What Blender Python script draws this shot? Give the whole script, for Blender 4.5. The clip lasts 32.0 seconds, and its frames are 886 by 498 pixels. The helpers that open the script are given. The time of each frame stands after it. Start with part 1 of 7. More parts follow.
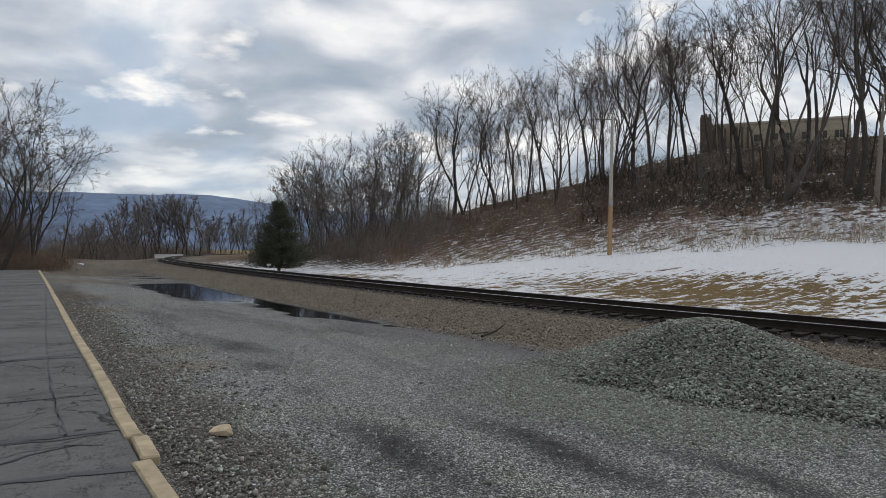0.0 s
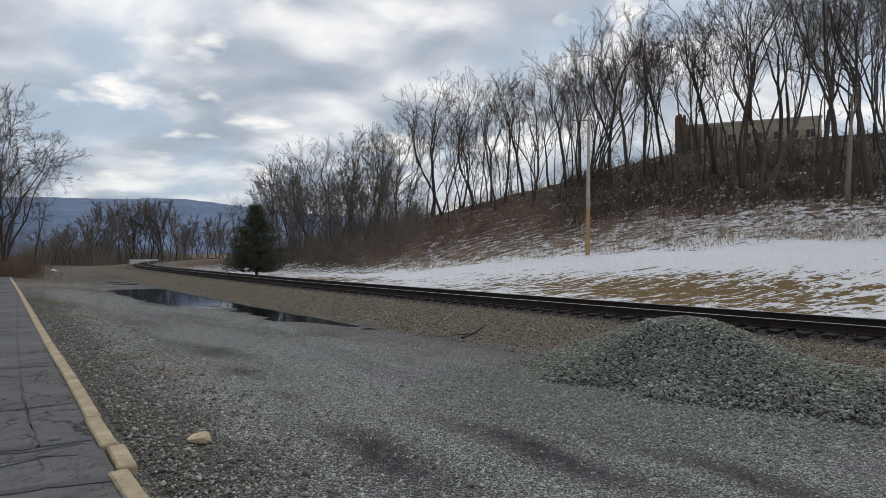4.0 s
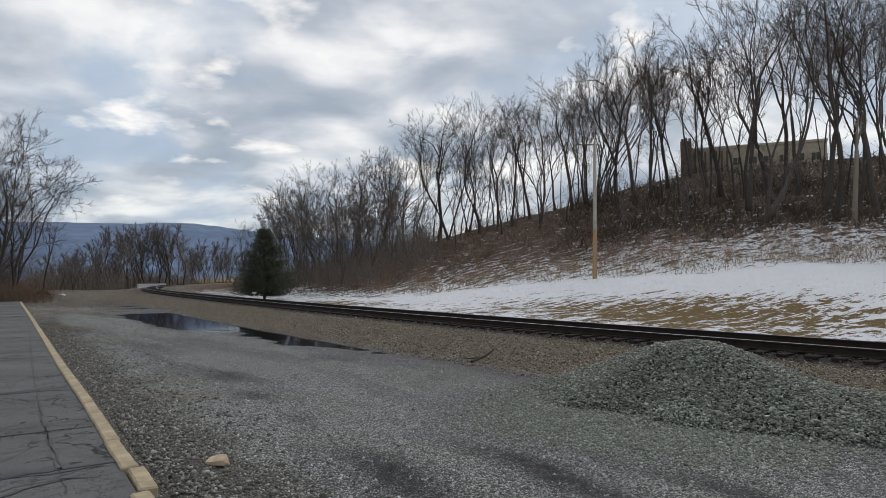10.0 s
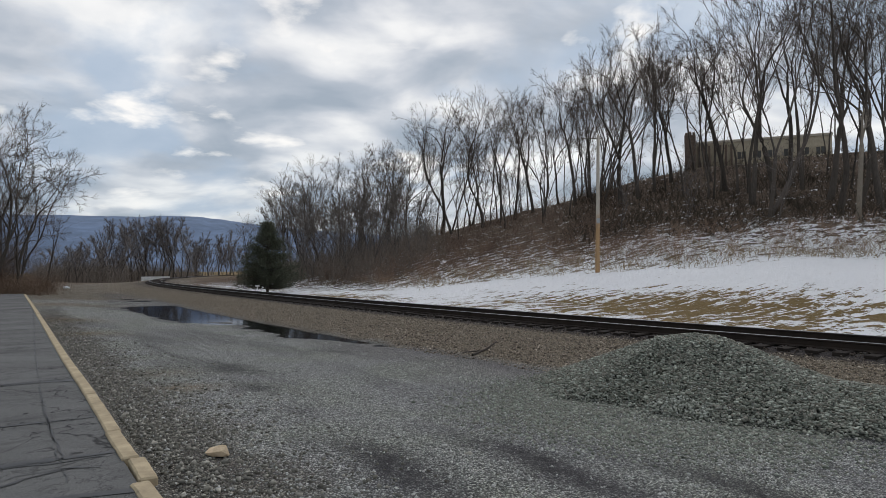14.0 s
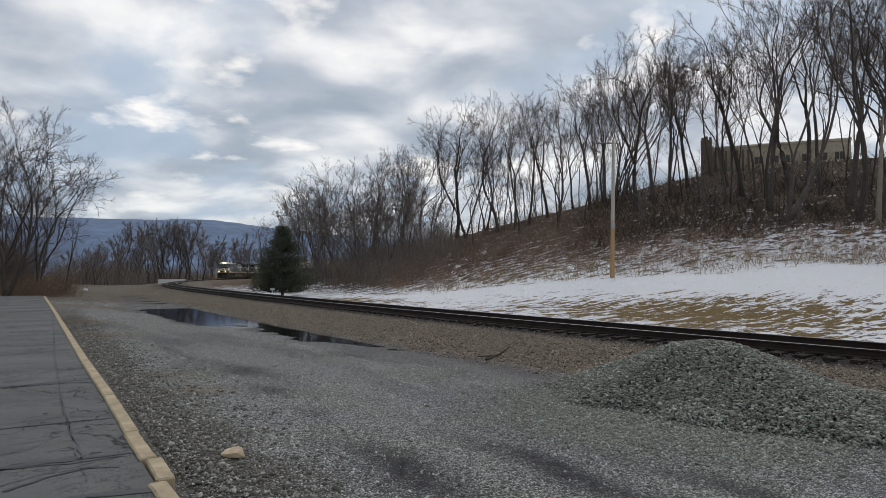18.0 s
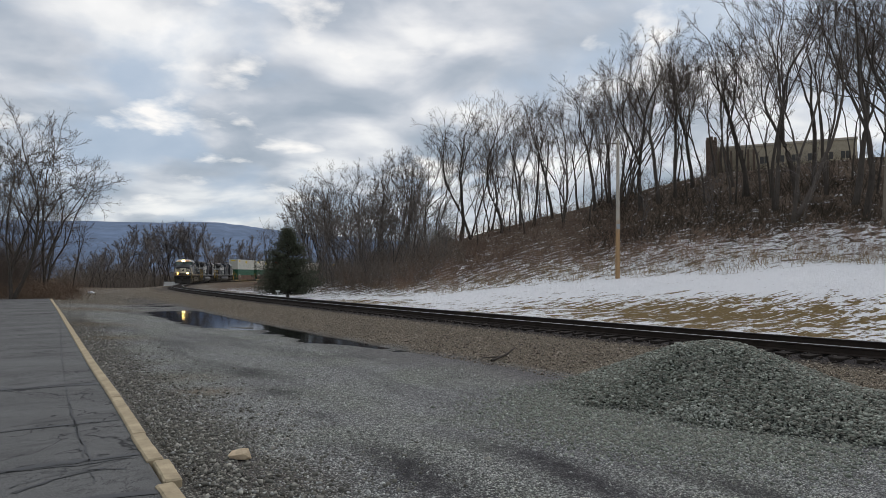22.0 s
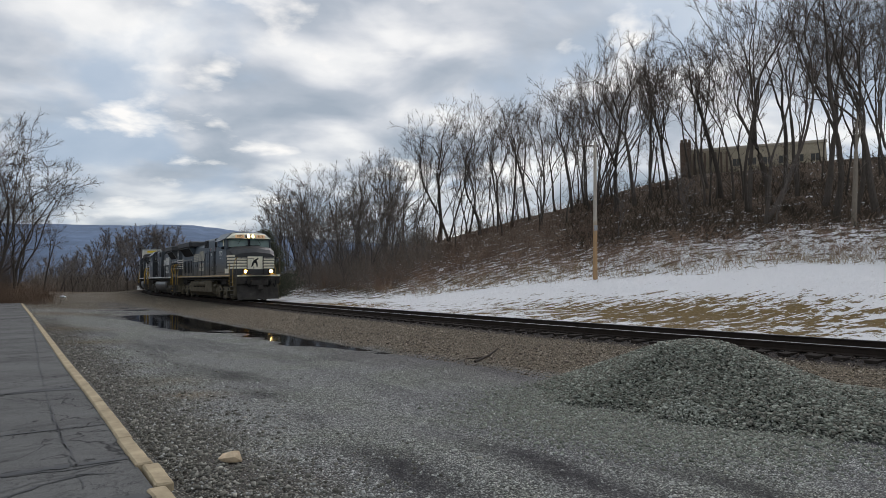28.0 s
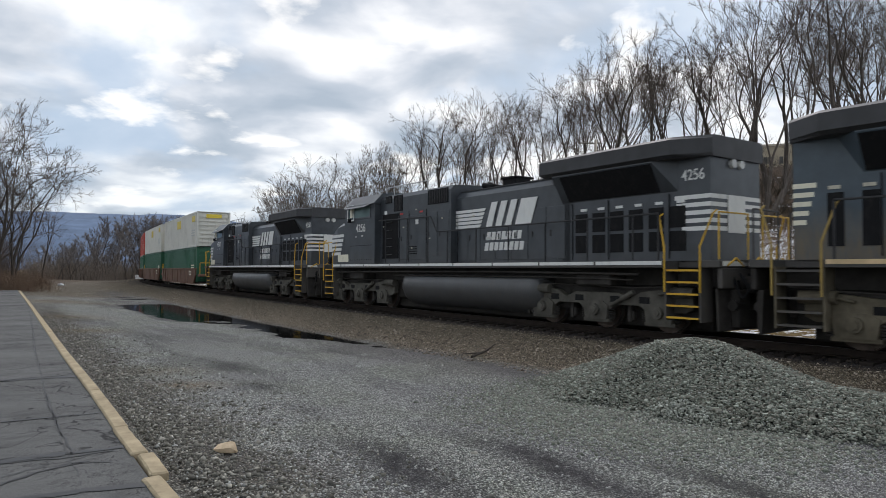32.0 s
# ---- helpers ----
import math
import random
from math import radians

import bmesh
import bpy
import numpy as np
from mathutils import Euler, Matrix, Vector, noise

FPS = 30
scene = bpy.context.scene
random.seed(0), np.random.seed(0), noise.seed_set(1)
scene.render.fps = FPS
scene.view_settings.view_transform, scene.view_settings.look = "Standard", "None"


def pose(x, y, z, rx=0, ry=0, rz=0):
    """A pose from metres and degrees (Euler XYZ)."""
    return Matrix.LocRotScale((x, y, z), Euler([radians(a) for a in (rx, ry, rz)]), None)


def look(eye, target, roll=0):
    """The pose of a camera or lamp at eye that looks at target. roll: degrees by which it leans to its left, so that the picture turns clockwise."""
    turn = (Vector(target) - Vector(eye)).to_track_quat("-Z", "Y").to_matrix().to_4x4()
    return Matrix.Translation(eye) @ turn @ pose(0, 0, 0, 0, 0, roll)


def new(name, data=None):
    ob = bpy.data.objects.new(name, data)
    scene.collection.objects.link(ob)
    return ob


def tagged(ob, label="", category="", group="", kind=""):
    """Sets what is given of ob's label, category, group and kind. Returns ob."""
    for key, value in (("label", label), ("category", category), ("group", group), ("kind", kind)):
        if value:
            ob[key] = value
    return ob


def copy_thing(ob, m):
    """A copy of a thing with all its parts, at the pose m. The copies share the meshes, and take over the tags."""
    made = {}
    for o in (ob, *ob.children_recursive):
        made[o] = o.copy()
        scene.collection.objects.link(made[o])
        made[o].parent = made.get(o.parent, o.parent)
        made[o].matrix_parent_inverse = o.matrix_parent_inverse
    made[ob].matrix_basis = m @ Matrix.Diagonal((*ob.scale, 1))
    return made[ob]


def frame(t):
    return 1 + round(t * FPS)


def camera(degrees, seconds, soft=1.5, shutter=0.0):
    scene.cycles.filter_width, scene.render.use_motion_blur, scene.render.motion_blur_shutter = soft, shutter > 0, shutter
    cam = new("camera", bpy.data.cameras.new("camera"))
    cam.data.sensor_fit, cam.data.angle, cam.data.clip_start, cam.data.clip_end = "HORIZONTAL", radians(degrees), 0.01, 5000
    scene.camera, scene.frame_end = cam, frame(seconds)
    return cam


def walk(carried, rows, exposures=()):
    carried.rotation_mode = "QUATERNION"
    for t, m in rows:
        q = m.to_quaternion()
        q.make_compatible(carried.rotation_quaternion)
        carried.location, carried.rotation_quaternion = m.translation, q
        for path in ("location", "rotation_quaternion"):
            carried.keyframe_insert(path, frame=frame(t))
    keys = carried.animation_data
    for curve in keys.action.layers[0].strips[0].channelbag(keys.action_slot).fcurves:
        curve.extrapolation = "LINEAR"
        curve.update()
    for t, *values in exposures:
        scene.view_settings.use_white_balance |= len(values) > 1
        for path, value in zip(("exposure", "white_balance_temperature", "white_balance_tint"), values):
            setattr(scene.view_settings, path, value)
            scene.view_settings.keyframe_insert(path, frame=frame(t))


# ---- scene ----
cam = camera(66.3, 32.0, soft=0.8, shutter=0.12)


def view(x, y, z, yaw, pitch, roll):
    """A hand-held pose: yaw to the left of +y, pitch up, roll to the left, in degrees."""
    a, b = radians(yaw), radians(pitch)
    ahead = Vector((-math.sin(a) * math.cos(b), math.cos(a) * math.cos(b), math.sin(b)))
    eye = Vector((x, y, z))
    return look(eye, eye + ahead, roll)


# seconds, place, yaw, pitch, roll
PATH = [
    (0, 0.156, 0.208, 1.604, 1.42, 0.02, 0.13),
    (0.5, 0.150, 0.209, 1.606, 1.79, -0.08, 0.14),
    (1, 0.142, 0.229, 1.609, 1.68, -0.05, -0.08),
    (1.5, 0.139, 0.231, 1.611, 1.17, 0.04, -0.11),
    (2, 0.143, 0.240, 1.609, 1.02, 0.34, -0.35),
    (2.5, 0.142, 0.247, 1.609, 0.61, 0.52, -0.37),
    (3, 0.147, 0.229, 1.610, 0.16, 0.78, -0.63),
    (3.5, 0.147, 0.227, 1.608, -0.48, 0.52, -0.45),
    (5.5, 0.163, 0.218, 1.606, 0.98, -0.38, -0.98),
    (6, 0.152, 0.203, 1.610, 1.44, -0.01, -1.10),
    (6.5, 0.097, 0.213, 1.602, 1.42, 0.18, -1.37),
    (7, 0.038, 0.227, 1.600, 1.06, 0.46, -1.38),
    (7.5, 0.017, 0.203, 1.609, 0.88, 0.82, -0.56),
    (8, 0.047, 0.253, 1.607, -0.41, 1.53, -0.56),
    (8.5, 0.126, 0.126, 1.611, -0.97, 2.26, -0.13),
    (9, 0.155, 0.082, 1.614, 0.42, 2.26, 0.22),
    (9.5, 0.143, 0.096, 1.622, 1.24, 2.17, -0.39),
    (10, 0.086, 0.086, 1.621, 0.15, 2.16, -0.64),
    (10.5, 0.089, 0.064, 1.609, -0.28, 1.70, -0.81),
    (11, 0.148, 0.086, 1.612, -0.37, 1.87, -0.45),
    (11.5, 0.161, 0.066, 1.609, -0.49, 1.61, -0.48),
    (12, 0.161, 0.049, 1.608, -0.54, 1.34, -0.49),
    (12.5, 0.155, 0.050, 1.612, -0.43, 1.36, -0.63),
    (13, 0.147, 0.020, 1.611, 0.71, 1.23, -0.44),
    (13.5, 0.122, 0.072, 1.613, 1.00, 1.22, -0.18),
    (14, 0.128, 0.069, 1.613, 0.44, 1.63, -0.50),
    (14.5, 0.139, 0.039, 1.611, 0.54, 1.73, -0.62),
    (16.5, 0.133, 0.033, 1.614, 1.05, 2.03, -0.28),
    (17, 0.131, 0.030, 1.612, 1.22, 2.03, -0.30),
    (17.5, 0.127, 0.032, 1.606, 1.41, 2.01, -0.18),
    (18, 0.129, 0.028, 1.617, 1.64, 2.00, -0.18),
    (18.5, 0.130, 0.030, 1.615, 1.72, 2.06, -0.20),
    (19, 0.127, 0.035, 1.614, 1.74, 2.08, -0.20),
    (19.5, 0.126, 0.032, 1.612, 1.87, 2.10, -0.26),
    (20, 0.127, 0.041, 1.611, 1.92, 2.07, -0.31),
    (20.5, 0.126, 0.042, 1.610, 1.91, 2.08, -0.34),
    (21, 0.126, 0.033, 1.616, 1.94, 2.10, -0.35),
    (21.5, 0.117, 0.040, 1.613, 1.88, 2.14, -0.38),
    (22, 0.129, 0.015, 1.616, 2.05, 2.12, -0.42),
    (22.5, 0.128, 0.011, 1.615, 2.53, 1.96, -0.56),
    (23, 0.110, 0.022, 1.615, 2.81, 1.94, -0.49),
    (23.5, 0.080, 0.021, 1.609, 3.17, 2.13, -1.01),
    (24, 0.081, 0.042, 1.620, 3.15, 2.37, -1.64),
    (24.5, 0.099, 0.004, 1.619, 2.96, 2.78, -1.02),
    (25, 0.052, -0.026, 1.611, 2.12, 2.64, -1.04),
    (25.5, 0.030, -0.041, 1.612, 1.41, 2.52, -0.50),
    (26, 0.013, 0.001, 1.594, 1.31, 1.03, 0.07),
    (26.5, 0.015, 0.014, 1.592, 0.37, 1.86, -1.17),
    (28.5, -0.003, -0.008, 1.600, 0.05, 2.29, -0.43),
    (29, -0.001, -0.010, 1.600, 0.13, 2.09, -0.06),
    (29.5, 0.000, -0.010, 1.601, 0.17, 2.02, 0.22),
    (30, -0.002, 0.006, 1.595, 0.07, 1.84, 0.41),
    (30.5, -0.013, 0.014, 1.593, 0.06, 1.78, 0.54),
    (31, -0.014, 0.012, 1.593, 0.07, 1.78, 0.52),
    (31.5, -0.009, 0.017, 1.597, 0.14, 1.81, 0.54),
    (32, 0.000, -0.000, 1.600, 0.00, 1.84, 0.30),
]
# the picture brightens a little as the dark train fills it
walk(cam, [(r[0], view(*r[1:])) for r in PATH], [(0, 0.0), (29.0, 0.0), (30.0, 0.05), (31.0, 0.24), (32.0, 0.32)])

# ---- light: a broken overcast sky and a weak, wide sun behind the cloud ----
scene.view_settings.exposure = 0.0
scene.view_settings.use_white_balance = True
scene.view_settings.white_balance_temperature = 6580
SUN_UP, SUN_AZ = 40.0, 10.0
world = bpy.data.worlds.new("sky")
scene.world = world
world.use_nodes = True
wn, wl = world.node_tree.nodes, world.node_tree.links
wn.clear()


def wnode(kind, **values):
    n = wn.new(kind)
    for k, v in values.items():
        n.inputs[k].default_value = v
    return n


def wmath(op, a, b=None, c=None):
    n = wn.new("ShaderNodeMath")
    n.operation = op
    for i, v in enumerate((a, b, c)):
        if v is None:
            continue
        if isinstance(v, (int, float)):
            n.inputs[i].default_value = v
        else:
            wl.new(v, n.inputs[i])
    return n.outputs[0]


def wramp(fac, stops):
    n = wn.new("ShaderNodeValToRGB")
    while len(n.color_ramp.elements) < len(stops):
        n.color_ramp.elements.new(0.5)
    for e, (p, col) in zip(n.color_ramp.elements, stops):
        e.position, e.color = p, (*col, 1)
    wl.new(fac, n.inputs[0])
    return n.outputs[0]


sky_tex = wn.new("ShaderNodeTexSky")
sky_tex.sky_type = 'NISHITA'
sky_tex.sun_disc = False
sky_tex.sun_elevation, sky_tex.sun_rotation = radians(SUN_UP), radians(SUN_AZ)
coord = wn.new("ShaderNodeTexCoord")
sep = wn.new("ShaderNodeSeparateXYZ")
wl.new(coord.outputs["Generated"], sep.inputs[0])
up = wmath("MAXIMUM", wmath("ADD", sep.outputs[2], 0.24), 0.12)
comb = wn.new("ShaderNodeCombineXYZ")
wl.new(wmath("DIVIDE", sep.outputs[0], up), comb.inputs[0])
wl.new(wmath("DIVIDE", sep.outputs[1], up), comb.inputs[1])
big = wnode("ShaderNodeTexNoise", Scale=2.3, Detail=6.0, Roughness=0.46, Distortion=0.25)
wl.new(comb.outputs[0], big.inputs["Vector"])
shift = wn.new("ShaderNodeVectorMath")
shift.operation = "ADD"
shift.inputs[1].default_value = (7.3, 2.9, 0)
wl.new(comb.outputs[0], shift.inputs[0])
holes = wnode("ShaderNodeTexNoise", Scale=1.5, Detail=6.0, Roughness=0.5, Distortion=0.3)
wl.new(shift.outputs[0], holes.inputs["Vector"])
cloud = wramp(big.outputs[0], [(0.36, (0.33, 0.39, 0.465)), (0.45, (0.44, 0.49, 0.56)), (0.52, (0.62, 0.65, 0.70)), (0.59, (0.84, 0.85, 0.86)), (0.67, (0.98, 0.975, 0.965))])
gaps = wramp(holes.outputs[0], [(0.50, (0, 0, 0)), (0.62, (0.75, 0.75, 0.75))])
mix = wn.new("ShaderNodeMix")
mix.data_type = "RGBA"
wl.new(gaps, mix.inputs[0])
wl.new(cloud, mix.inputs[6])
mix.inputs[7].default_value = (0.40, 0.505, 0.645, 1)
puffs = wnode("ShaderNodeTexNoise", Scale=3.4, Detail=6.0, Roughness=0.5, Distortion=0.15)
wl.new(shift.outputs[0], puffs.inputs["Vector"])
lit = wn.new("ShaderNodeMix")
lit.data_type = "RGBA"
wl.new(wramp(puffs.outputs[0], [(0.57, (0, 0, 0)), (0.68, (0.9, 0.9, 0.9))]), lit.inputs[0])
wl.new(mix.outputs[2], lit.inputs[6])
lit.inputs[7].default_value = (1.05, 1.02, 0.98, 1)
cloud_bg = wnode("ShaderNodeBackground", Strength=0.96)
low = wn.new("ShaderNodeMix")
low.data_type, low.blend_type = "RGBA", "MULTIPLY"
low.inputs[0].default_value = 1.0
wl.new(lit.outputs[2], low.inputs[6])
wl.new(wramp(sep.outputs[2], [(0.02, (0.78, 0.83, 0.88)), (0.22, (1.0, 1.0, 1.0))]), low.inputs[7])
wl.new(low.outputs[2], cloud_bg.inputs[0])
sky_bg = wnode("ShaderNodeBackground", Strength=0.008)
wl.new(sky_tex.outputs[0], sky_bg.inputs[0])
both = wn.new("ShaderNodeAddShader")
wl.new(cloud_bg.outputs[0], both.inputs[0])
wl.new(sky_bg.outputs[0], both.inputs[1])
wo = wn.new("ShaderNodeOutputWorld")
wl.new(both.outputs[0], wo.inputs[0])

sun = new("sun", bpy.data.lights.new("sun", "SUN"))
sun.data.energy, sun.data.angle, sun.data.color = 1.05, radians(25), (1.0, 0.95, 0.97)
sun.matrix_world = look((math.sin(radians(SUN_AZ)) * 60, math.cos(radians(SUN_AZ)) * 60, 60 * math.tan(radians(SUN_UP))), (0, 0, 0))

# ---- materials ----


class Mat:
    """A node material under construction: a Principled shader with helpers."""

    def __init__(self, name, color=(0.5, 0.5, 0.5), rough=0.6, metal=0.0):
        self.m = bpy.data.materials.new(name)
        self.m.use_nodes = True
        self.n, self.l = self.m.node_tree.nodes, self.m.node_tree.links
        self.b = self.n["Principled BSDF"]
        self.b.inputs["Base Color"].default_value = (*color, 1)
        self.b.inputs["Roughness"].default_value = rough
        self.b.inputs["Metallic"].default_value = metal
        self.b.inputs["Specular IOR Level"].default_value = 0.12 if rough > 0.8 else 0.4
        self.c = self.n.new("ShaderNodeTexCoord").outputs["Object"]

    def put(self, v, socket):
        if isinstance(v, (int, float)):
            socket.default_value = v
        elif isinstance(v, tuple):
            socket.default_value = (*v, 1) if len(socket.default_value) == 4 and len(v) == 3 else v
        else:
            self.l.new(v, socket)

    def noise(self, scale, detail=4.0, rough=0.55, stretch=None, dist=0.0, vec=None):
        n = self.n.new("ShaderNodeTexNoise")
        n.inputs["Scale"].default_value, n.inputs["Detail"].default_value = scale, detail
        n.inputs["Roughness"].default_value, n.inputs["Distortion"].default_value = rough, dist
        self.l.new(self.mapped(stretch, vec), n.inputs["Vector"])
        return n.outputs[0]

    def mapped(self, stretch=None, vec=None):
        src = vec or self.c
        if not stretch:
            return src
        if len(stretch) > 3:
            turn = self.n.new("ShaderNodeMapping")
            turn.inputs["Rotation"].default_value = (0, 0, radians(stretch[3]))
            self.l.new(src, turn.inputs[0])
            src = turn.outputs[0]
        mp = self.n.new("ShaderNodeMapping")
        mp.inputs["Scale"].default_value = stretch[:3]
        self.l.new(src, mp.inputs[0])
        return mp.outputs[0]

    def cells(self, scale, feature="F1", out="Distance", stretch=None):
        n = self.n.new("ShaderNodeTexVoronoi")
        n.feature = feature
        n.inputs["Scale"].default_value = scale
        self.l.new(self.mapped(stretch), n.inputs["Vector"])
        return n.outputs[out]

    def ramp(self, fac, *stops):
        n = self.n.new("ShaderNodeValToRGB")
        while len(n.color_ramp.elements) < len(stops):
            n.color_ramp.elements.new(0.5)
        for e, (p, c) in zip(n.color_ramp.elements, stops):
            e.position = p
            e.color = (c, c, c, 1) if isinstance(c, (int, float)) else (*c, 1)
        self.l.new(fac, n.inputs[0])
        return n.outputs[0]

    def mix(self, fac, a, b, mode="MIX"):
        n = self.n.new("ShaderNodeMix")
        n.data_type, n.blend_type = "RGBA", mode
        self.put(fac, n.inputs[0])
        self.put(a, n.inputs[6])
        self.put(b, n.inputs[7])
        return n.outputs[2]

    def math(self, op, a, b=0.0, clamp=False):
        n = self.n.new("ShaderNodeMath")
        n.operation, n.use_clamp = op, clamp
        self.put(a, n.inputs[0])
        self.put(b, n.inputs[1])
        return n.outputs[0]

    def attr(self, name):
        n = self.n.new("ShaderNodeAttribute")
        n.attribute_name = name
        s = self.n.new("ShaderNodeSeparateColor")
        self.l.new(n.outputs["Color"], s.inputs[0])
        return s.outputs

    def random(self, island=False):
        if island:
            return self.n.new("ShaderNodeNewGeometry").outputs["Random Per Island"]
        return self.n.new("ShaderNodeObjectInfo").outputs["Random"]

    def color(self, v):
        self.put(v, self.b.inputs["Base Color"])
        return self

    def rough(self, v):
        self.put(v, self.b.inputs["Roughness"])
        return self

    def bump(self, height, strength=0.4, distance=0.02):
        n = self.n.new("ShaderNodeBump")
        n.inputs["Strength"].default_value, n.inputs["Distance"].default_value = strength, distance
        self.l.new(height, n.inputs["Height"])
        self.l.new(n.outputs[0], self.b.inputs["Normal"])
        return self


def mat_ground():
    """Zones from the sheet's own attribute: red ballast, green snow, blue leaf litter; a second one for field grass and dirt."""
    k = Mat("ground", rough=0.95)
    z = k.attr("zone")
    z2 = k.attr("zone_b")
    fine, mid, wide = k.noise(38, 3, 0.7), k.noise(5, 4), k.noise(0.55, 5)
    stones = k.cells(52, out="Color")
    # cell rims darkened: the shade in crevices between stones, put into the colour
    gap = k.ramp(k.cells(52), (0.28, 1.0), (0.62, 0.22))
    sv = k.n.new("ShaderNodeSeparateColor")
    k.l.new(stones, sv.inputs[0])
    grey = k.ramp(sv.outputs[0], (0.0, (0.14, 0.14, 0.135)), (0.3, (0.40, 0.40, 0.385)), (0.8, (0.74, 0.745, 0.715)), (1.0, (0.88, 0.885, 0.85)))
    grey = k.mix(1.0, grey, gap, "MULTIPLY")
    grey = k.mix(k.ramp(wide, (0.40, 0.0), (0.62, 1.0)), grey, k.mix(1.0, grey, (0.97, 1.0, 0.91), "MULTIPLY"))
    track = k.noise(0.34, 4, 0.5, stretch=(1.9, 0.35, 1, -34), dist=0.6)
    grey = k.mix(k.ramp(track, (0.50, 0.0), (0.66, 0.60)), grey, (0.105, 0.100, 0.106))
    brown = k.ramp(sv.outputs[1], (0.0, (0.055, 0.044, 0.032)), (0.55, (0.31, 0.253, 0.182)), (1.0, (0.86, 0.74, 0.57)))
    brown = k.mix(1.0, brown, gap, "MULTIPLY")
    brown = k.mix(k.ramp(mid, (0.45, 0.0), (0.7, 0.6)), brown, (0.16, 0.12, 0.075))
    col = k.mix(z[0], grey, brown)
    col = k.mix(k.math("MULTIPLY", z2[2], k.ramp(mid, (0.2, 0.6), (0.5, 1.0))), col, (0.036, 0.033, 0.037))
    damp_shade = k.mix(1.0, col, (0.35, 0.33, 0.33), "MULTIPLY")
    col = k.mix(z2[1], col, damp_shade)
    litter = k.ramp(k.noise(3.2, 6, 0.7), (0.3, (0.055, 0.040, 0.029)), (0.55, (0.150, 0.108, 0.076)), (0.8, (0.30, 0.22, 0.15)))
    col = k.mix(z[2], col, litter)
    straw = k.ramp(k.noise(9, 5, 0.7), (0.3, (0.10, 0.068, 0.026)), (0.55, (0.24, 0.165, 0.070)), (0.8, (0.36, 0.27, 0.13)))
    col = k.mix(z2[0], col, straw)
    streak = k.noise(1.15, 6, 0.66, stretch=(1.5, 0.55, 1.0, 58), dist=0.3)
    drift = k.noise(4.4, 5, 0.66, stretch=(1.5, 0.5, 1, 58))
    s = k.math("ADD", k.math("MULTIPLY", streak, 1.05), k.math("MULTIPLY", drift, 0.80))
    s = k.math("SUBTRACT", s, 0.425)
    s = k.math("ADD", k.math("SUBTRACT", z[1], 0.5), s)
    snow = k.math("MULTIPLY", k.ramp(s, (0.495, 0.0), (0.525, 1.0)), k.ramp(z[1], (0.02, 0.0), (0.06, 1.0)))
    col = k.mix(snow, col, k.ramp(fine, (0.2, (0.92, 0.925, 0.935)), (0.8, (0.97, 0.97, 0.975))))
    h = k.math("ADD", k.math("MULTIPLY", gap, k.math("ADD", sv.outputs[2], 0.6)), k.math("MULTIPLY", snow, 1.2))
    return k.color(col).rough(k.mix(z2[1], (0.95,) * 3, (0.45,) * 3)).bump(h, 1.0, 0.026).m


def mat_stone(name, low, mid, high, rough=0.9, other=None):
    k = Mat(name, rough=rough)
    chance = k.random(island=True)
    c = k.ramp(chance, (0.0, low), (0.55, mid), (1.0, high))
    if other:
        c = k.mix(k.ramp(k.math("FRACT", k.math("MULTIPLY", chance, 37.0)), (0.45, 0.0), (0.75, 0.85)), c, other)
    c = k.mix(k.ramp(k.noise(30, 3), (0.4, 0.0), (0.75, 0.5)), c, low)
    return k.color(c).bump(k.noise(60, 3), 0.3, 0.01).m


def mat_asphalt():
    k = Mat("asphalt", rough=0.88)
    fine = k.noise(90, 3, 0.8)
    c = k.ramp(fine, (0.3, (0.020, 0.020, 0.020)), (0.7, (0.185, 0.184, 0.178)))
    c = k.mix(k.ramp(k.noise(0.5, 5), (0.35, 0.0), (0.7, 0.45)), c, (0.175, 0.175, 0.170))
    c = k.mix(k.ramp(k.noise(0.8, 6, 0.65, stretch=(0.8, 1.2, 1, -32), dist=1.2), (0.52, 0.0), (0.70, 0.5)), c, (0.024, 0.024, 0.024))
    vein = k.math("ABSOLUTE", k.math("SUBTRACT", k.noise(0.75, 4, 0.55, dist=0.4), 0.5))
    line = k.ramp(vein, (0.0, 1.0), (0.010, 0.0))
    line = k.math("MULTIPLY", line, k.ramp(k.noise(0.35, 3), (0.45, 0.0), (0.55, 0.9)))
    hair = k.ramp(k.math("ABSOLUTE", k.math("SUBTRACT", k.noise(3.4, 6, 0.65, dist=0.5), 0.5)), (0.0, 0.85), (0.012, 0.0))
    line = k.math("MAXIMUM", line, k.math("MULTIPLY", hair, k.ramp(k.noise(0.6, 3), (0.46, 0.0), (0.58, 1.0))))
    c = k.mix(line, c, (0.012, 0.012, 0.013))
    k.color(c).bump(k.math("SUBTRACT", fine, line), 0.5, 0.006)
    return k.rough(k.ramp(k.noise(0.7, 4), (0.3, 0.65), (0.7, 0.95))).m


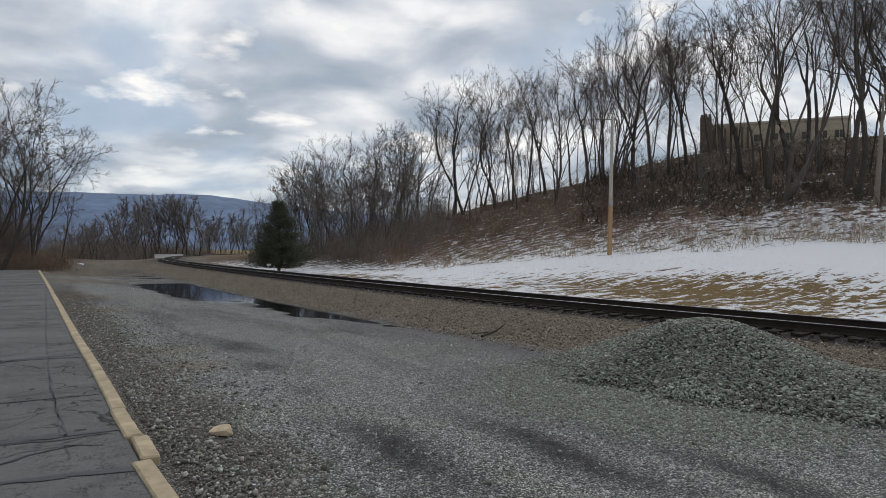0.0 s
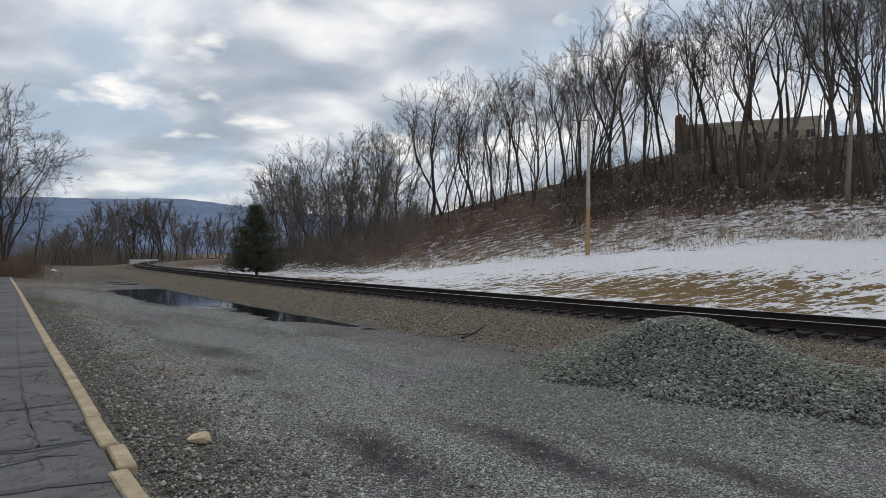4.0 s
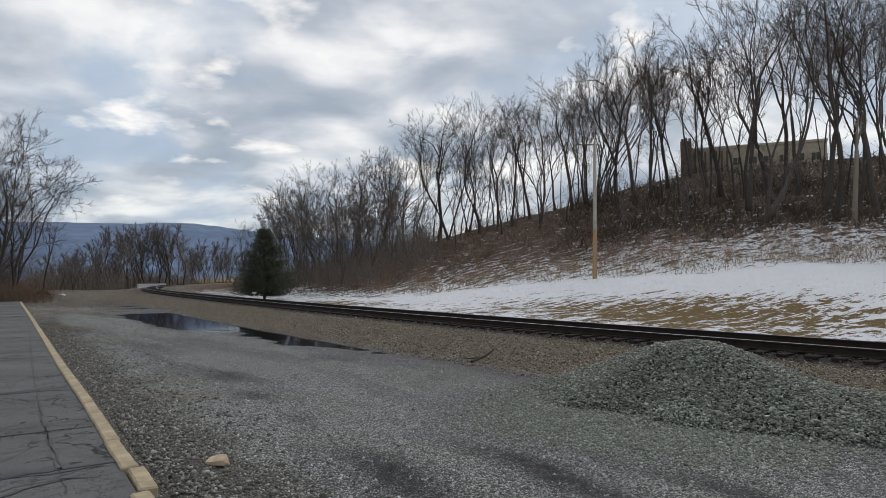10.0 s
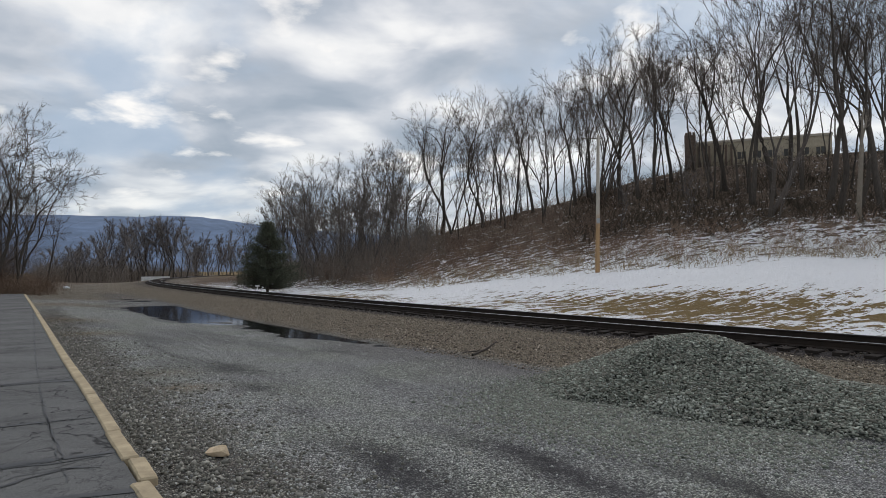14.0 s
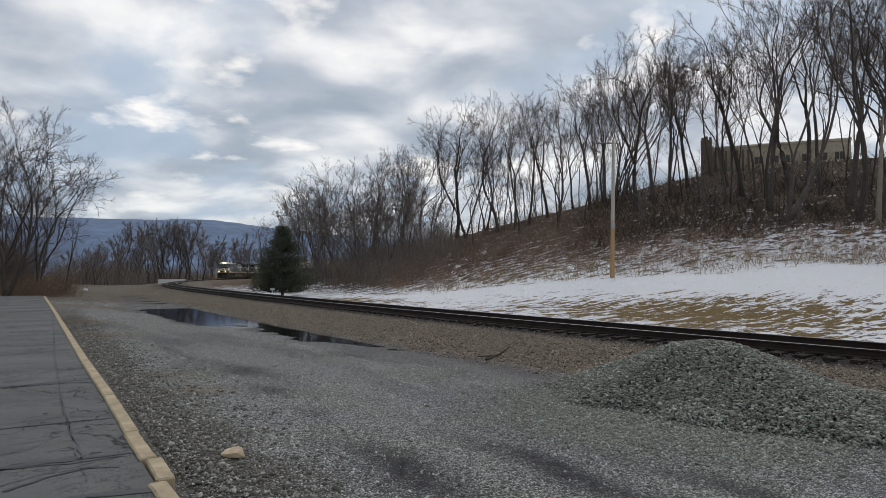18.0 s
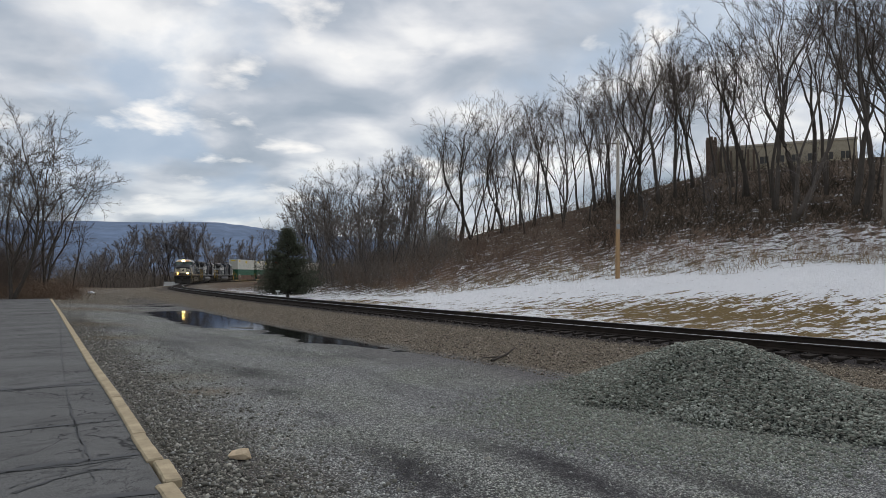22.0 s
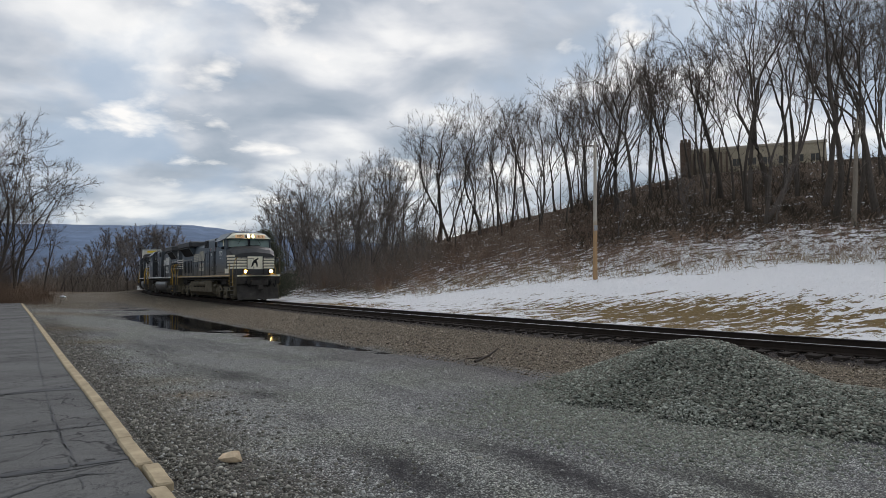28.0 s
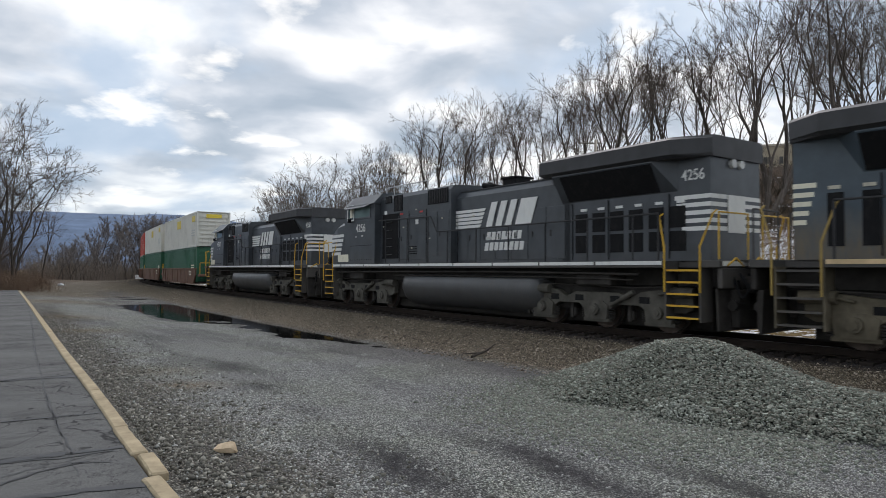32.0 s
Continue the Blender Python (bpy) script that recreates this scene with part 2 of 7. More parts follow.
def mat_plain(name, color, rough=0.6, metal=0.0, vary=0.25, scale=3.0, grime=(0.05, 0.045, 0.04), dirt=0.35, bump=0.15, bscale=40, spec=None):
    """Paint or metal with broad stains and a fine grain."""
    k = Mat(name, color, rough, metal)
    if spec is not None:
        k.b.inputs["Specular IOR Level"].default_value = spec
    dark = tuple(v * (1 - vary) for v in color)
    lite = tuple(min(1, v * (1 + vary)) for v in color)
    c = k.ramp(k.noise(scale, 5, 0.6), (0.3, dark), (0.7, lite))
    c = k.mix(k.ramp(k.noise(scale * 2.7, 6, 0.7, stretch=(1, 1, 0.35)), (0.52, 0.0), (0.75, dirt)), c, grime)
    return k.color(c).bump(k.noise(bscale, 3), bump, 0.004).m


def mat_bark(name, low, high):
    k = Mat(name, rough=0.95)
    c = k.ramp(k.noise(5, 6, 0.65, stretch=(3, 3, 0.5)), (0.3, low), (0.75, high))
    c = k.mix(0.45, c, k.ramp(k.random(), (0, low), (1, high)))
    return k.color(c).bump(k.noise(14, 4, stretch=(3, 3, 0.4)), 0.6, 0.02).m


def mat_glow(name, color, strength):
    k = Mat(name, color, 0.3)
    k.b.inputs["Emission Color"].default_value = (*color, 1)
    k.b.inputs["Emission Strength"].default_value = strength
    return k.m


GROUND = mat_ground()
STONE_GREEN = mat_stone("crushed_stone", (0.120, 0.125, 0.105), (0.265, 0.285, 0.235), (0.48, 0.50, 0.43), other=(0.20, 0.185, 0.155))
STONE_SPREAD = mat_stone("spread_crushed_stone", (0.13, 0.138, 0.114), (0.265, 0.285, 0.235), (0.44, 0.465, 0.395), other=(0.26, 0.25, 0.215))
STONE_GREY = mat_stone("grey_gravel", (0.16, 0.16, 0.150), (0.42, 0.42, 0.396), (0.70, 0.70, 0.66))
STONE_BROWN = mat_stone("ballast_stone", (0.066, 0.053, 0.041), (0.235, 0.195, 0.148), (0.56, 0.485, 0.39))
STONE_OILY = mat_stone("oily_track_ballast", (0.020, 0.016, 0.014), (0.062, 0.050, 0.042), (0.15, 0.125, 0.105))
STONE_TAN = mat_stone("tan_rock", (0.36, 0.26, 0.16), (0.54, 0.40, 0.26), (0.66, 0.52, 0.36))
k_ = Mat("heap_fines", rough=0.95)
# dark cell edges paint the shade between the heap's loose stones
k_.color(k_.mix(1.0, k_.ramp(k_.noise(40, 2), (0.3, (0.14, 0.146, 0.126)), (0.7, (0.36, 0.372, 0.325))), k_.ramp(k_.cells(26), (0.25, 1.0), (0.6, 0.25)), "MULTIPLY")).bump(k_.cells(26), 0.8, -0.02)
HEAP_CORE = k_.m
ASPHALT = mat_asphalt()
TAR = mat_plain("tar_seal", (0.016, 0.016, 0.018), 0.5, vary=0.3)
KERB = mat_plain("yellowed_kerb_concrete", (0.40, 0.325, 0.215), 0.9, vary=0.25, scale=4, dirt=0.5, grime=(0.16, 0.13, 0.09), bump=0.5, bscale=60)
RAIL = mat_plain("rusty_rail_steel", (0.030, 0.023, 0.019), 0.85, 0.0, scale=2, spec=0.1)
RAIL_TOP = mat_plain("polished_rail_head", (0.30, 0.30, 0.31), 0.34, 1.0, vary=0.1, dirt=0.1)
TIE = mat_plain("creosoted_tie_wood", (0.026, 0.021, 0.018), 0.95, scale=5, bump=0.6)
BARK = mat_bark("grey_brown_bark", (0.040, 0.034, 0.029), (0.140, 0.120, 0.103))
TWIG = mat_bark("dark_twig_bark", (0.050, 0.041, 0.035), (0.160, 0.134, 0.116))
BARK_PALE = mat_bark("pale_dead_bark", (0.12, 0.10, 0.08), (0.30, 0.26, 0.21))
BRUSH = mat_bark("brown_brush_twigs", (0.18, 0.122, 0.090), (0.46, 0.32, 0.235))
BRUSH_RED = mat_bark("reddish_brush_twigs", (0.11, 0.074, 0.052), (0.27, 0.19, 0.135))
STRAW = mat_bark("dry_straw_stems", (0.25, 0.18, 0.105), (0.52, 0.40, 0.25))
THICKET_DARK = mat_bark("dark_brown_thicket_twigs", (0.075, 0.060, 0.050), (0.21, 0.165, 0.135))
THICKET = mat_bark("grey_thicket_twigs", (0.125, 0.105, 0.088), (0.33, 0.275, 0.23))
DARK_BRUSH = mat_bark("dark_bramble_stems", (0.026, 0.021, 0.016), (0.085, 0.069, 0.052))
SLOPE_BRUSH = mat_bark("brown_slope_stems", (0.10, 0.070, 0.053), (0.30, 0.21, 0.16))
FAR_TWIG = mat_bark("grey_brown_far_twigs", (0.080, 0.070, 0.064), (0.20, 0.175, 0.158))
NEEDLES = mat_bark("evergreen_needles", (0.068, 0.075, 0.052), (0.20, 0.21, 0.15))
k_ = Mat("weathered_pole_wood", rough=0.9)
k_sep = k_.n.new("ShaderNodeSeparateXYZ")
k_.l.new(k_.c, k_sep.inputs[0])
k_tone = k_.ramp(k_.math("ADD", k_.math("DIVIDE", k_sep.outputs[2], 10.0), k_.math("MULTIPLY", k_.noise(2.0, 3), 0.12)), (0.36, (0.40, 0.25, 0.13)), (0.47, (0.44, 0.40, 0.34)))
k_.color(k_.mix(k_.ramp(k_.noise(6, 5, 0.7, stretch=(3, 3, 0.2)), (0.45, 0.0), (0.75, 0.6)), k_tone, (0.17, 0.14, 0.11))).bump(k_.noise(18, 4, stretch=(3, 3, 0.2)), 0.5, 0.01)
POLE_WOOD = k_.m
WHITE = mat_plain("white_paint", (0.76, 0.76, 0.74), 0.6, vary=0.06)
GALV = mat_plain("galvanised_steel", (0.35, 0.36, 0.37), 0.5, 0.7)
BEIGE_WALL = mat_plain("tan_building_brick", (0.46, 0.40, 0.30), 0.9, vary=0.15, scale=1.2)
TOWER_WALL = mat_plain("brown_chimney_brick", (0.16, 0.12, 0.095), 0.9, vary=0.2)
GLASS_DARK = mat_plain("dark_window_glass", (0.03, 0.035, 0.04), 0.08, vary=0.1, bump=0.0)
# distance haze over the woods is painted in as blue
RIDGE = mat_plain("haze_blue_ridge", (0.135, 0.185, 0.275), 1.0, vary=0.25, scale=0.012, grime=(0.10, 0.135, 0.20), dirt=0.6, bump=0.0)
k_ = Mat("still_water", (0.014, 0.013, 0.012), 0.09)
k_gloss, k_mix = k_.n.new("ShaderNodeBsdfGlossy"), k_.n.new("ShaderNodeMixShader")
k_gloss.inputs["Color"].default_value, k_gloss.inputs["Roughness"].default_value = (0.36, 0.37, 0.40, 1), 0.05
k_mix.inputs[0].default_value = 0.85
k_.l.new(k_.b.outputs[0], k_mix.inputs[1])
k_.l.new(k_gloss.outputs[0], k_mix.inputs[2])
k_.l.new(k_mix.outputs[0], k_.n["Material Output"].inputs[0])
k_.b.inputs["IOR"].default_value = 1.33
k_.b.inputs["Specular IOR Level"].default_value = 0.06
k_.bump(k_.noise(3.0, 2), 0.02, 0.01)
WATER = k_.m

# ---- tools for meshes ----


def mesh_object(name, verts, faces, mats, parent=None, smooth=False, face_mats=None):
    me = bpy.data.meshes.new(name)
    me.from_pydata(verts if isinstance(verts, list) else verts.tolist(), [], faces if isinstance(faces, list) else faces.tolist())
    for m in mats if isinstance(mats, (list, tuple)) else (mats,):
        me.materials.append(m)
    if face_mats is not None:
        me.polygons.foreach_set("material_index", face_mats)
    if smooth:
        me.polygons.foreach_set("use_smooth", [True] * len(me.polygons))
    me.update()
    ob = new(name, me)
    if parent:
        ob.parent = parent
    return ob


def part(name, bm, material, parent, label=""):
    """Links a bmesh as one mesh object under a thing or a part."""
    me = bpy.data.meshes.new(name)
    bm.to_mesh(me)
    bm.free()
    me.materials.append(material)
    ob = new(name, me)
    ob.parent = parent
    return tagged(ob, label)


def empty(name, m=None, **tags):
    ob = new(name)
    ob.empty_display_size = 0.2
    if m is not None:
        ob.matrix_basis = m
    return tagged(ob, **tags)


def box(bm, x0, x1, y0, y1, z0, z1, bevel=0.0):
    r = bmesh.ops.create_cube(bm, size=1.0, matrix=Matrix.Translation(((x0 + x1) / 2, (y0 + y1) / 2, (z0 + z1) / 2)) @ Matrix.Diagonal((abs(x1 - x0), abs(y1 - y0), abs(z1 - z0), 1)))
    if bevel:
        es = list({e for v in r["verts"] for e in v.link_edges})
        bmesh.ops.bevel(bm, geom=es, offset=bevel, segments=1, affect="EDGES", profile=0.5)
    return bm


def cyl(bm, p, q, r, r2=None, n=12, caps=True):
    p, q = Vector(p), Vector(q)
    d = q - p
    m = Matrix.Translation((p + q) / 2) @ d.to_track_quat("Z", "Y").to_matrix().to_4x4()
    bmesh.ops.create_cone(bm, cap_ends=caps, cap_tris=False, segments=n, radius1=r, radius2=r if r2 is None else r2, depth=d.length, matrix=m)
    return bm


def prism(bm, outline, a, b, axis="y"):
    """A solid from an outline of (u, v) pairs, pushed from a to b along an axis (x: u is y; y: u is x; v is z)."""
    def at(u, v, w):
        return (w, u, v) if axis == "x" else (u, w, v) if axis == "y" else (u, v, w)
    lo = [bm.verts.new(at(u, v, a)) for u, v in outline]
    hi = [bm.verts.new(at(u, v, b)) for u, v in outline]
    n = len(outline)
    fs = [bm.faces.new(lo), bm.faces.new(hi[::-1])]
    for i in range(n):
        fs.append(bm.faces.new((lo[i], hi[i], hi[(i + 1) % n], lo[(i + 1) % n])))
    bmesh.ops.recalc_face_normals(bm, faces=fs)
    return bm


def B():
    return bmesh.new()


def rail_line(bm, pts, r=0.02, n=6):
    for a, b in zip(pts, pts[1:]):
        cyl(bm, a, b, r, n=n)
    return bm


# ---- the line of the track ----
RAIL_Z = 0.12
BENDS = [(-700, 0.0), (-520, 0.002), (-420, 0.005), (-200, 0.00496), (-150, 0.00400), (-110, 0.00288), (-80, 0.00439), (-50, 0.00118), (-20, 0.00104), (15, 0.00406), (45, 0.00406), (70, 0.0), (140, 0.0)]
TS = np.arange(-700, 140.1, 0.5)
bend = np.interp(TS, [b[0] for b in BENDS], [b[1] for b in BENDS])
TN = np.concatenate([[0], np.cumsum((bend[1:] + bend[:-1]) * 0.25)])
TN += 0.6047 - np.interp(0, TS, TN)
TX = np.concatenate([[0], np.cumsum((np.sin(TN[1:]) + np.sin(TN[:-1])) * 0.25)])
TY = np.concatenate([[0], np.cumsum(-(np.cos(TN[1:]) + np.cos(TN[:-1])) * 0.25)])
TX += 1.174 - np.interp(0, TS, TX)
TY += 24.094 - np.interp(0, TS, TY)


def on_track(s, side=0.0, z=0.0):
    """The place at s metres along the track, side metres towards the camera's side."""
    x, y, n = np.interp(s, TS, TX), np.interp(s, TS, TY), np.interp(s, TS, TN)
    return x - np.cos(n) * side, y - np.sin(n) * side, z + 0 * x


def to_track(x, y):
    """s and side of plan points."""
    x, y = np.atleast_1d(np.asarray(x, float)), np.atleast_1d(np.asarray(y, float))
    pick = slice(None, None, 4)
    tx, ty = TX[pick], TY[pick]
    idx = np.empty(len(x), int)
    for i in range(0, len(x), 4000):
        j = slice(i, i + 4000)
        idx[j] = np.argmin((x[j, None] - tx) ** 2 + (y[j, None] - ty) ** 2, axis=1)
    n = TN[pick][idx]
    ex, ey = x - tx[idx], y - ty[idx]
    return TS[pick][idx] + ex * np.sin(n) - ey * np.cos(n), -ex * np.cos(n) - ey * np.sin(n)


def smooth(a, b, v):
    t = np.clip((v - a) / (b - a), 0, 1)
    return t * t * (3 - 2 * t)


def wobble(x, y, size, seed=0.0):
    """A cheap smooth unevenness between -1 and 1."""
    a, b = x / size, y / size
    return (np.sin(a * 1.3 + b * 0.7 + seed) + np.sin(a * -0.6 + b * 1.7 + seed * 2.1) + np.sin(a * 2.3 - b * 1.1 + seed * 0.7) * 0.6) / 2.6


CREST_X = [-60, -34, -22, -9.4, 2.4, 13.3, 23.5, 32.7, 48.3, 80, 130]
CREST_Y = [100, 99, 97.5, 94.8, 92, 88.2, 85.5, 85.7, 86.1, 84, 80]
CREST_Z = [0, 0.6, 2.0, 4.2, 7.3, 9.6, 12.2, 14.0, 15.4, 17, 18]
FOOT_X = [-60, -30, -16, -6, 10, 17, 26, 45, 130]
FOOT_Y = [92, 76, 60, 50, 45, 42.6, 42.8, 40, 30]


def ground_z(x, y, sd=None):
    x, y = np.atleast_1d(np.asarray(x, float)), np.atleast_1d(np.asarray(y, float))
    s, d = sd if sd is not None else to_track(x, y)
    near = np.interp(d, [0, 1.2, 1.5, 3.0, 5.9, 6.4, 8.6, 9.8, 11.5, 13.4], [-0.09, -0.10, -0.175, -0.20, -0.255, -0.275, -0.265, -0.22, -0.08, 0.0])
    edge = np.interp(s, [-21, -17, -9.5, -6.4, -5.2, -3.8, -1.6, 1.4, 4.6], [8.9, 9.3, 9.1, 8.9, 8.1, 7.7, 7.6, 7.35, 6.45]) + 0.30 * wobble(x, y, 0.9) + 0.16 * wobble(x, y, 0.27, 5.0)
    wet = smooth(6.0, 6.25, d) * smooth(edge, edge - 0.5, d) * smooth(-21.5, -19, s) * smooth(6.3, 4.6, s)
    small = smooth(0.05, 0.4, wobble(x, y, 1.3, 3.0)) * smooth(6.2, 6.8, d) * smooth(9.4, 8.8, d) * smooth(-38, -34, s) * smooth(-23, -27, s)
    shoal = smooth(0.22, 0.62, wobble(x, y, 0.55, 1.7)) * smooth(6.7, 7.1, d) * smooth(-9, -5, s) * 0.8
    near = np.where(d > 5.5, np.maximum(near, -0.285), near) - 0.085 * np.maximum(wet * (1 - shoal), small * 0.9)
    near = near - 0.06 * small
    near = near - 1.35 * smooth(3.5, 10, d) * smooth(-95, -128, s)
    far = np.interp(-d, [0, 1.9, 3.0, 5.0, 9.0, 14, 19, 24, 40, 80], [-0.08, -0.10, -0.22, -0.30, -0.10, 0.55, 1.25, 1.7, 2.0, 2.2])
    far = np.where(s < -95, np.minimum(far, 0.3), far)
    z = np.where(d >= 0, near, far)
    yf, yc = np.interp(x, FOOT_X, FOOT_Y), np.interp(x, CREST_X, CREST_Y)
    zc = np.interp(x, CREST_X, CREST_Z)
    t = (y - yf) / np.maximum(yc - yf, 1)
    rise = np.clip(t, 0, 1) ** 1.25 * smooth(185, 120, y) * smooth(8, 20, -d)
    z = z + rise * np.maximum(zc - 1.9, 0)
    rough = smooth(13, 26, -d) * 0.25 * wobble(x, y, 3.1, 1.0) + 0.02 * wobble(x, y, 1.1, 2.0) * smooth(3, 6, np.abs(d)) * smooth(14, 12, d)
    z = z + rough
    return z


# ---- the ground, one sheet to the horizon ----


def axis_steps(lo, hi, fine_lo, fine_hi, fine, grow=1.13):
    out = list(np.arange(fine_lo, fine_hi + 1e-6, fine))
    st, v = fine, out[-1]
    while v < hi:
        st *= grow
        v += st
        out.append(v)
    st, v = fine, out[0]
    while v > lo:
        st *= grow
        v -= st
        out.insert(0, v)
    return np.array(out)


STAINS = ((-0.35, 5.85, 1.3, 0.30, 1.0), (1.0, 6.15, 1.6, 0.30, 1.0), (2.6, 5.6, 1.4, 0.25, 0.8), (-2.7, 10.0, 0.55, 0.3, 0.7), (-3.84, 12.2, 0.8, 0.35, 0.6), (-1.6, 8.2, 0.5, 0.16, 0.5), (-7.6, 17.5, 2.2, 0.5, 0.5), (0.2, 4.2, 0.9, 0.2, 0.7))


def stain_at(x, y):
    """Dark oily wheel marks in the gravel."""
    out = 0 * x
    for cx, cy, ln, wd, k in STAINS:
        al = (x - cx) * 0.57 - (y - cy) * 0.82
        ac = (x - cx) * 0.82 + (y - cy) * 0.57 + 0.08 * np.sin(al * 3.1)
        out = np.maximum(out, k * np.exp(-((al / ln) ** 2 + (ac / wd) ** 2)))
    return out


def build_ground():
    gx = axis_steps(-3600, 3600, -17, 10, 0.20, 1.085)
    gy = axis_steps(-2500, 4200, 3, 38, 0.20, 1.08)
    X, Y = np.meshgrid(gx, gy)
    x, y = X.ravel(), Y.ravel()
    s, d = to_track(x, y)
    z = ground_z(x, y, (s, d))
    lot = smooth(13.3, 14.2, d) * smooth(-50, -46, s)
    z = z - 0.06 * lot
    nx, ny = len(gx), len(gy)
    i = (np.arange(ny - 1)[:, None] * nx + np.arange(nx - 1)).ravel()
    faces = np.stack([i, i + 1, i + 1 + nx, i + nx], 1)
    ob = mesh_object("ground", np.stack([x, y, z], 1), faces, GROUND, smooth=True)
    ballast = np.where(d >= 0, smooth(6.4, 5.7, d + 0.25 * wobble(x, y, 0.8)), smooth(3.6, 2.8, -d))
    ballast = np.maximum(ballast, 0.85 * smooth(-20, -34, s + 3 * wobble(x, y, 4)) * smooth(13.6, 13.0, d) * smooth(-2, 0, d))
    ballast = np.maximum(ballast, smooth(-120, -140, s) * smooth(14, 10, np.abs(d)))
    kx = np.interp(y, [3.9, 5.23, 12.31, 41.69], [-1.2, -2.09, -6.71, -25.82])
    verge = smooth(-0.2, 0.1, x - kx) * smooth(1.5, 0.5, x - kx + 0.35 * wobble(x, y, 0.6)) * smooth(40, 20, y)
    ballast = np.maximum(ballast, 0.55 * verge)
    # snow on the bank, thin over the straw patch, patchy up the slope
    bank = smooth(2.9, 4.0, -d)
    yf = np.interp(x, FOOT_X, FOOT_Y)
    cover = 0.76 + 0 * x
    patch = np.exp(-(((s - 1.5) / 12) ** 2 + ((d + 9.0) / 4.6) ** 2))
    cover -= 0.36 * patch ** 0.7 + 0.30 * np.exp(-(((s + 24) / 8) ** 2 + ((d + 6.0) / 2.2) ** 2)) + 0.08 * smooth(7.0, 3.5, -d)
    up = y - yf
    cover = np.where(up > 0, np.interp(up, [0, 3, 8, 14, 22, 30], [0.62, 0.53, 0.48, 0.43, 0.37, 0.33]), cover)
    cover = cover + 0.07 * smooth(8, 20, x) * smooth(-2, 2, up) * smooth(22, 12, up)
    cover = cover * bank * smooth(-92, -84, s)
    litter = smooth(0.0, 6.0, up) * bank
    litter = np.maximum(litter, smooth(24, 30, d) + smooth(-84, -94, s) * smooth(7, 9, np.abs(d)))
    litter = np.maximum(litter, smooth(-44, -52, s) * smooth(11, 13, d))
    field = bank * (1 - litter) 
    for cx, cy, r, k in ((-3.6, 9.75, 0.4, 0.5), (-4.5, 11.2, 0.5, 0.25), (-9.5, 18.2, 0.9, 0.35), (-13.0, 23.5, 1.4, 0.35), (-20, 35, 2.5, 0.4)):
        field = np.maximum(field, k * np.exp(-((x - cx) ** 2 + (y - cy) ** 2) / r ** 2))
    field = np.maximum(field, smooth(170, 260, np.hypot(x, y)))
    damp_shade = smooth(-0.262, -0.285, z) * smooth(6.0, 6.3, d) * smooth(9.8, 9.0, d) * smooth(-48, -40, s) * smooth(9, 6, s)
    # wet strip that also paints the line of shadow along the ballast toe
    damp_shade = np.maximum(damp_shade, 0.8 * smooth(5.9, 6.3, d) * smooth(8.0, 7.0, d + 0.4 * wobble(x, y, 0.7)) * smooth(17, 11, s) * smooth(-26, -21, s))
    stain = np.maximum(0.42 * verge, stain_at(x, y))
    stain = np.maximum(stain, 0.9 * smooth(1.85, 1.3, np.abs(d)))
    for name, ch in (("zone", (ballast, cover, np.clip(litter, 0, 1))), ("zone_b", (np.clip(field, 0, 1), damp_shade, stain))):
        a = ob.data.color_attributes.new(name, "FLOAT_COLOR", "POINT")
        a.data.foreach_set("color", np.stack([*ch, np.ones(len(x))], 1).ravel().astype(np.float32))
    return tagged(ob, "gravel yard, ballast, patchy snow bank and wooded slope", "ground", kind="structure")


build_ground()


def build_puddle():
    ss = np.arange(-40, 7, 0.6)
    v, f = [], []
    for s in ss:
        for d in (5.8, 8.0, 11.2):
            v.append(tuple(float(q) for q in on_track(s, d, -0.312)))
    for i in range(len(ss) - 1):
        for j in range(2):
            a = i * 3 + j
            f.append((a, a + 1, a + 4, a + 3))
    ob = mesh_object("water", v, f, WATER)
    tagged(ob, "still dark puddle lying along the ballast bank", "puddle", kind="structure")


build_puddle()


def build_ridge():
    """The far wooded mountain, seen over the valley, with its haze put into the colour."""
    rng = random.Random(5)
    bear = np.radians(np.linspace(-62, 48, 220))
    top = np.interp(np.degrees(bear), [-62, -40, -33, -30, -27, -24.5, -22.7, -20.5, -18.8, -17.2, -14, -9, 0, 20, 48], [150, 174, 182, 183, 182, 185, 189, 188, 180, 170, 155, 135, 110, 90, 90])
    v, f = [], []
    for i, a in enumerate(bear):
        t = top[i] + 0.9 * rng.random() + 0.6 * math.sin(i * 0.31)
        for r, z in ((1500, -6), (1900, t * 0.35), (2250, t * 0.72), (2500, t), (3000, -20)):
            rr = r + 14 * math.sin(i * 0.23 + z)
            v.append((rr * math.sin(a), rr * math.cos(a), z))
    for i in range(len(bear) - 1):
        for j in range(4):
            p = i * 5 + j
            f.append((p, p + 5, p + 6, p + 1))
    tagged(mesh_object("backdrop", v, f, RIDGE, smooth=True), "long wooded mountain ridge beyond the valley, painted haze blue", "mountain", kind="structure")


build_ridge()

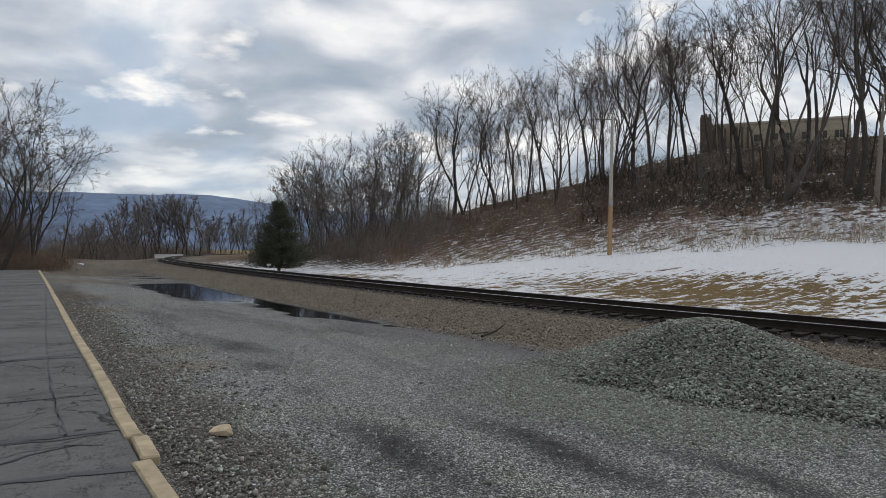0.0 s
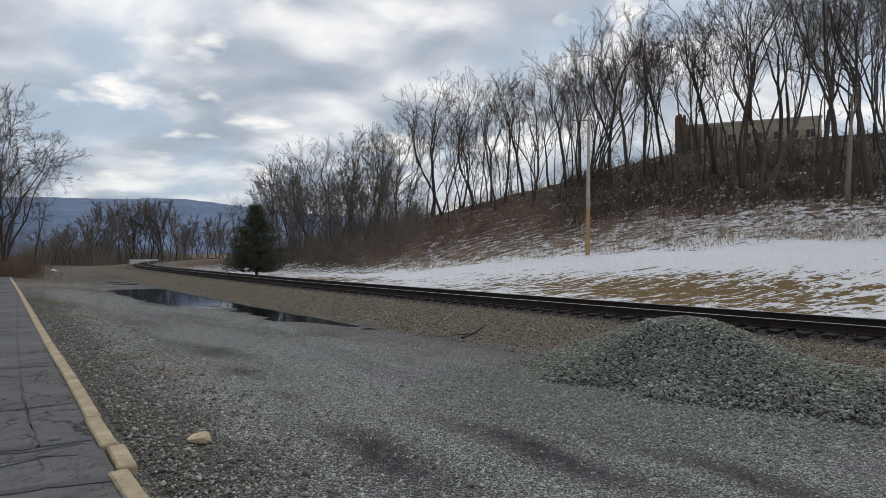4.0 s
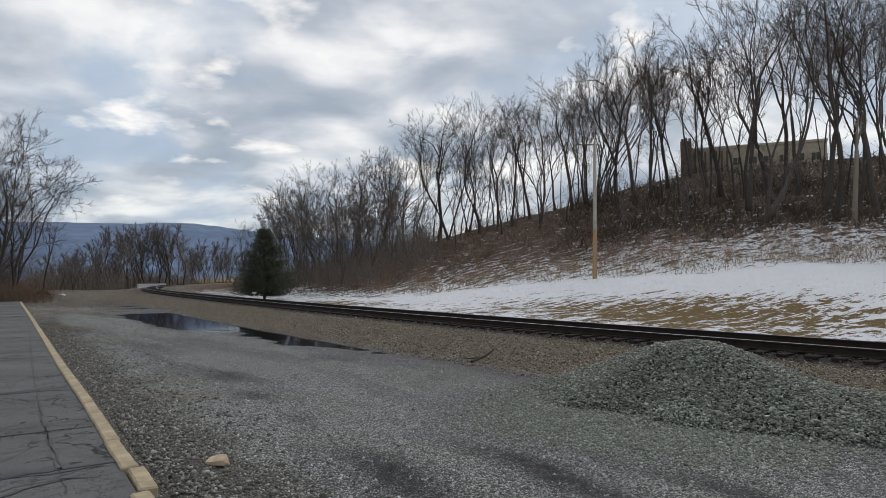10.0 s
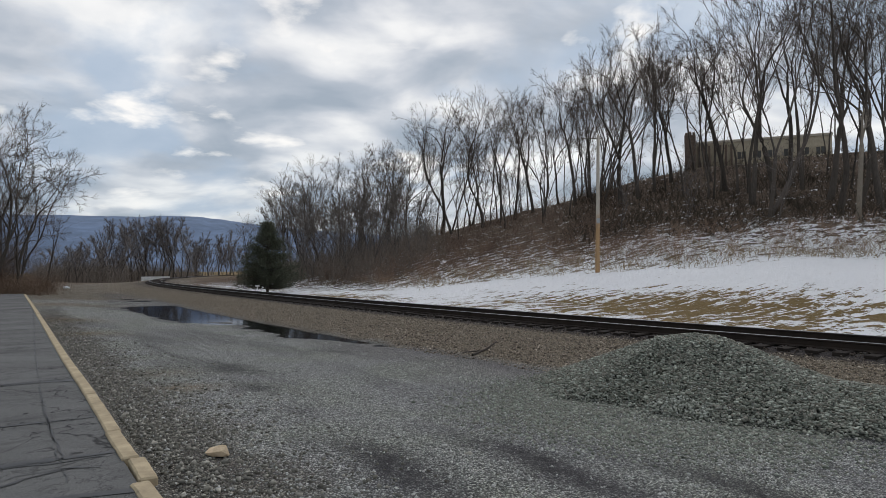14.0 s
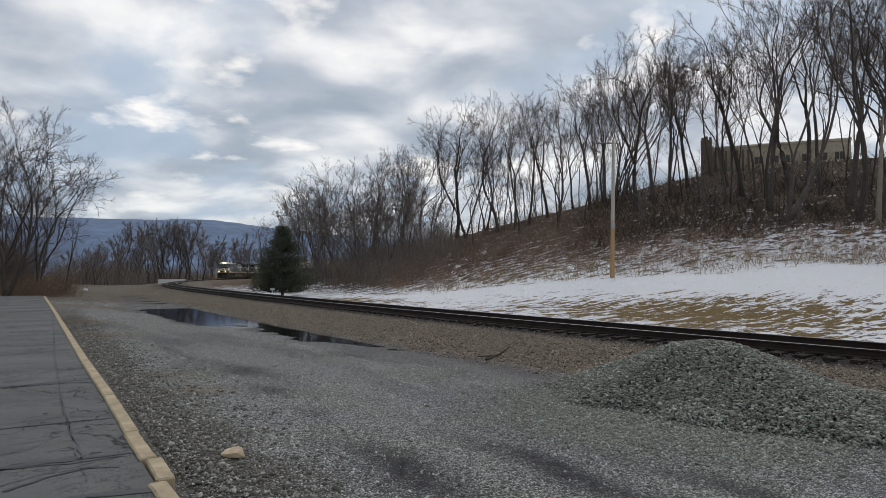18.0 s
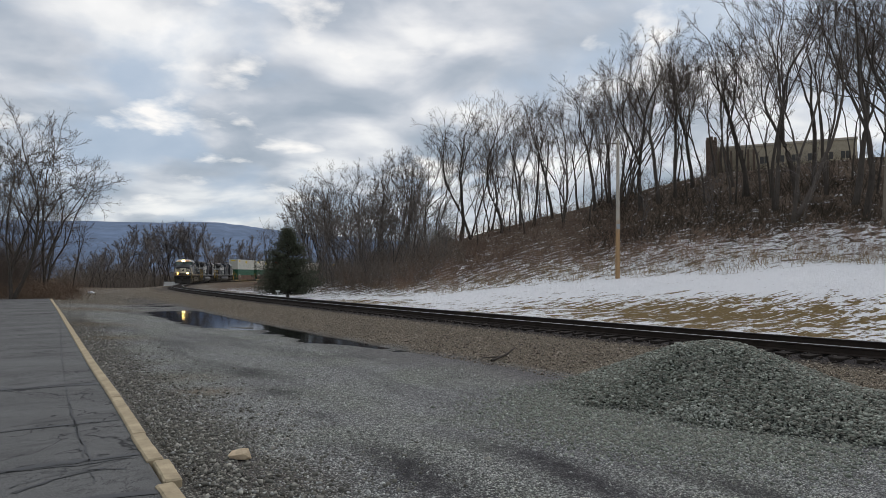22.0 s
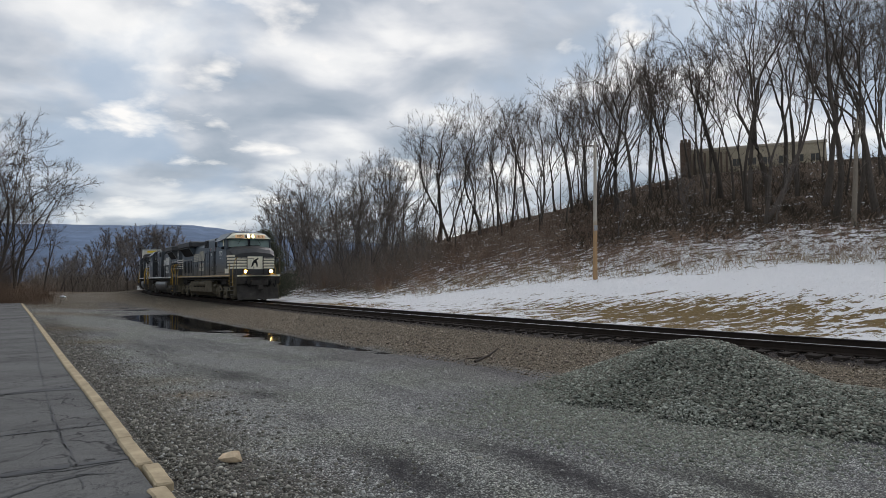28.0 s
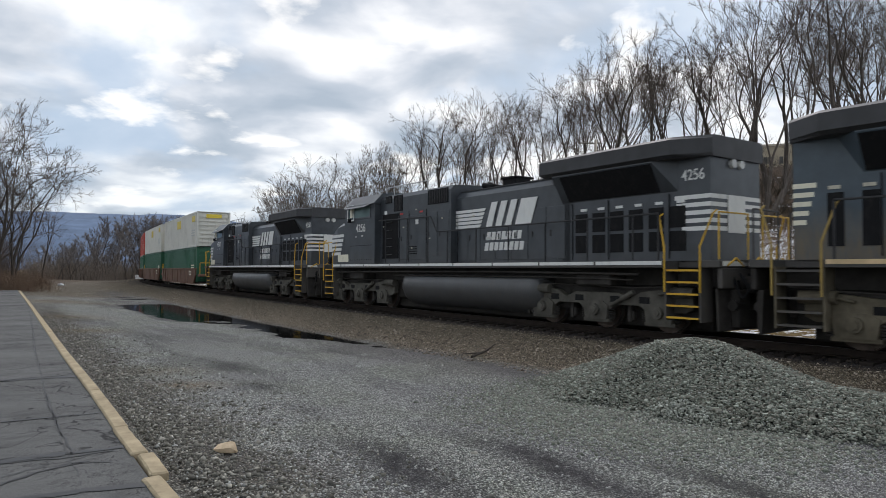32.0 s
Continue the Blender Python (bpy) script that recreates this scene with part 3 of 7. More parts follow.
# ---- fast triangle meshes for what nobody could count ----


def tri_mesh(name, verts, tris, mat, parent=None, smooth_faces=False):
    me = bpy.data.meshes.new(name)
    nv, nt = len(verts), len(tris)
    me.vertices.add(nv)
    me.vertices.foreach_set("co", np.asarray(verts, np.float32).ravel())
    me.loops.add(nt * 3)
    me.loops.foreach_set("vertex_index", np.asarray(tris, np.int32).ravel())
    me.polygons.add(nt)
    me.polygons.foreach_set("loop_start", np.arange(0, nt * 3, 3, dtype=np.int32))
    if smooth_faces:
        me.polygons.foreach_set("use_smooth", np.ones(nt, bool))
    me.materials.append(mat)
    me.update()
    me.validate()
    ob = new(name, me)
    if parent:
        ob.parent = parent
    return ob


PHI = (1 + 5 ** 0.5) / 2
ICO_V = np.array([(-1, PHI, 0), (1, PHI, 0), (-1, -PHI, 0), (1, -PHI, 0), (0, -1, PHI), (0, 1, PHI), (0, -1, -PHI), (0, 1, -PHI), (PHI, 0, -1), (PHI, 0, 1), (-PHI, 0, -1), (-PHI, 0, 1)]) / 1.9
ICO_F = np.array([(0, 11, 5), (0, 5, 1), (0, 1, 7), (0, 7, 10), (0, 10, 11), (1, 5, 9), (5, 11, 4), (11, 10, 2), (10, 7, 6), (7, 1, 8), (3, 9, 4), (3, 4, 2), (3, 2, 6), (3, 6, 8), (3, 8, 9), (4, 9, 5), (2, 4, 11), (6, 2, 10), (8, 6, 7), (9, 8, 1)])
CUB_V = np.array([(x, y, z) for x in (-0.8, 0.8) for y in (-0.8, 0.8) for z in (-0.8, 0.8)])
CUB_F = np.array([(0, 1, 3), (0, 3, 2), (4, 6, 7), (4, 7, 5), (0, 4, 5), (0, 5, 1), (2, 3, 7), (2, 7, 6), (0, 2, 6), (0, 6, 4), (1, 5, 7), (1, 7, 3)])
OCT_V = np.array([(1, 0, 0), (-1, 0, 0), (0, 1, 0), (0, -1, 0), (0, 0, 1), (0, 0, -1)], float)
OCT_F = np.array([(0, 2, 4), (2, 1, 4), (1, 3, 4), (3, 0, 4), (2, 0, 5), (1, 2, 5), (3, 1, 5), (0, 3, 5)])


def stones(rng, centres, sizes, full=False, split=False):
    """Broken stones as one vertex and triangle list: a jittered solid each, turned at random."""
    bv, bf = (ICO_V, ICO_F) if full else (CUB_V, CUB_F) if split else (OCT_V, OCT_F)
    n = len(centres)
    v = np.repeat(bv[None], n, 0) * rng.uniform(0.7, 1.25, (n, len(bv), 1)) + rng.normal(0, 0.15 if split else 0.12, (n, len(bv), 3))
    v = v * rng.uniform((0.85, 0.45, 0.24) if split else (0.7, 0.6, 0.45), (1.6, 1.0, 0.52) if split else (1.2, 1.0, 0.8), (n, 3))[:, None]
    a, b = rng.uniform(0, 6.283, n), rng.normal(0, 0.8 if split else 0.5, n)
    ca, sa, cb, sb = np.cos(a), np.sin(a), np.cos(b), np.sin(b)
    y, z = v[..., 1] * cb[:, None] - v[..., 2] * sb[:, None], v[..., 1] * sb[:, None] + v[..., 2] * cb[:, None]
    x = v[..., 0]
    v = np.stack([x * ca[:, None] - y * sa[:, None], x * sa[:, None] + y * ca[:, None], z], -1)
    v = v * np.asarray(sizes)[:, None, None] + np.asarray(centres)[:, None]
    f = bf[None] + (np.arange(n) * len(bv))[:, None, None]
    return v.reshape(-1, 3), f.reshape(-1, 3)


# ---- railway track ----


def build_track():
    track = empty("railway_track", label="single railway track curving on dark wooden ties", category="railway track", kind="structure")
    head = [(-0.076, -0.172), (-0.076, -0.16), (-0.012, -0.14), (-0.012, -0.045), (-0.036, -0.035), (-0.036, -0.006)]
    prof = head + [(-u, w) for u, w in head[::-1]]
    ss = np.concatenate([np.arange(-420, -150, 4.0), np.arange(-150, 100, 1.5)])
    for side in (0.753, -0.753):
        v, f = [], []
        for s in ss:
            for u, w in prof:
                v.append(tuple(float(q) for q in on_track(s, side + u, RAIL_Z + w)))
        k = len(prof)
        for i in range(len(ss) - 1):
            for j in range(k):
                a, b = i * k + j, i * k + (j + 1) % k
                f.append((a, b, b + k, a + k))
        rail = mesh_object("rail", v, f, RAIL, track)
        tagged(rail, "rusty steel rail with a polished running head")
        v, f = [], []
        for s in ss:
            for u, w in ((-0.034, -0.010), (-0.024, 0.0), (0.020, 0.0), (0.030, -0.010)):
                v.append(tuple(float(q) for q in on_track(s, side + u, RAIL_Z + w)))
        for i in range(len(ss) - 1):
            for j in range(3):
                a = i * 4 + j
                f.append((a, a + 1, a + 5, a + 4))
        mesh_object("running_head", v, f, RAIL_TOP, rail)
    return track


TRACK = build_track()


def build_ties():
    rng = random.Random(11)
    metas = []
    for i in range(4):
        bm = B()
        box(bm, -1.3, 1.3, -0.115, 0.115, -0.17, 0.0, 0.012)
        for v in bm.verts:
            v.co += Vector((rng.uniform(-0.02, 0.02), rng.uniform(-0.008, 0.008), rng.uniform(-0.006, 0.004)))
        for e in (-0.753, 0.753):
            box(bm, e - 0.17, e + 0.17, -0.09, 0.09, -0.002, 0.014)
        me = bpy.data.meshes.new("tie")
        bm.to_mesh(me)
        bm.free()
        me.materials.append(TIE)
        metas.append(me)
    for i in range(300):
        s = -112 + i * 0.535 + rng.uniform(-0.03, 0.03)
        x, y, _ = on_track(s)
        ob = new("tie", metas[i % 4])
        ob.parent = TRACK
        ob.matrix_basis = pose(float(x), float(y), RAIL_Z - 0.176, 0, 0, math.degrees(float(np.interp(s, TS, TN))) + rng.uniform(-1.2, 1.2))


# ---- kerb and asphalt lot ----


def kerb_xy(u):
    """The kerb's outer top edge: u metres from the near end, away from the camera."""
    px = [-1.2, -2.09, -3.12, -4.46, -6.71, -11.81, -19.71, -25.82, -29.5]
    py = [3.9, 5.23, 6.80, 8.88, 12.31, 20.19, 32.34, 41.69, 47.4]
    run = np.concatenate([[0], np.cumsum(np.hypot(np.diff(px), np.diff(py)))])
    return float(np.interp(u, run, px)), float(np.interp(u, run, py))


def lot_z(y):
    """The lot rises a little away from the road."""
    return 0.02 + 0.10 * float(smooth(12, 42, y))


def build_lot():
    rng = random.Random(3)
    us = np.arange(-6, 51.6, 0.8)
    v, f = [], []
    for u in us:
        if u >= 0:
            x, y = kerb_xy(u)
        else:
            x0, y0 = kerb_xy(0)
            x, y = x0 - u * 0.55, y0 + u * 0.83
        for w in (0.13, 0.6, 1.4, 3, 6, 10, 16, 26, 40):
            v.append((x - w * 0.85, y - w * 0.53, lot_z(y - w * 0.53)))
    n = 9
    for i in range(len(us) - 1):
        for j in range(n - 1):
            a = i * n + j
            f.append((a, a + n, a + n + 1, a + 1))
    top = len(v)
    v += [(x, y, -0.4) for x, y, z in v]
    edge = [i * n for i in range(len(us))] + [(len(us) - 1) * n + j for j in range(1, n)]
    for a, b in zip(edge, edge[1:]):
        f.append((a, a + top, b + top, b))
    lot = mesh_object("pavement", v, f, ASPHALT)
    tagged(lot, "worn dark asphalt lot with tar-sealed cracks", "pavement", kind="structure")
    # poured tar across the lanes of asphalt, and a long seam
    seams = [((-6.6, 9.42), (-5.82, 9.79), 0.26), ((-5.82, 9.79), (-5.30, 10.06), 0.22), ((-4.9, 6.75), (-4.13, 7.27), 0.07), ((-4.13, 7.27), (-3.73, 7.51), 0.06), ((-3.9, 5.35), (-3.39, 5.74), 0.13), ((-3.39, 5.74), (-3.2, 5.82), 0.16),
             ((-3.2, 5.82), (-2.82, 6.08), 0.12), ((-3.25, 4.97), (-3.13, 5.31), 0.06), ((-3.13, 5.31), (-2.9, 5.63), 0.05), ((-3.3, 4.5), (-2.57, 4.87), 0.11), ((-2.57, 4.87), (-2.15, 5.02), 0.14), ((-4.96, 8.56), (-4.13, 7.27), 0.025), ((-4.13, 7.27), (-3.15, 5.84), 0.03)]
    seams += [((-17.63, 25.55), (-16.5, 27.31), 0.07), ((-13.45, 19.55), (-12.35, 21.26), 0.06), ((-6.29, 9.29), (-6.01, 9.86), 0.05), ((-6.01, 9.86), (-5.48, 10.23), 0.04),
             ((-4.79, 7.14), (-4.31, 7.56), 0.02), ((-4.31, 7.56), (-3.74, 7.63), 0.02), ((-3.66, 5.51), (-3.17, 5.71), 0.045), ((-3.17, 5.71), (-2.86, 5.96), 0.05),
             ((-3.36, 5.08), (-3.26, 5.34), 0.02), ((-3.26, 5.34), (-3.03, 5.55), 0.02), ((-3.03, 5.55), (-2.71, 5.62), 0.025), ((-9.6, 14.0), (-8.6, 15.2), 0.025),
             ((-7.48, 12.54), (-4.57, 7.93), 0.014), ((-4.57, 7.93), (-3.42, 6.18), 0.012), ((-3.42, 6.18), (-2.74, 5.2), 0.012), ((-20.09, 32.96), (-7.48, 12.54), 0.02)]
    for (x0, y0), (x1, y1), w in seams:
        d = Vector((x1 - x0, y1 - y0, 0))
        side = Vector((-d.y, d.x, 0)).normalized()
        k = max(3, int(d.length / 0.15))
        vv, ff = [], []
        for i in range(k + 1):
            p = Vector((x0, y0, 0)) + d * (i / k) + side * rng.uniform(-0.02, 0.02)
            ww = w * rng.uniform(0.4, 1.0) * 0.5
            zz = lot_z(p.y) + 0.006
            for e in (-1, 1):
                q = p + side * ww * e
                vv.append((q.x, q.y, zz))
        for i in range(k):
            ff.append((i * 2, i * 2 + 1, i * 2 + 3, i * 2 + 2))
        mesh_object("tar_seam", vv, ff, TAR, lot)


build_lot()


def build_kerb():
    rng = random.Random(21)
    kerb = empty("kerb", label="low yellowed concrete kerb in separate lengths", category="kerb", kind="structure")
    u, i = 0.15, 0
    lens = [1.45, 0.70, 1.15] + [2.4] * 19
    for L in lens:
        if u + L > 51:
            break
        gap = 0.045 if i < 4 else 0.012
        a, b = Vector((*kerb_xy(u + gap), 0)), Vector((*kerb_xy(u + L), 0))
        off = (-0.025, 0.02, -0.01)[i] if i < 3 else rng.uniform(-0.003, 0.003)
        d = (b - a)
        bm = B()
        box(bm, 0, d.length, 0, 0.135, -0.2, 0.05 + rng.uniform(-0.005, 0.006), 0.014)
        bmesh.ops.subdivide_edges(bm, edges=[e for e in bm.edges if abs(e.verts[0].co.x - e.verts[1].co.x) > 0.3], cuts=8)
        for q in bm.verts:
            q.co += Vector((0, rng.uniform(-0.0025, 0.0025), rng.uniform(-0.003, 0.002)))
        ob = part("kerb_stone", bm, KERB, kerb)
        ang = math.degrees(math.atan2(d.y, d.x))
        lift = 0.10 * float(smooth(12, 42, a.y))
        ob.matrix_basis = pose(a.x + off * 0.8, a.y + off * 0.5, lift, rng.uniform(-1.5, 1.5), 0, ang + (rng.uniform(-1.5, 1.5) if i < 3 else 0))
        u += L
        i += 1


build_kerb()

# ---- heap of crushed stone beside the track ----
PILE = (3.75, 10.25)


def pile_h(x, y):
    """Height of the heap over the yard: a long mound with a long apron along the track."""
    n = 0.64
    ex, ey = x - PILE[0], y - PILE[1]
    al, ac = ex * math.sin(n) - ey * math.cos(n), -ex * math.cos(n) - ey * math.sin(n)
    w = 1 + 0.10 * np.sin(3 * np.arctan2(ac, al) + 0.6) + 0.05 * np.sin(7 * np.arctan2(ac, al))
    r = np.sqrt((al / (np.where(al < 0, 2.65, 2.9) * w)) ** 2 + (ac / (np.where(ac > 0, 1.85, 2.35) * w)) ** 2)
    main = 1.0 * np.clip(1.0 - r, 0, 1) ** 1.12
    r2 = np.sqrt(((al - 1.4) / 3.6) ** 2 + ((ac + 0.1) / np.where(ac > -0.1, 0.80, 2.2)) ** 2)
    tail = 0.40 * np.clip(1.0 - r2, 0, 1)
    h = np.maximum(main, tail)
    return np.where(h > 0.78, 0.78 + (h - 0.78) * 0.35, h)


def build_pile():
    pile = empty("gravel_heap", label="heap of loose greenish grey crushed stone by the track", category="stone heap")
    g = np.arange(-4.6, 6.2, 0.12)
    X, Y = np.meshgrid(g + PILE[0], g + PILE[1])
    x, y = X.ravel(), Y.ravel()
    h = pile_h(x, y)
    z = ground_z(x, y) + h - np.where(h > 0.0, 0.045, 0.10)
    n = len(g)
    i = (np.arange(n - 1)[:, None] * n + np.arange(n - 1)).ravel()
    keep = h[i] + h[i + 1] + h[i + n] + h[i + n + 1] > 0
    i = i[keep]
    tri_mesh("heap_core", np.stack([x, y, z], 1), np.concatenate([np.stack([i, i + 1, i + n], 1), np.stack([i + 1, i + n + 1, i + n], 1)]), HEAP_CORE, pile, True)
    rng = np.random.default_rng(8)
    c = rng.uniform((-4.4, -4.4), (5.8, 5.8), (180000, 2)) + PILE
    hh = pile_h(c[:, 0], c[:, 1])
    back = c / np.hypot(c[:, 0], c[:, 1])[:, None] * 0.7
    front = pile_h(c[:, 0] - back[:, 0], c[:, 1] - back[:, 1]) < hh + 0.17
    c, hh = c[front], hh[front]
    fringe = rng.random(len(c)) < np.where(hh > 0.0, np.clip(hh / 0.16, 0.15, 1.0), 0.0)
    c, hh = c[fringe], hh[fringe]
    zz = ground_z(c[:, 0], c[:, 1]) + hh + rng.uniform(-0.01, 0.022, len(c))
    size = rng.uniform(0.011, 0.023, len(c)) * (1 + 0.35 * (rng.random(len(c)) > 0.9))
    order = np.argsort(np.hypot(c[:, 0] - 2.6, c[:, 1] - 8.4))
    v, f = stones(rng, np.column_stack([c, zz])[order[300:]], size[order[300:]], split=True)
    tagged(tri_mesh("loose_stone_cover", v, f, STONE_GREEN, pile), kind="stuff")
    metas = []
    for q in range(6):
        v, f = stones(rng, np.zeros((1, 3)), [1.0], full=True)
        ob = tri_mesh("stone", v, f, STONE_GREEN_ONE)
        metas.append(ob.data)
        bpy.data.objects.remove(ob)
    for q, j in enumerate(order[:300]):
        ob = new("stone", metas[q % 6])
        ob.parent = pile
        m = pose(c[j, 0], c[j, 1], zz[j] + 0.008, rng.uniform(-30, 30), rng.uniform(-30, 30), rng.uniform(0, 360))
        ob.matrix_basis = m @ Matrix.Diagonal((size[j], size[j], size[j], 1))


k_ = Mat("single_crushed_stone", rough=0.9)
k_.color(k_.ramp(k_.random(), (0.0, (0.150, 0.156, 0.134)), (0.55, (0.30, 0.312, 0.270)), (1.0, (0.50, 0.515, 0.455))))
STONE_GREEN_ONE = k_.m


def scatter(name, label, count, seed, s_range, d_range, size, mat, keep=None, lift=0.3, reach=None):
    """Loose stones over a strip of the yard, more of them nearer to where one stands."""
    rng = np.random.default_rng(seed)
    s, d = rng.uniform(*s_range, count), rng.uniform(*d_range, count)
    x, y, _ = on_track(s, d)
    ok = np.ones(count, bool)
    if reach:
        r = np.hypot(x, y)
        ok &= (rng.random(count) < np.clip((reach / np.maximum(r, 1)) ** 1.6, 0, 1)) & (y > 2.0)
    if keep is not None:
        ok &= keep(x, y, s, d, rng)
    x, y = x[ok], y[ok]
    z = ground_z(x, y, (s[ok], d[ok])) + pile_h(x, y)
    sz = rng.uniform(*size, len(x)) * rng.choice([0.7, 1, 1, 1.5], len(x))
    v, f = stones(rng, np.column_stack([x, y, z + sz * lift]), sz)
    return tagged(tri_mesh(name, v, f, mat), label, "gravel", kind="stuff")


def clear_water(x, y, s, d, rng):
    return ground_z(x, y, (s, d)) > -0.31


def kerb_side(x, y, s, d, rng):
    kx = np.interp(y, [3.9, 5.23, 12.31, 41.69], [-1.2, -2.09, -6.71, -25.82])
    return (x > kx + 0.1) & (x < kx + 0.25 + rng.gamma(2.0, 0.38, len(x)))


def yard_only(x, y, s, d, rng):
    kx = np.interp(y, [3.9, 5.23, 12.31, 41.69], [-1.2, -2.09, -6.71, -25.82])
    return (rng.random(len(x)) > 0.9 * stain_at(x, y)) & (x > kx + 0.12) & (wobble(x, y, 1.3, 4.0) + wobble(x, y, 0.5, 1.0) * 0.5 > -0.5 + 0.7 * rng.random(len(x)) - 0.6) & clear_water(x, y, s, d, rng)


def build_scatter():
    scatter("yard_gravel", "fine grey crushed gravel of the yard", 90000, 31, (-6, 24), (7.0, 15.5), (0.007, 0.017), STONE_GREY, yard_only, 0.2, 5.5)
    scatter("kerb_gravel", "coarser dark gravel strewn along the kerb", 110000, 32, (-8, 24), (11.0, 15.5), (0.011, 0.026), STONE_DARK, kerb_side, 0.2, 8.0)
    scatter("bank_ballast", "brown railway ballast on the bank", 30000, 33, (-26, 22), (1.4, 6.3), (0.012, 0.028), STONE_BROWN, clear_water, 0.25, 16.0)
    scatter("track_ballast", "dark ballast between the ties", 16000, 34, (-30, 26), (-3.0, 1.5), (0.02, 0.04), STONE_OILY, None, 0.3, 18.0)
    scatter("green_spread", "greenish crushed stone spread round the heap", 110000, 35, (6, 22), (6.0, 11.5), (0.010, 0.024), STONE_SPREAD, lambda x, y, s, d, rng: rng.random(len(x)) < smooth(3.0, 0.9, np.hypot(x - PILE[0] + 0.6, y - PILE[1] + 0.9) - 0.6), 0.25)


STONE_DARK = mat_stone("dark_kerb_gravel", (0.085, 0.080, 0.066), (0.235, 0.224, 0.190), (0.50, 0.475, 0.41), other=(0.13, 0.125, 0.11))


def build_rock_and_stick():
    rng = np.random.default_rng(77)
    bm = B()
    for i in range(34):
        p = rng.normal(0, 1, 3)
        p = p / np.linalg.norm(p) ** 0.8 / np.abs(p).max() ** 0.2 * rng.uniform(0.85, 1.0)
        tall = 0.040 if p[0] < 0.1 else 0.068
        bm.verts.new((-1.90 + p[0] * 0.118, 6.02 + p[1] * 0.070, 0.030 + p[2] * tall))
    bmesh.ops.convex_hull(bm, input=bm.verts)
    loose = [v for v in bm.verts if not v.link_faces]
    bmesh.ops.delete(bm, geom=loose, context="VERTS")
    me = bpy.data.meshes.new("rock")
    bm.to_mesh(me)
    bm.free()
    me.materials.append(STONE_TAN)
    tagged(new("rock", me), "single tan rock lying on the gravel", "rock")
    stick = empty("fallen_branch", label="dark broken branch lying on the ballast bank", category="branch")
    bm = B()
    zz = float(ground_z(0.6, 14.7)[0])
    cyl(bm, (0.62, 14.45, zz + 0.03), (0.95, 14.9, zz + 0.10), 0.028, 0.024, 7)
    cyl(bm, (0.95, 14.9, zz + 0.10), (1.18, 15.2, zz + 0.22), 0.024, 0.012, 7)
    part("stem", bm, BARK, stick)
    bm = B()
    cyl(bm, (0.85, 14.75, zz + 0.08), (0.42, 14.75, zz + 0.05), 0.018, 0.01, 6)
    part("side_shoot", bm, BARK, stick)


build_rock_and_stick()

# ---- utility pole, vent pipe, barrier, building ----


def gz(x, y):
    return float(ground_z(x, y)[0])


def build_pole():
    z0 = gz(10.05, 45.3)
    pole = empty("utility_pole", pose(10.05, 45.3, z0, 0, 1.1, 0), label="weathered wooden utility pole with a thin crossarm", category="utility pole")
    bm = B()
    cyl(bm, (0, 0, -0.4), (0, 0, 9.2), 0.155, 0.095, 14)
    part("post", bm, POLE_WOOD, pole)
    bm = B()
    box(bm, -1.15, 0.25, -0.05, 0.05, 8.92, 9.0, 0.01)
    part("crossarm", bm, WOOD_GREY, pole)
    bm = B()
    cyl(bm, (-1.05, 0, 9.0), (-1.05, 0, 9.14), 0.04, 0.03, 8)
    part("insulator", bm, GALV, pole)
    bm = B()
    box(bm, -0.12, 0.12, -0.19, -0.13, 3.25, 3.6, 0.01)
    part("marker_plate", bm, GALV, pole)


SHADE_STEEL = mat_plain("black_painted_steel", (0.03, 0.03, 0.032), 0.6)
WOOD_GREY = mat_plain("grey_weathered_wood", (0.16, 0.14, 0.12), 0.9, vary=0.3, bump=0.5)
build_pole()


def build_yard_lamp():
    x, y = spot(-30, 45)
    lamp = empty("yard_lamp", pose(x, y, gz(x, y), 0, 0, 10), label="yard lamp with a white dome shade on a leaning grey pole", category="lamp")
    bm = B()
    rail_line(bm, [(-1.3, 0, -0.3), (-0.62, 0, 2.2), (-0.35, 0, 3.0), (-0.1, 0, 3.22), (0, 0, 3.2)], 0.035, 8)
    part("pole", bm, GALV, lamp)
    bm = B()
    cyl(bm, (0, 0, 3.22), (0, 0, 3.06), 0.07, 0.09, 14)
    cyl(bm, (0, 0, 3.06), (0, 0, 2.90), 0.12, 0.34, 18)
    cyl(bm, (0, 0, 2.90), (0, 0, 2.86), 0.34, 0.345, 18)
    part("shade", bm, WHITE, lamp, "white enamelled dome shade")
    x, y = spot(-42, 29)
    gate = empty("steel_gate", pose(x, y, lot_z(y), 0, 0, 25), label="low dark steel gate standing on the asphalt", category="gate")
    for i in range(4):
        bm = B()
        cyl(bm, (-0.55 + i * 0.26, 0, 0), (-0.55 + i * 0.26, 0, 0.80), 0.028, n=8)
        part("post", bm, SHADE_STEEL, gate)
    for z in (0.15, 0.72):
        bm = B()
        box(bm, -0.6, 0.28, -0.02, 0.02, z, z + 0.05, 0.006)
        part("rail", bm, SHADE_STEEL, gate)


def build_vent():
    z0 = gz(-15.2, 54.4)
    vent = empty("vent_post", pose(-15.2, 54.4, z0, 0, 0, 20), label="short white marker post with a box head", category="marker post")
    bm = B()
    cyl(bm, (0, 0, -0.1), (0, 0, 0.46), 0.035, n=8)
    part("post", bm, WHITE, vent)
    bm = B()
    box(bm, -0.16, 0.16, -0.09, 0.09, 0.44, 0.56, 0.015)
    part("head", bm, WHITE, vent)
    bm = B()
    box(bm, -0.20, 0.20, -0.11, 0.11, 0.56, 0.58, 0.006)
    part("cap", bm, WHITE, vent)


build_vent()


BAR_D = 164.0


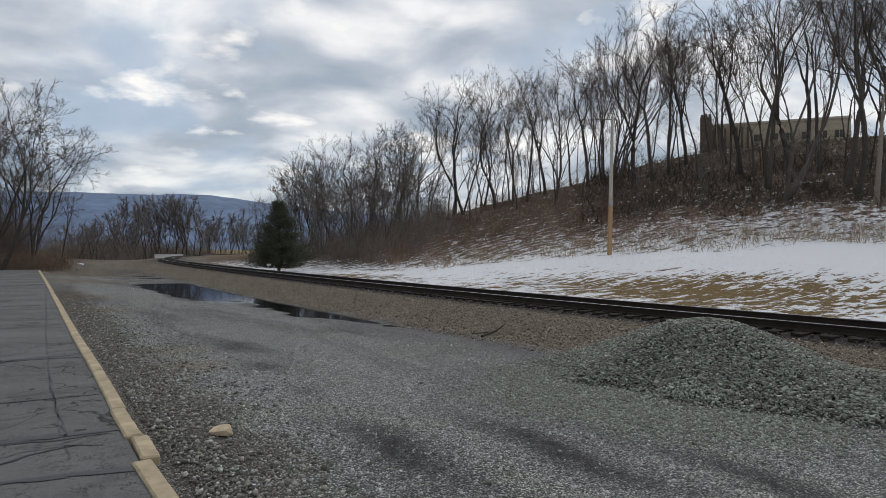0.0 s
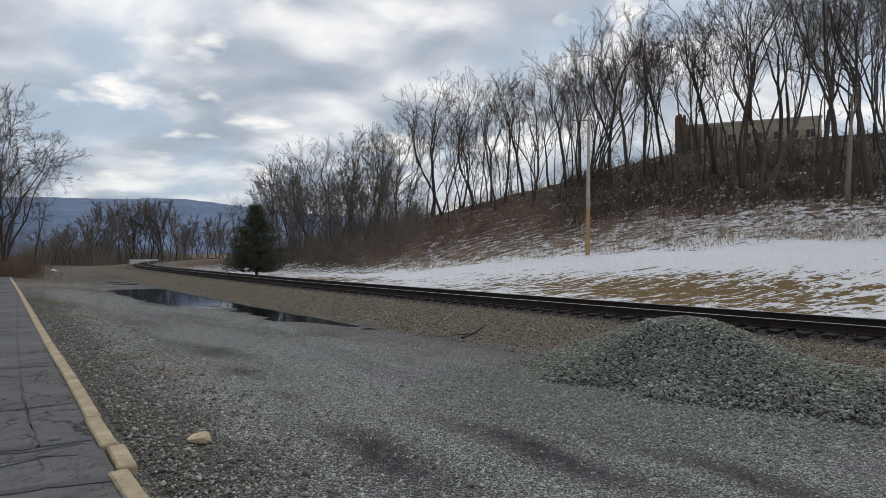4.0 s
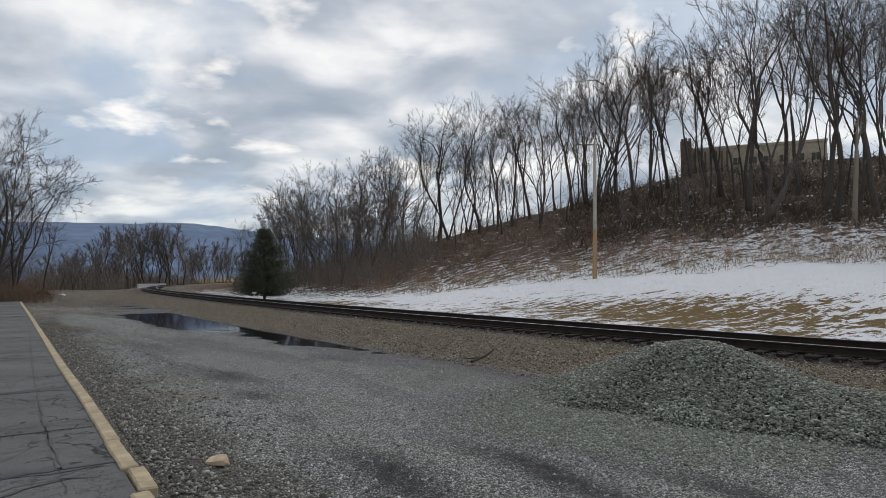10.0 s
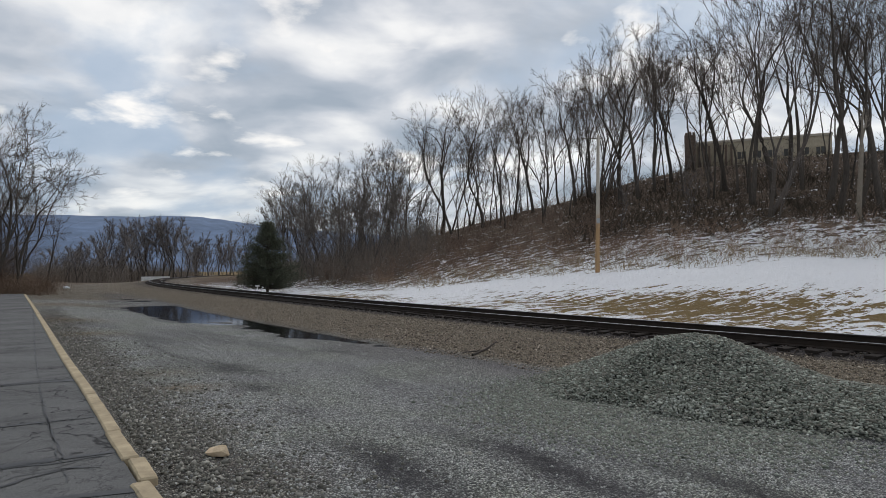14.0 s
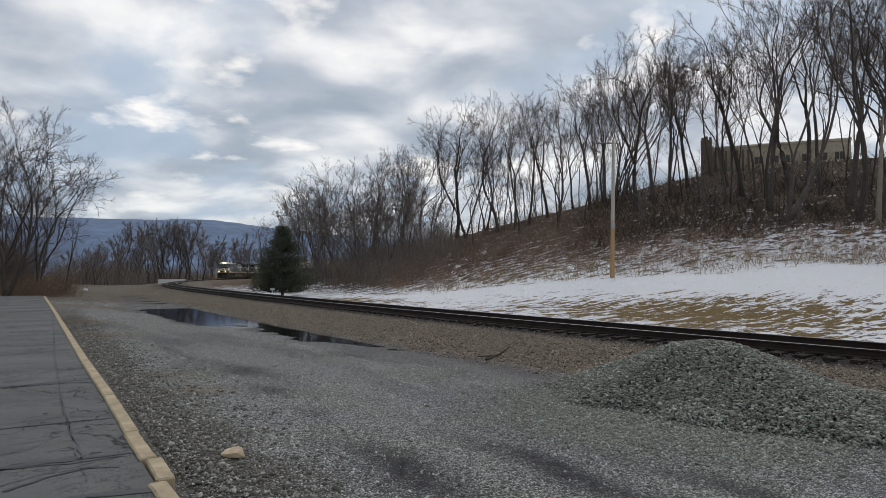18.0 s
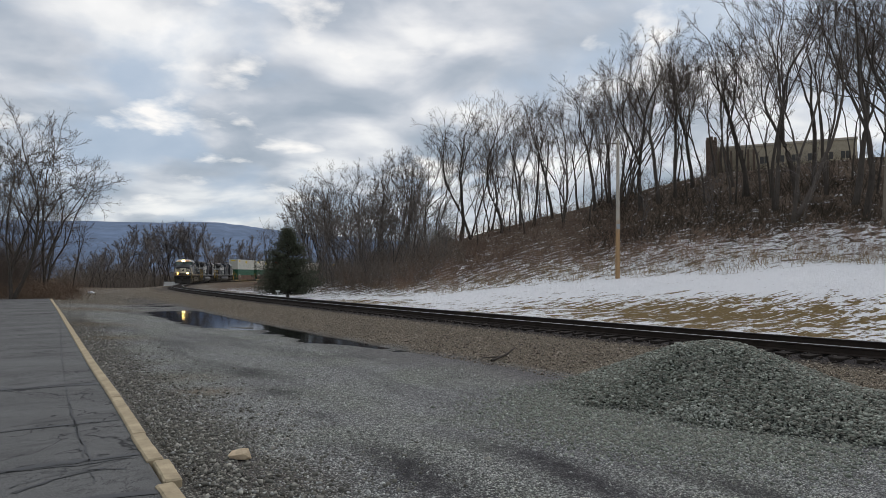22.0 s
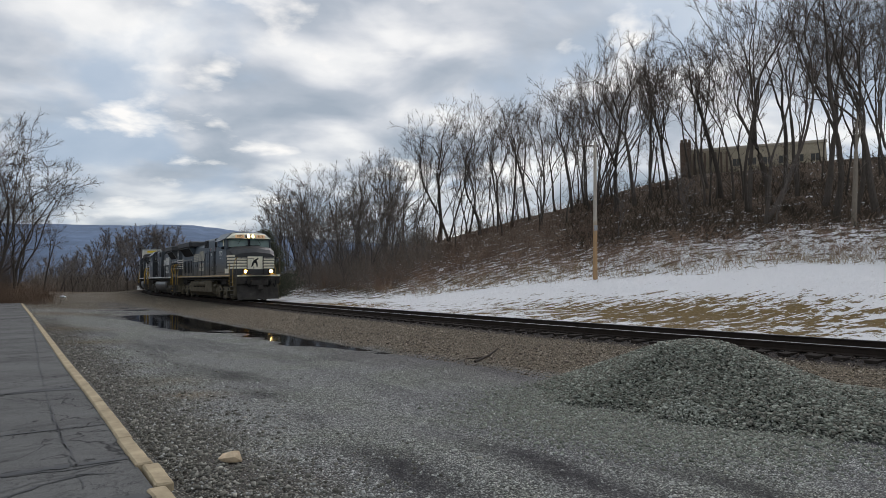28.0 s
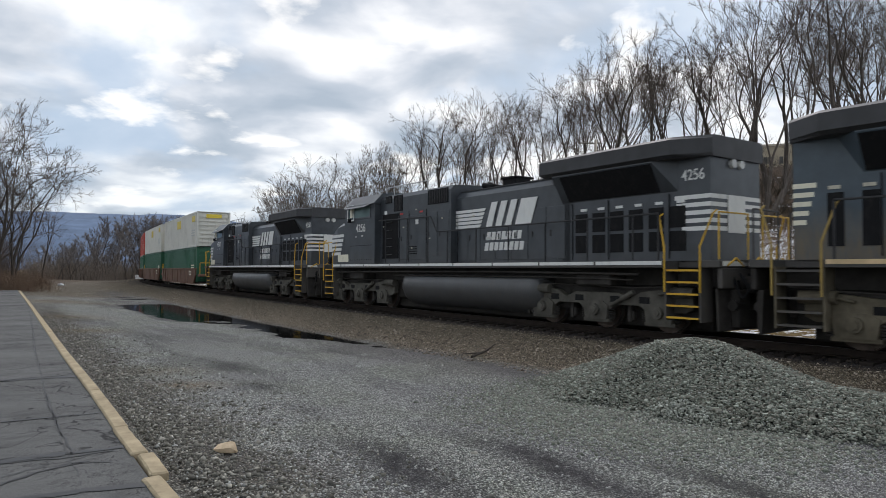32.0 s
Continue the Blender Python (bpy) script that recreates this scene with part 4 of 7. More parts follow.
def build_barrier():
    b = math.atan((308 - 784) / 1200) - radians(1.74)
    x, y = BAR_D * math.tan(b), BAR_D
    bar = empty("barrier", pose(x, y, gz(x, y), 0, 0, -4), label="long low white-painted concrete barrier beyond the curve", category="barrier")
    for i in range(3):
        bm = B()
        x0 = -3.5 + i * 2.34
        prism(bm, [(-0.4, -0.2), (0.4, -0.2), (0.4, 0.3), (0.2, 0.6), (0.15, 1.42), (-0.15, 1.42), (-0.2, 0.6), (-0.4, 0.3)], x0, x0 + 2.30, "x")
        part("barrier_block", bm, WHITE, bar)
    heap = empty("rubble", pose(-40.0, 66.0, gz(-40.0, 66.0), 0, 0, 15), label="dark scrap timber heap with a patch of old snow", category="rubble")
    bm = B()
    rng = random.Random(4)
    for i in range(9):
        a = rng.uniform(-0.5, 0.5)
        p = Vector((rng.uniform(-0.5, 0.5), rng.uniform(-0.4, 0.4), 0.10 + rng.uniform(0, 0.18)))
        d = Vector((math.cos(a), math.sin(a), rng.uniform(-0.1, 0.1)))
        cyl(bm, p - d, p + d, 0.10, n=7)
    part("timbers", bm, TIE, heap)
    v, f = stones(np.random.default_rng(2), [(1.6, 0, 0.08)], [0.3], full=True)
    tri_mesh("snow_patch", v * (1.6, 1, 0.6), f, SNOW, heap, True)


SNOW = mat_plain("old_snow", (0.80, 0.83, 0.87), 0.7, vary=0.05, dirt=0.15, bump=0.4)
build_barrier()


def build_building():
    b = empty("hilltop_building", pose(35.3, 97.4, 12.3, 0, 0, -22), label="two-storey tan brick building on the hilltop with a chimney tower", category="building")
    bm = B()
    box(bm, 0, 17.6, 0.0, 12, -1, 6.7)
    walls = part("wall", bm, BEIGE_WALL, b)
    bm = B()
    box(bm, -0.12, 17.72, -0.12, 12.12, 6.7, 7.05, 0.03)
    part("parapet", bm, COPING, b)
    bm = B()
    box(bm, -1.0, 0.5, -0.5, 1.6, -1, 8.1, 0.04)
    for i in range(3):
        box(bm, -0.9 + i * 0.5, -0.55 + i * 0.5, -0.3, 1.2, 8.1, 8.5 + 0.12 * (i == 1), 0.02)
    part("chimney_tower", bm, TOWER_WALL, b, "brown brick chimney tower")
    for fl, z in enumerate((1.0, 4.2)):
        for i in range(6):
            x = 5.9 + i * 1.95
            w = empty("window", pose(x, 0, z) @ Matrix.Diagonal((0.8, 1, 0.75, 1)))
            w.parent = b
            bm = B()
            for x0, x1, z0, z1 in ((0, 1.5, 0, 0.09), (0, 1.5, 1.41, 1.5), (0, 0.09, 0.09, 1.41), (1.41, 1.5, 0.09, 1.41), (0.71, 0.79, 0.09, 1.41)):
                box(bm, x0, x1, -0.10, 0.03, z0, z1)
            part("window_frame", bm, BEIGE_WALL, w)
            bm = B()
            box(bm, 0.06, 1.44, -0.035, -0.02, 0.06, 1.44)
            part("pane", bm, GLASS_DULL, w)
            bm = B()
            box(bm, -0.1, 1.6, -0.16, 0.0, -0.12, 0.0)
            part("window_sill", bm, BEIGE_WALL, w)
    for i in range(7):
        bm = B()
        box(bm, 0.75 + i * 0.72, 1.02 + i * 0.72, -0.30, 0.0, -1, 6.4, 0.03)
        part("pilaster", bm, TOWER_WALL, b, "brown brick pilaster")


GLASS_DULL = mat_plain("dull_window_glass", (0.085, 0.085, 0.08), 0.3, vary=0.2)
COPING = mat_plain("pale_coping_stone", (0.48, 0.43, 0.35), 0.85, vary=0.1)
build_building()

# ---- bare trees ----


def tube_mesh(lines):
    """Tubes along polylines of (points, radii, sides) as one vertex and triangle list."""
    V, F, base = [], [], 0
    tips = [(p[0], p[1], r[0]) for p, r, n in lines if n == 1]
    if tips:
        p0, p1 = np.array([t[0] for t in tips]), np.array([t[1] for t in tips])
        r = np.array([t[2] for t in tips])[:, None]
        t = p1 - p0
        u = np.cross(t, (0.31, 0.77, 0.55))
        u *= r / (np.linalg.norm(u, axis=1)[:, None] + 1e-9)
        w = np.cross(t / (np.linalg.norm(t, axis=1)[:, None] + 1e-9), u)
        V.append(np.stack([p0 + u, p0 - u * 0.5 + w * 0.87, p0 - u * 0.5 - w * 0.87, p1], 1).reshape(-1, 3))
        F.append((np.array([(0, 1, 3), (1, 2, 3), (2, 0, 3)])[None] + (np.arange(len(tips)) * 4)[:, None, None]).reshape(-1, 3))
        base = len(tips) * 4
    for pts, rad, n in lines:
        if n == 1:
            continue
        p = np.asarray(pts, float)
        t = np.gradient(p, axis=0)
        t /= np.linalg.norm(t, axis=1)[:, None] + 1e-9
        ref = np.where(np.abs(t[:, 2:3]) > 0.9, [[1.0, 0, 0]], [[0, 0, 1.0]])
        u = np.cross(t, ref)
        u /= np.linalg.norm(u, axis=1)[:, None] + 1e-9
        w = np.cross(t, u)
        a = np.arange(n) * (2 * math.pi / n)
        ring = p[:, None] + np.asarray(rad)[:, None, None] * (np.cos(a)[None, :, None] * u[:, None] + np.sin(a)[None, :, None] * w[:, None])
        k = len(p)
        V.append(ring.reshape(-1, 3))
        i = (np.arange(k - 1)[:, None] * n + np.arange(n)).ravel()
        j = (np.arange(k - 1)[:, None] * n + (np.arange(n) + 1) % n).ravel()
        F.append(np.concatenate([np.stack([i, j, j + n], 1), np.stack([i, j + n, i + n], 1)]) + base)
        base += k * n
    return np.concatenate(V), np.concatenate(F)


def grow(rng, start, way, length, radius, steps, droop, wander, lift):
    """One branch as a wandering line that bends upwards by lift."""
    p, d = np.array(start, float), np.array(way, float)
    pts, seg = [p.copy()], length / steps
    bend = rng.normal(0, wander * 0.55 * min(1, 3.5 / steps), 3)
    for i in range(steps):
        d = d + bend + rng.normal(0, wander * 0.55, 3) + np.array([0, 0, lift])
        d /= np.linalg.norm(d)
        p = p + d * seg
        pts.append(p.copy())
    return np.array(pts), radius * (1 - (1 - droop) * np.linspace(0, 1, steps + 1) ** 0.85), d


def aside(rng, d, angle):
    """A direction turned away from d by an angle, to a random side."""
    r = rng.normal(0, 1, 3)
    r -= d * (r @ d)
    r /= np.linalg.norm(r) + 1e-9
    return d * math.cos(angle) + r * math.sin(angle)


def tree_meshes(seed, height, radius, bare=0.38, levels=6, wide=1.0, sway=0.15, lean=0.06, ratio=0.80, side=2, twigs=4, thin=0.010, stems=1, droop=0.0):
    """Trunk and crown of a leafless tree: a winding trunk that forks again and again into a rounded fan of limbs, branches and twigs."""
    rng = np.random.default_rng(seed)
    trunk, crown = [], []
    first = (1 - bare) * height * (1 - ratio) / (1 - ratio ** (levels + 0.6)) / 0.86
    unit = height / 18

    def spray(p, d, length, count, spread, forks=1):
        for q in range(count):
            w = aside(rng, d, rng.uniform(0.15, spread))
            w[2] += 0.22 - 4 * droop
            w /= np.linalg.norm(w)
            L = length * rng.uniform(0.55, 1.1)
            end = p + w * L
            crown.append((np.array([p, end]), np.array([thin, thin * 0.4]), 1))
            for j in range(forks):
                f = p + w * L * rng.uniform(0.25, 0.8)
                v = aside(rng, w, rng.uniform(0.35, 0.8))
                crown.append((np.array([f, f + v * L * rng.uniform(0.35, 0.65)]), np.array([thin * 0.75, thin * 0.3]), 1))

    def limb(p, d, length, r, level):
        steps = 6 if level == 1 else 5 if level == 2 else 3 if level < 5 else 2
        pts, rad, end = grow(rng, p, d, length, r, steps, 0.80, sway * (0.8 if level < 3 else 1.0), 0.13 if level < 4 else 0.03 - droop)
        rad = np.maximum(rad, thin * 1.15)
        (trunk if level < 3 and radius > 0.1 else crown).append((pts, rad, 6 if level == 1 else 5 if level == 2 else 3))
        if level > 1:
            for q in range(side):
                i = rng.integers(0, len(pts) - 1)
                f = pts[i] + (pts[i + 1] - pts[i]) * rng.random()
                w = aside(rng, end, rng.uniform(0.5, 1.0) * wide)
                w[2] += 0.12
                w /= np.linalg.norm(w)
                L = length * rng.uniform(0.45, 0.80)
                crown.append((np.array([f, f + w * L]), np.array([thin * 1.5, thin * 0.7]), 1))
                spray(f + w * L * rng.uniform(0.4, 0.7), w, L * 0.55, 2, 0.8)
        if level >= levels:
            spray(pts[-1], end, 0.85 * unit, twigs, 0.85, 2)
            return
        turn = rng.normal(0, 1, 3)
        turn -= end * (turn @ end)
        turn /= np.linalg.norm(turn) + 1e-9
        fan = wide * (0.62 + 0.15 * level)
        a, b = rng.uniform(0.05, 0.26) * fan, rng.uniform(0.36, 0.66) * fan
        for ang, k, thick in ((a, rng.uniform(0.92, 1.08), 0.82), (-b, rng.uniform(0.66, 0.95), 0.62)):
            w = end * math.cos(ang) + turn * math.sin(ang)
            limb(pts[-1], w, length * ratio * k, rad[-1] * thick, level + 1)
        if level == 1 and rng.random() < 0.6:
            f = pts[2]
            limb(f, aside(rng, end, rng.uniform(0.35, 0.55) * wide), length * 0.6, r * 0.5, 3)

    for q in range(stems):
        away = rng.normal(0, lean if stems == 1 else lean + 0.16, 2)
        r0 = radius * (1.0 if q == 0 else rng.uniform(0.6, 0.85))
        tp, tr, td = grow(rng, (0.12 * q, 0.05 * q, -0.4), (away[0], away[1], 1), height * bare * rng.uniform(0.85, 1.1), r0, 7, 0.72, sway * 0.62, 0.06)
        tr[0] *= 1.4
        tr[1] *= 1.08
        trunk.append((tp, tr, 8 if radius > 0.1 else 5))
        a = rng.uniform(0, 6.283)
        for j in range(2 if stems > 1 or rng.random() < 0.6 else 3):
            w = td * math.cos(0.24 * wide) + np.array([math.cos(a + j * 2.3), math.sin(a + j * 2.3), 0]) * math.sin(0.24 * wide) * (0.45 if j == 0 else 1.0)
            limb(tp[-1], w / np.linalg.norm(w), first * (1.0, 0.9, 0.8)[j], tr[-1] * (0.82, 0.66, 0.55)[j], 1)
        for j in range(3):
            i = rng.integers(3, 7)
            w = aside(rng, td, rng.uniform(0.7, 1.1))
            L = height * rng.uniform(0.06, 0.14)
            crown.append((np.array([tp[i], tp[i] + w * L]), np.array([thin * 2, thin]), 1))
            spray(tp[i] + w * L * 0.7, w, L * 0.5, 3, 0.9)
    (tv, tf), (cv, cf) = tube_mesh(trunk), tube_mesh(crown)
    k = height / np.quantile(cv[:, 2], 0.997)
    return (tv * k, tf), (cv * k, cf)


def tree_prototype(seed, name, label, bark=None, twig=None, **kw):
    (tv, tf), (cv, cf) = tree_meshes(seed, **kw)
    ob = empty(name, pose(0, -400, -80), label=label, category="tree")
    tri_mesh("trunk", tv, tf, bark or BARK, ob, True)
    tri_mesh("crown", cv, cf, twig or TWIG, ob, True)
    return ob


def spot(px, depth):
    """A plan place by its bearing (px counts across the view from the yard's middle line) and its depth."""
    b = math.atan((px - 784) / 1200) - radians(1.74)
    return 0.127 + depth * math.tan(b), depth


def crown_top(y, depth):
    return 1.6 + (482 - y) / 1200 * depth


WOOD_LABEL = "tall bare deciduous tree with dark bark on the wooded slope"
PROTO = [tree_prototype(100 + i, "deciduous_tree", WOOD_LABEL, height=18.0, radius=(0.20, 0.24, 0.17)[i % 3], bare=(0.34, 0.42, 0.28, 0.46, 0.38)[i % 5], wide=(0.75, 0.92, 0.66)[i % 3], sway=(0.18, 0.22, 0.16, 0.20)[i % 4], lean=0.05, stems=2 if i in (2, 6) else 1, levels=5 if i in (2, 6) else 6, thin=0.0098, side=2, twigs=4) for i in range(9)]
SLIM = [tree_prototype(150 + i, "deciduous_tree", "slender bare deciduous tree in the row on the slope", height=16.0, radius=(0.11, 0.13, 0.09)[i % 3], bare=(0.42, 0.34, 0.50)[i % 3], levels=5, wide=(0.62, 0.76)[i % 2], sway=(0.18, 0.15, 0.20)[i % 3], lean=0.05, side=3, twigs=4, thin=0.0115) for i in range(6)]
YOUNG = [tree_prototype(200 + i, "sapling", "slender bare sapling in the thicket", height=9.0, radius=0.075, bare=0.16, levels=4, wide=1.0, lean=0.06, twigs=4, side=2, thin=0.014, sway=0.2, twig=FAR_TWIG, bark=FAR_TWIG) for i in range(5)]
FAR = [tree_prototype(250 + i, "deciduous_tree", "bushy bare tree on the valley floor", height=12.0, radius=0.17, bare=0.14, levels=5, wide=0.72, lean=0.05, twigs=5, side=4, thin=0.022, sway=0.18, twig=FAR_TWIG, bark=BARK) for i in range(4)]
WIDE = [tree_prototype(300 + i, "deciduous_tree", "broad bare tree with fine twigs at the yard's edge", height=12.0, radius=0.19, bare=0.13, levels=6, wide=1.05, lean=0.10, side=3, twigs=5, thin=0.009, stems=2, droop=0.02, ratio=0.82, sway=0.2) for i in range(3)]


def plant(proto, x, y, height, own, turn, tilt=(0, 0), group=""):
    k = height / own
    ob = copy_thing(proto, pose(x, y, gz(x, y), tilt[0], tilt[1], turn) @ Matrix.Diagonal((k, k, k, 1)))
    ob.matrix_basis = pose(x, y, gz(x, y), tilt[0], tilt[1], turn) @ Matrix.Diagonal((k, k, k, 1))
    if group:
        tagged(ob, group=group)
    return ob


def build_woods():
    rng = random.Random(40)
    # ridge row and big trees: bearing, top, depth
    named = [(470, 385, 84), (492, 362, 86), (512, 345, 88), (533, 330, 88), (550, 315, 84), (567, 300, 90), (594, 283, 86), (628, 275, 80), (661, 269, 84), (705, 258, 86), (722, 262, 90), (750, 233, 88), (811, 190, 88), (828, 166, 86), (862, 200, 90)]
    named += [
             (883, 178, 86), (915, 185, 88), (939, 168, 84), (972, 165, 86), (992, 160, 84), (1017, 156, 88), (1047, 146, 82), (1072, 120, 84), (1098, 110, 80), (1128, 46, 74), (1161, 48, 76)]
    named += [
             (1189, 70, 78), (1220, 90, 82), (1262, 100, 84), (1293, 70, 78), (1317, 40, 74), (1366, -60, 66), (1392, -90, 61), (1404, -30, 68), (1433, -20, 72), (1457, 10, 70), (1506, -40, 66),
             (1526, -110, 60), (1563, -80, 62), (1600, -60, 60), (1640, -40, 64), (1690, -60, 62)]
    for i, (px, top, D) in enumerate(named):
        x, y = spot(px, D)
        h = 1.02 * max(5, crown_top(top, D) - gz(x, y))
        plant(PROTO[(i * 5 + 4) % 9], x, y, h, 18.0, rng.uniform(0, 360), (rng.uniform(-3, 3), rng.uniform(-4, 4)), "trees on the slope")
    # thinner ones between and behind
    for i in range(84):
        px = rng.uniform(540, 1300) if i < 70 else rng.uniform(1300, 1640)
        D = rng.uniform(76, 108) if px < 1150 else rng.uniform(68, 100)
        x, y = spot(px, D)
        edge = float(np.interp(px, [540, 620, 830, 1050, 1130, 1400, 1660], [330, 285, 190, 155, 80, 20, -20]))
        top = edge + rng.uniform(0, 90)
        h = max(5, crown_top(top, D) - gz(x, y))
        plant(SLIM[rng.randrange(6)], x, y, h, 16.0, rng.uniform(0, 360), (rng.uniform(-3, 3), rng.uniform(-3, 3)), "trees on the slope")
    # saplings on the low end of the slope
    for i in range(120):
        px = rng.uniform(450, 800)
        D = rng.uniform(62, 96)
        x, y = spot(px, D)
        if to_track([x], [y])[1][0] > -12:
            continue
        top = float(np.interp(px, [440, 500, 620, 800], [400, 350, 305, 330])) + rng.uniform(0, 70)
        plant(YOUNG[rng.randrange(5)], x, y, max(3, crown_top(top, D) - gz(x, y)), 9.0, rng.uniform(0, 360), (rng.uniform(-5, 5), rng.uniform(-5, 5)), "saplings of the thicket")
    for i in range(4):
        px = rng.uniform(1080, 1600)
        D = rng.uniform(56, 66)
        x, y = spot(px, D)
        plant(YOUNG[rng.randrange(4)], x, y, rng.uniform(5, 8), 9.0, rng.uniform(0, 360), (rng.uniform(-5, 5), rng.uniform(-5, 5)), "saplings of the thicket")
    # slender stems along the crest
    for i in range(18):
        px, D = rng.uniform(700, 1330), rng.uniform(80, 94)
        x, y = spot(px, D)
        plant(YOUNG[rng.randrange(5)], x, y, rng.uniform(5.0, 10.0), 9.0, rng.uniform(0, 360), (rng.uniform(-5, 5), rng.uniform(-5, 5)), "saplings of the thicket")
    # pale dead trunk by the big trees
    x, y = spot(1557, 57)
    dead = tree_prototype(990, "dead_tree", "pale dead trunk leaning on the slope", BARK_PALE, BARK_PALE, height=9.5, radius=0.20, bare=0.72, levels=2, side=1, twigs=2, sway=0.08)
    dead.matrix_basis = pose(x, y, gz(x, y), 2, -7, 30)
    # yard's far left edge
    for px, top, D, p in ((14, 168, 47, 0), (-52, 160, 46, 1), (66, 250, 55, 2), (-100, 180, 42, 0), (8, 250, 60, 1), (-160, 160, 40, 2), (40, 300, 62, 0)):
        x, y = spot(px, D)
        plant(WIDE[p], x, y, 1.0 * (crown_top(top, D) - gz(x, y)), 12.0, px * 7 % 360, (2, 3), "trees at the yard's edge")
    x, y = spot(122, 78)
    plant(PROTO[0], x, y, crown_top(352, 78), 18.0, 40, (0, 0), "trees at the yard's edge")
    for i in range(46):
        px, D = rng.uniform(-160, 200), rng.uniform(52, 95)
        x, y = spot(px, D)
        if to_track([x], [y])[1][0] < 15.5:
            continue
        plant(YOUNG[rng.randrange(4)], x, y, max(2.5, crown_top(rng.uniform(400, 460), D)), 9.0, rng.uniform(0, 360), (0, 0), "saplings of the thicket")
    # tree line across the valley floor, behind the curve
    for px, top, D in ((218, 392, 150), (236, 402, 140), (262, 398, 150), (275, 388, 146), (292, 386, 142), (305, 392, 150), (322, 388, 144), (338, 398, 150), (352, 408, 160), (400, 415, 210), (418, 412, 215), (432, 420, 210), (190, 428, 130), (283, 392, 148), (299, 384, 140), (315, 390, 146), (330, 386, 150), (345, 396, 152), (362, 412, 158), (228, 408, 146), (182, 436, 128), (158, 430, 112), (148, 440, 118), (268, 404, 132), (205, 432, 150), (172, 440, 120), (378, 432, 220), (250, 420, 138)):
        x, y = spot(px, D)
        if 262 < px < 352:
            D = max(D, 174)
            x, y = spot(px, D)
        plant(FAR[(px * 3) % 4], x, y, 1.02 * (crown_top(top, D) - gz(x, y)), 12.0, px * 11 % 360, (0, 0), "trees behind the curve")
    for i in range(60):
        px = rng.uniform(130, 450)
        D = rng.uniform(135, 190) if px < 350 else rng.uniform(225, 260)
        x, y = spot(px, D)
        if abs(to_track([x], [y])[1][0]) < 8 or (262 < px < 352 and D < 172):
            continue
        plant(FAR[rng.randrange(4)], x, y, max(3, crown_top(rng.uniform(418, 455), D)), 12.0, rng.uniform(0, 360), (0, 0), "saplings behind the curve")


build_woods()
build_yard_lamp()
for o in PROTO + SLIM + YOUNG + FAR + WIDE:
    for c in list(o.children):
        bpy.data.objects.remove(c)
    bpy.data.objects.remove(o)

# ---- brush and thickets ----


def stems(rng, x, y, z, height, spread, thick, shoots=3):
    """Arching stems with side shoots, three-sided."""
    n = len(x)
    lines_v, lines_f, base = [], [], 0

    def add(line, r):
        nonlocal base
        m, k = len(line[0]), len(line)
        a = rng.uniform(0, 2.1, m)
        rings = []
        for p, w in zip(line, (1.0, 0.7, 0.25) if k == 3 else (1.0, 0.3)):
            for j in range(3):
                th = a + j * 2.094
                rings.append(p + np.stack([np.cos(th) * r * w, np.sin(th) * r * w, 0 * th], 1))
        v = np.stack(rings, 1)
        f = []
        for q in range(0, 3 * (k - 1), 3):
            for j in range(3):
                i0, i1 = q + j, q + (j + 1) % 3
                f += [(i0, i1, i1 + 3), (i0, i1 + 3, i0 + 3)]
        lines_v.append(v.reshape(-1, 3))
        lines_f.append((np.array(f)[None] + (np.arange(m) * 3 * k)[:, None, None] + base).reshape(-1, 3))
        base += m * 3 * k

    root = np.stack([x, y, z - 0.05], 1)
    lean = rng.normal(0, spread, (n, 2))
    mid = root + np.column_stack([lean * height[:, None] * 0.35, height * 0.55])
    tip = root + np.column_stack([lean * height[:, None], height * rng.uniform(0.85, 1.0, n)])
    add((root, mid, tip), thick * rng.uniform(0.7, 1.2, n))
    for q in range(shoots):
        e = rng.uniform(0.2, 0.95, n)[:, None]
        p = np.where(e < 0.5, root + (mid - root) * e * 2, mid + (tip - mid) * (e - 0.5) * 2)
        w = rng.normal(0, 1, (n, 3)) * (0.30, 0.30, 0.10) + (0, 0, 0.22)
        w = w * (height * rng.uniform(0.5, 1.0, n))[:, None]
        add((p, p + w), thick * 0.6 * np.ones(n))
    return np.concatenate(lines_v), np.concatenate(lines_f)


def brush(name, label, seed, clumps, per, bearing, depth, height, mat, spread=0.25, thick=0.008, clump=0.5, ok=None, shoots=3):
    """Brush over a sector of the plan: clumps of stems."""
    rng = np.random.default_rng(seed)
    b, D = rng.uniform(*bearing, clumps), rng.uniform(*depth, clumps)
    a = np.arctan((b - 784) / 1200) - radians(1.74)
    cx, cy = D * np.tan(a), D
    if ok is not None:
        s, d = to_track(cx, cy)
        keep = ok(cx, cy, s, d)
        cx, cy = cx[keep], cy[keep]
    n = len(cx)
    x = (cx[:, None] + rng.normal(0, clump, (n, per))).ravel()
    y = (cy[:, None] + rng.normal(0, clump, (n, per))).ravel()
    h = np.repeat(rng.uniform(*height, n), per) * rng.uniform(0.55, 1.1, n * per)
    v, f = stems(rng, x, y, ground_z(x, y), h, spread, thick, shoots)
    return tagged(tri_mesh(name, v, f, mat), label, "undergrowth", kind="stuff")


def uphill(lo, hi):
    def test(x, y, s, d):
        t = y - np.interp(x, FOOT_X, FOOT_Y)
        return (t > lo) & (t < hi) & (d < -11)
    return test


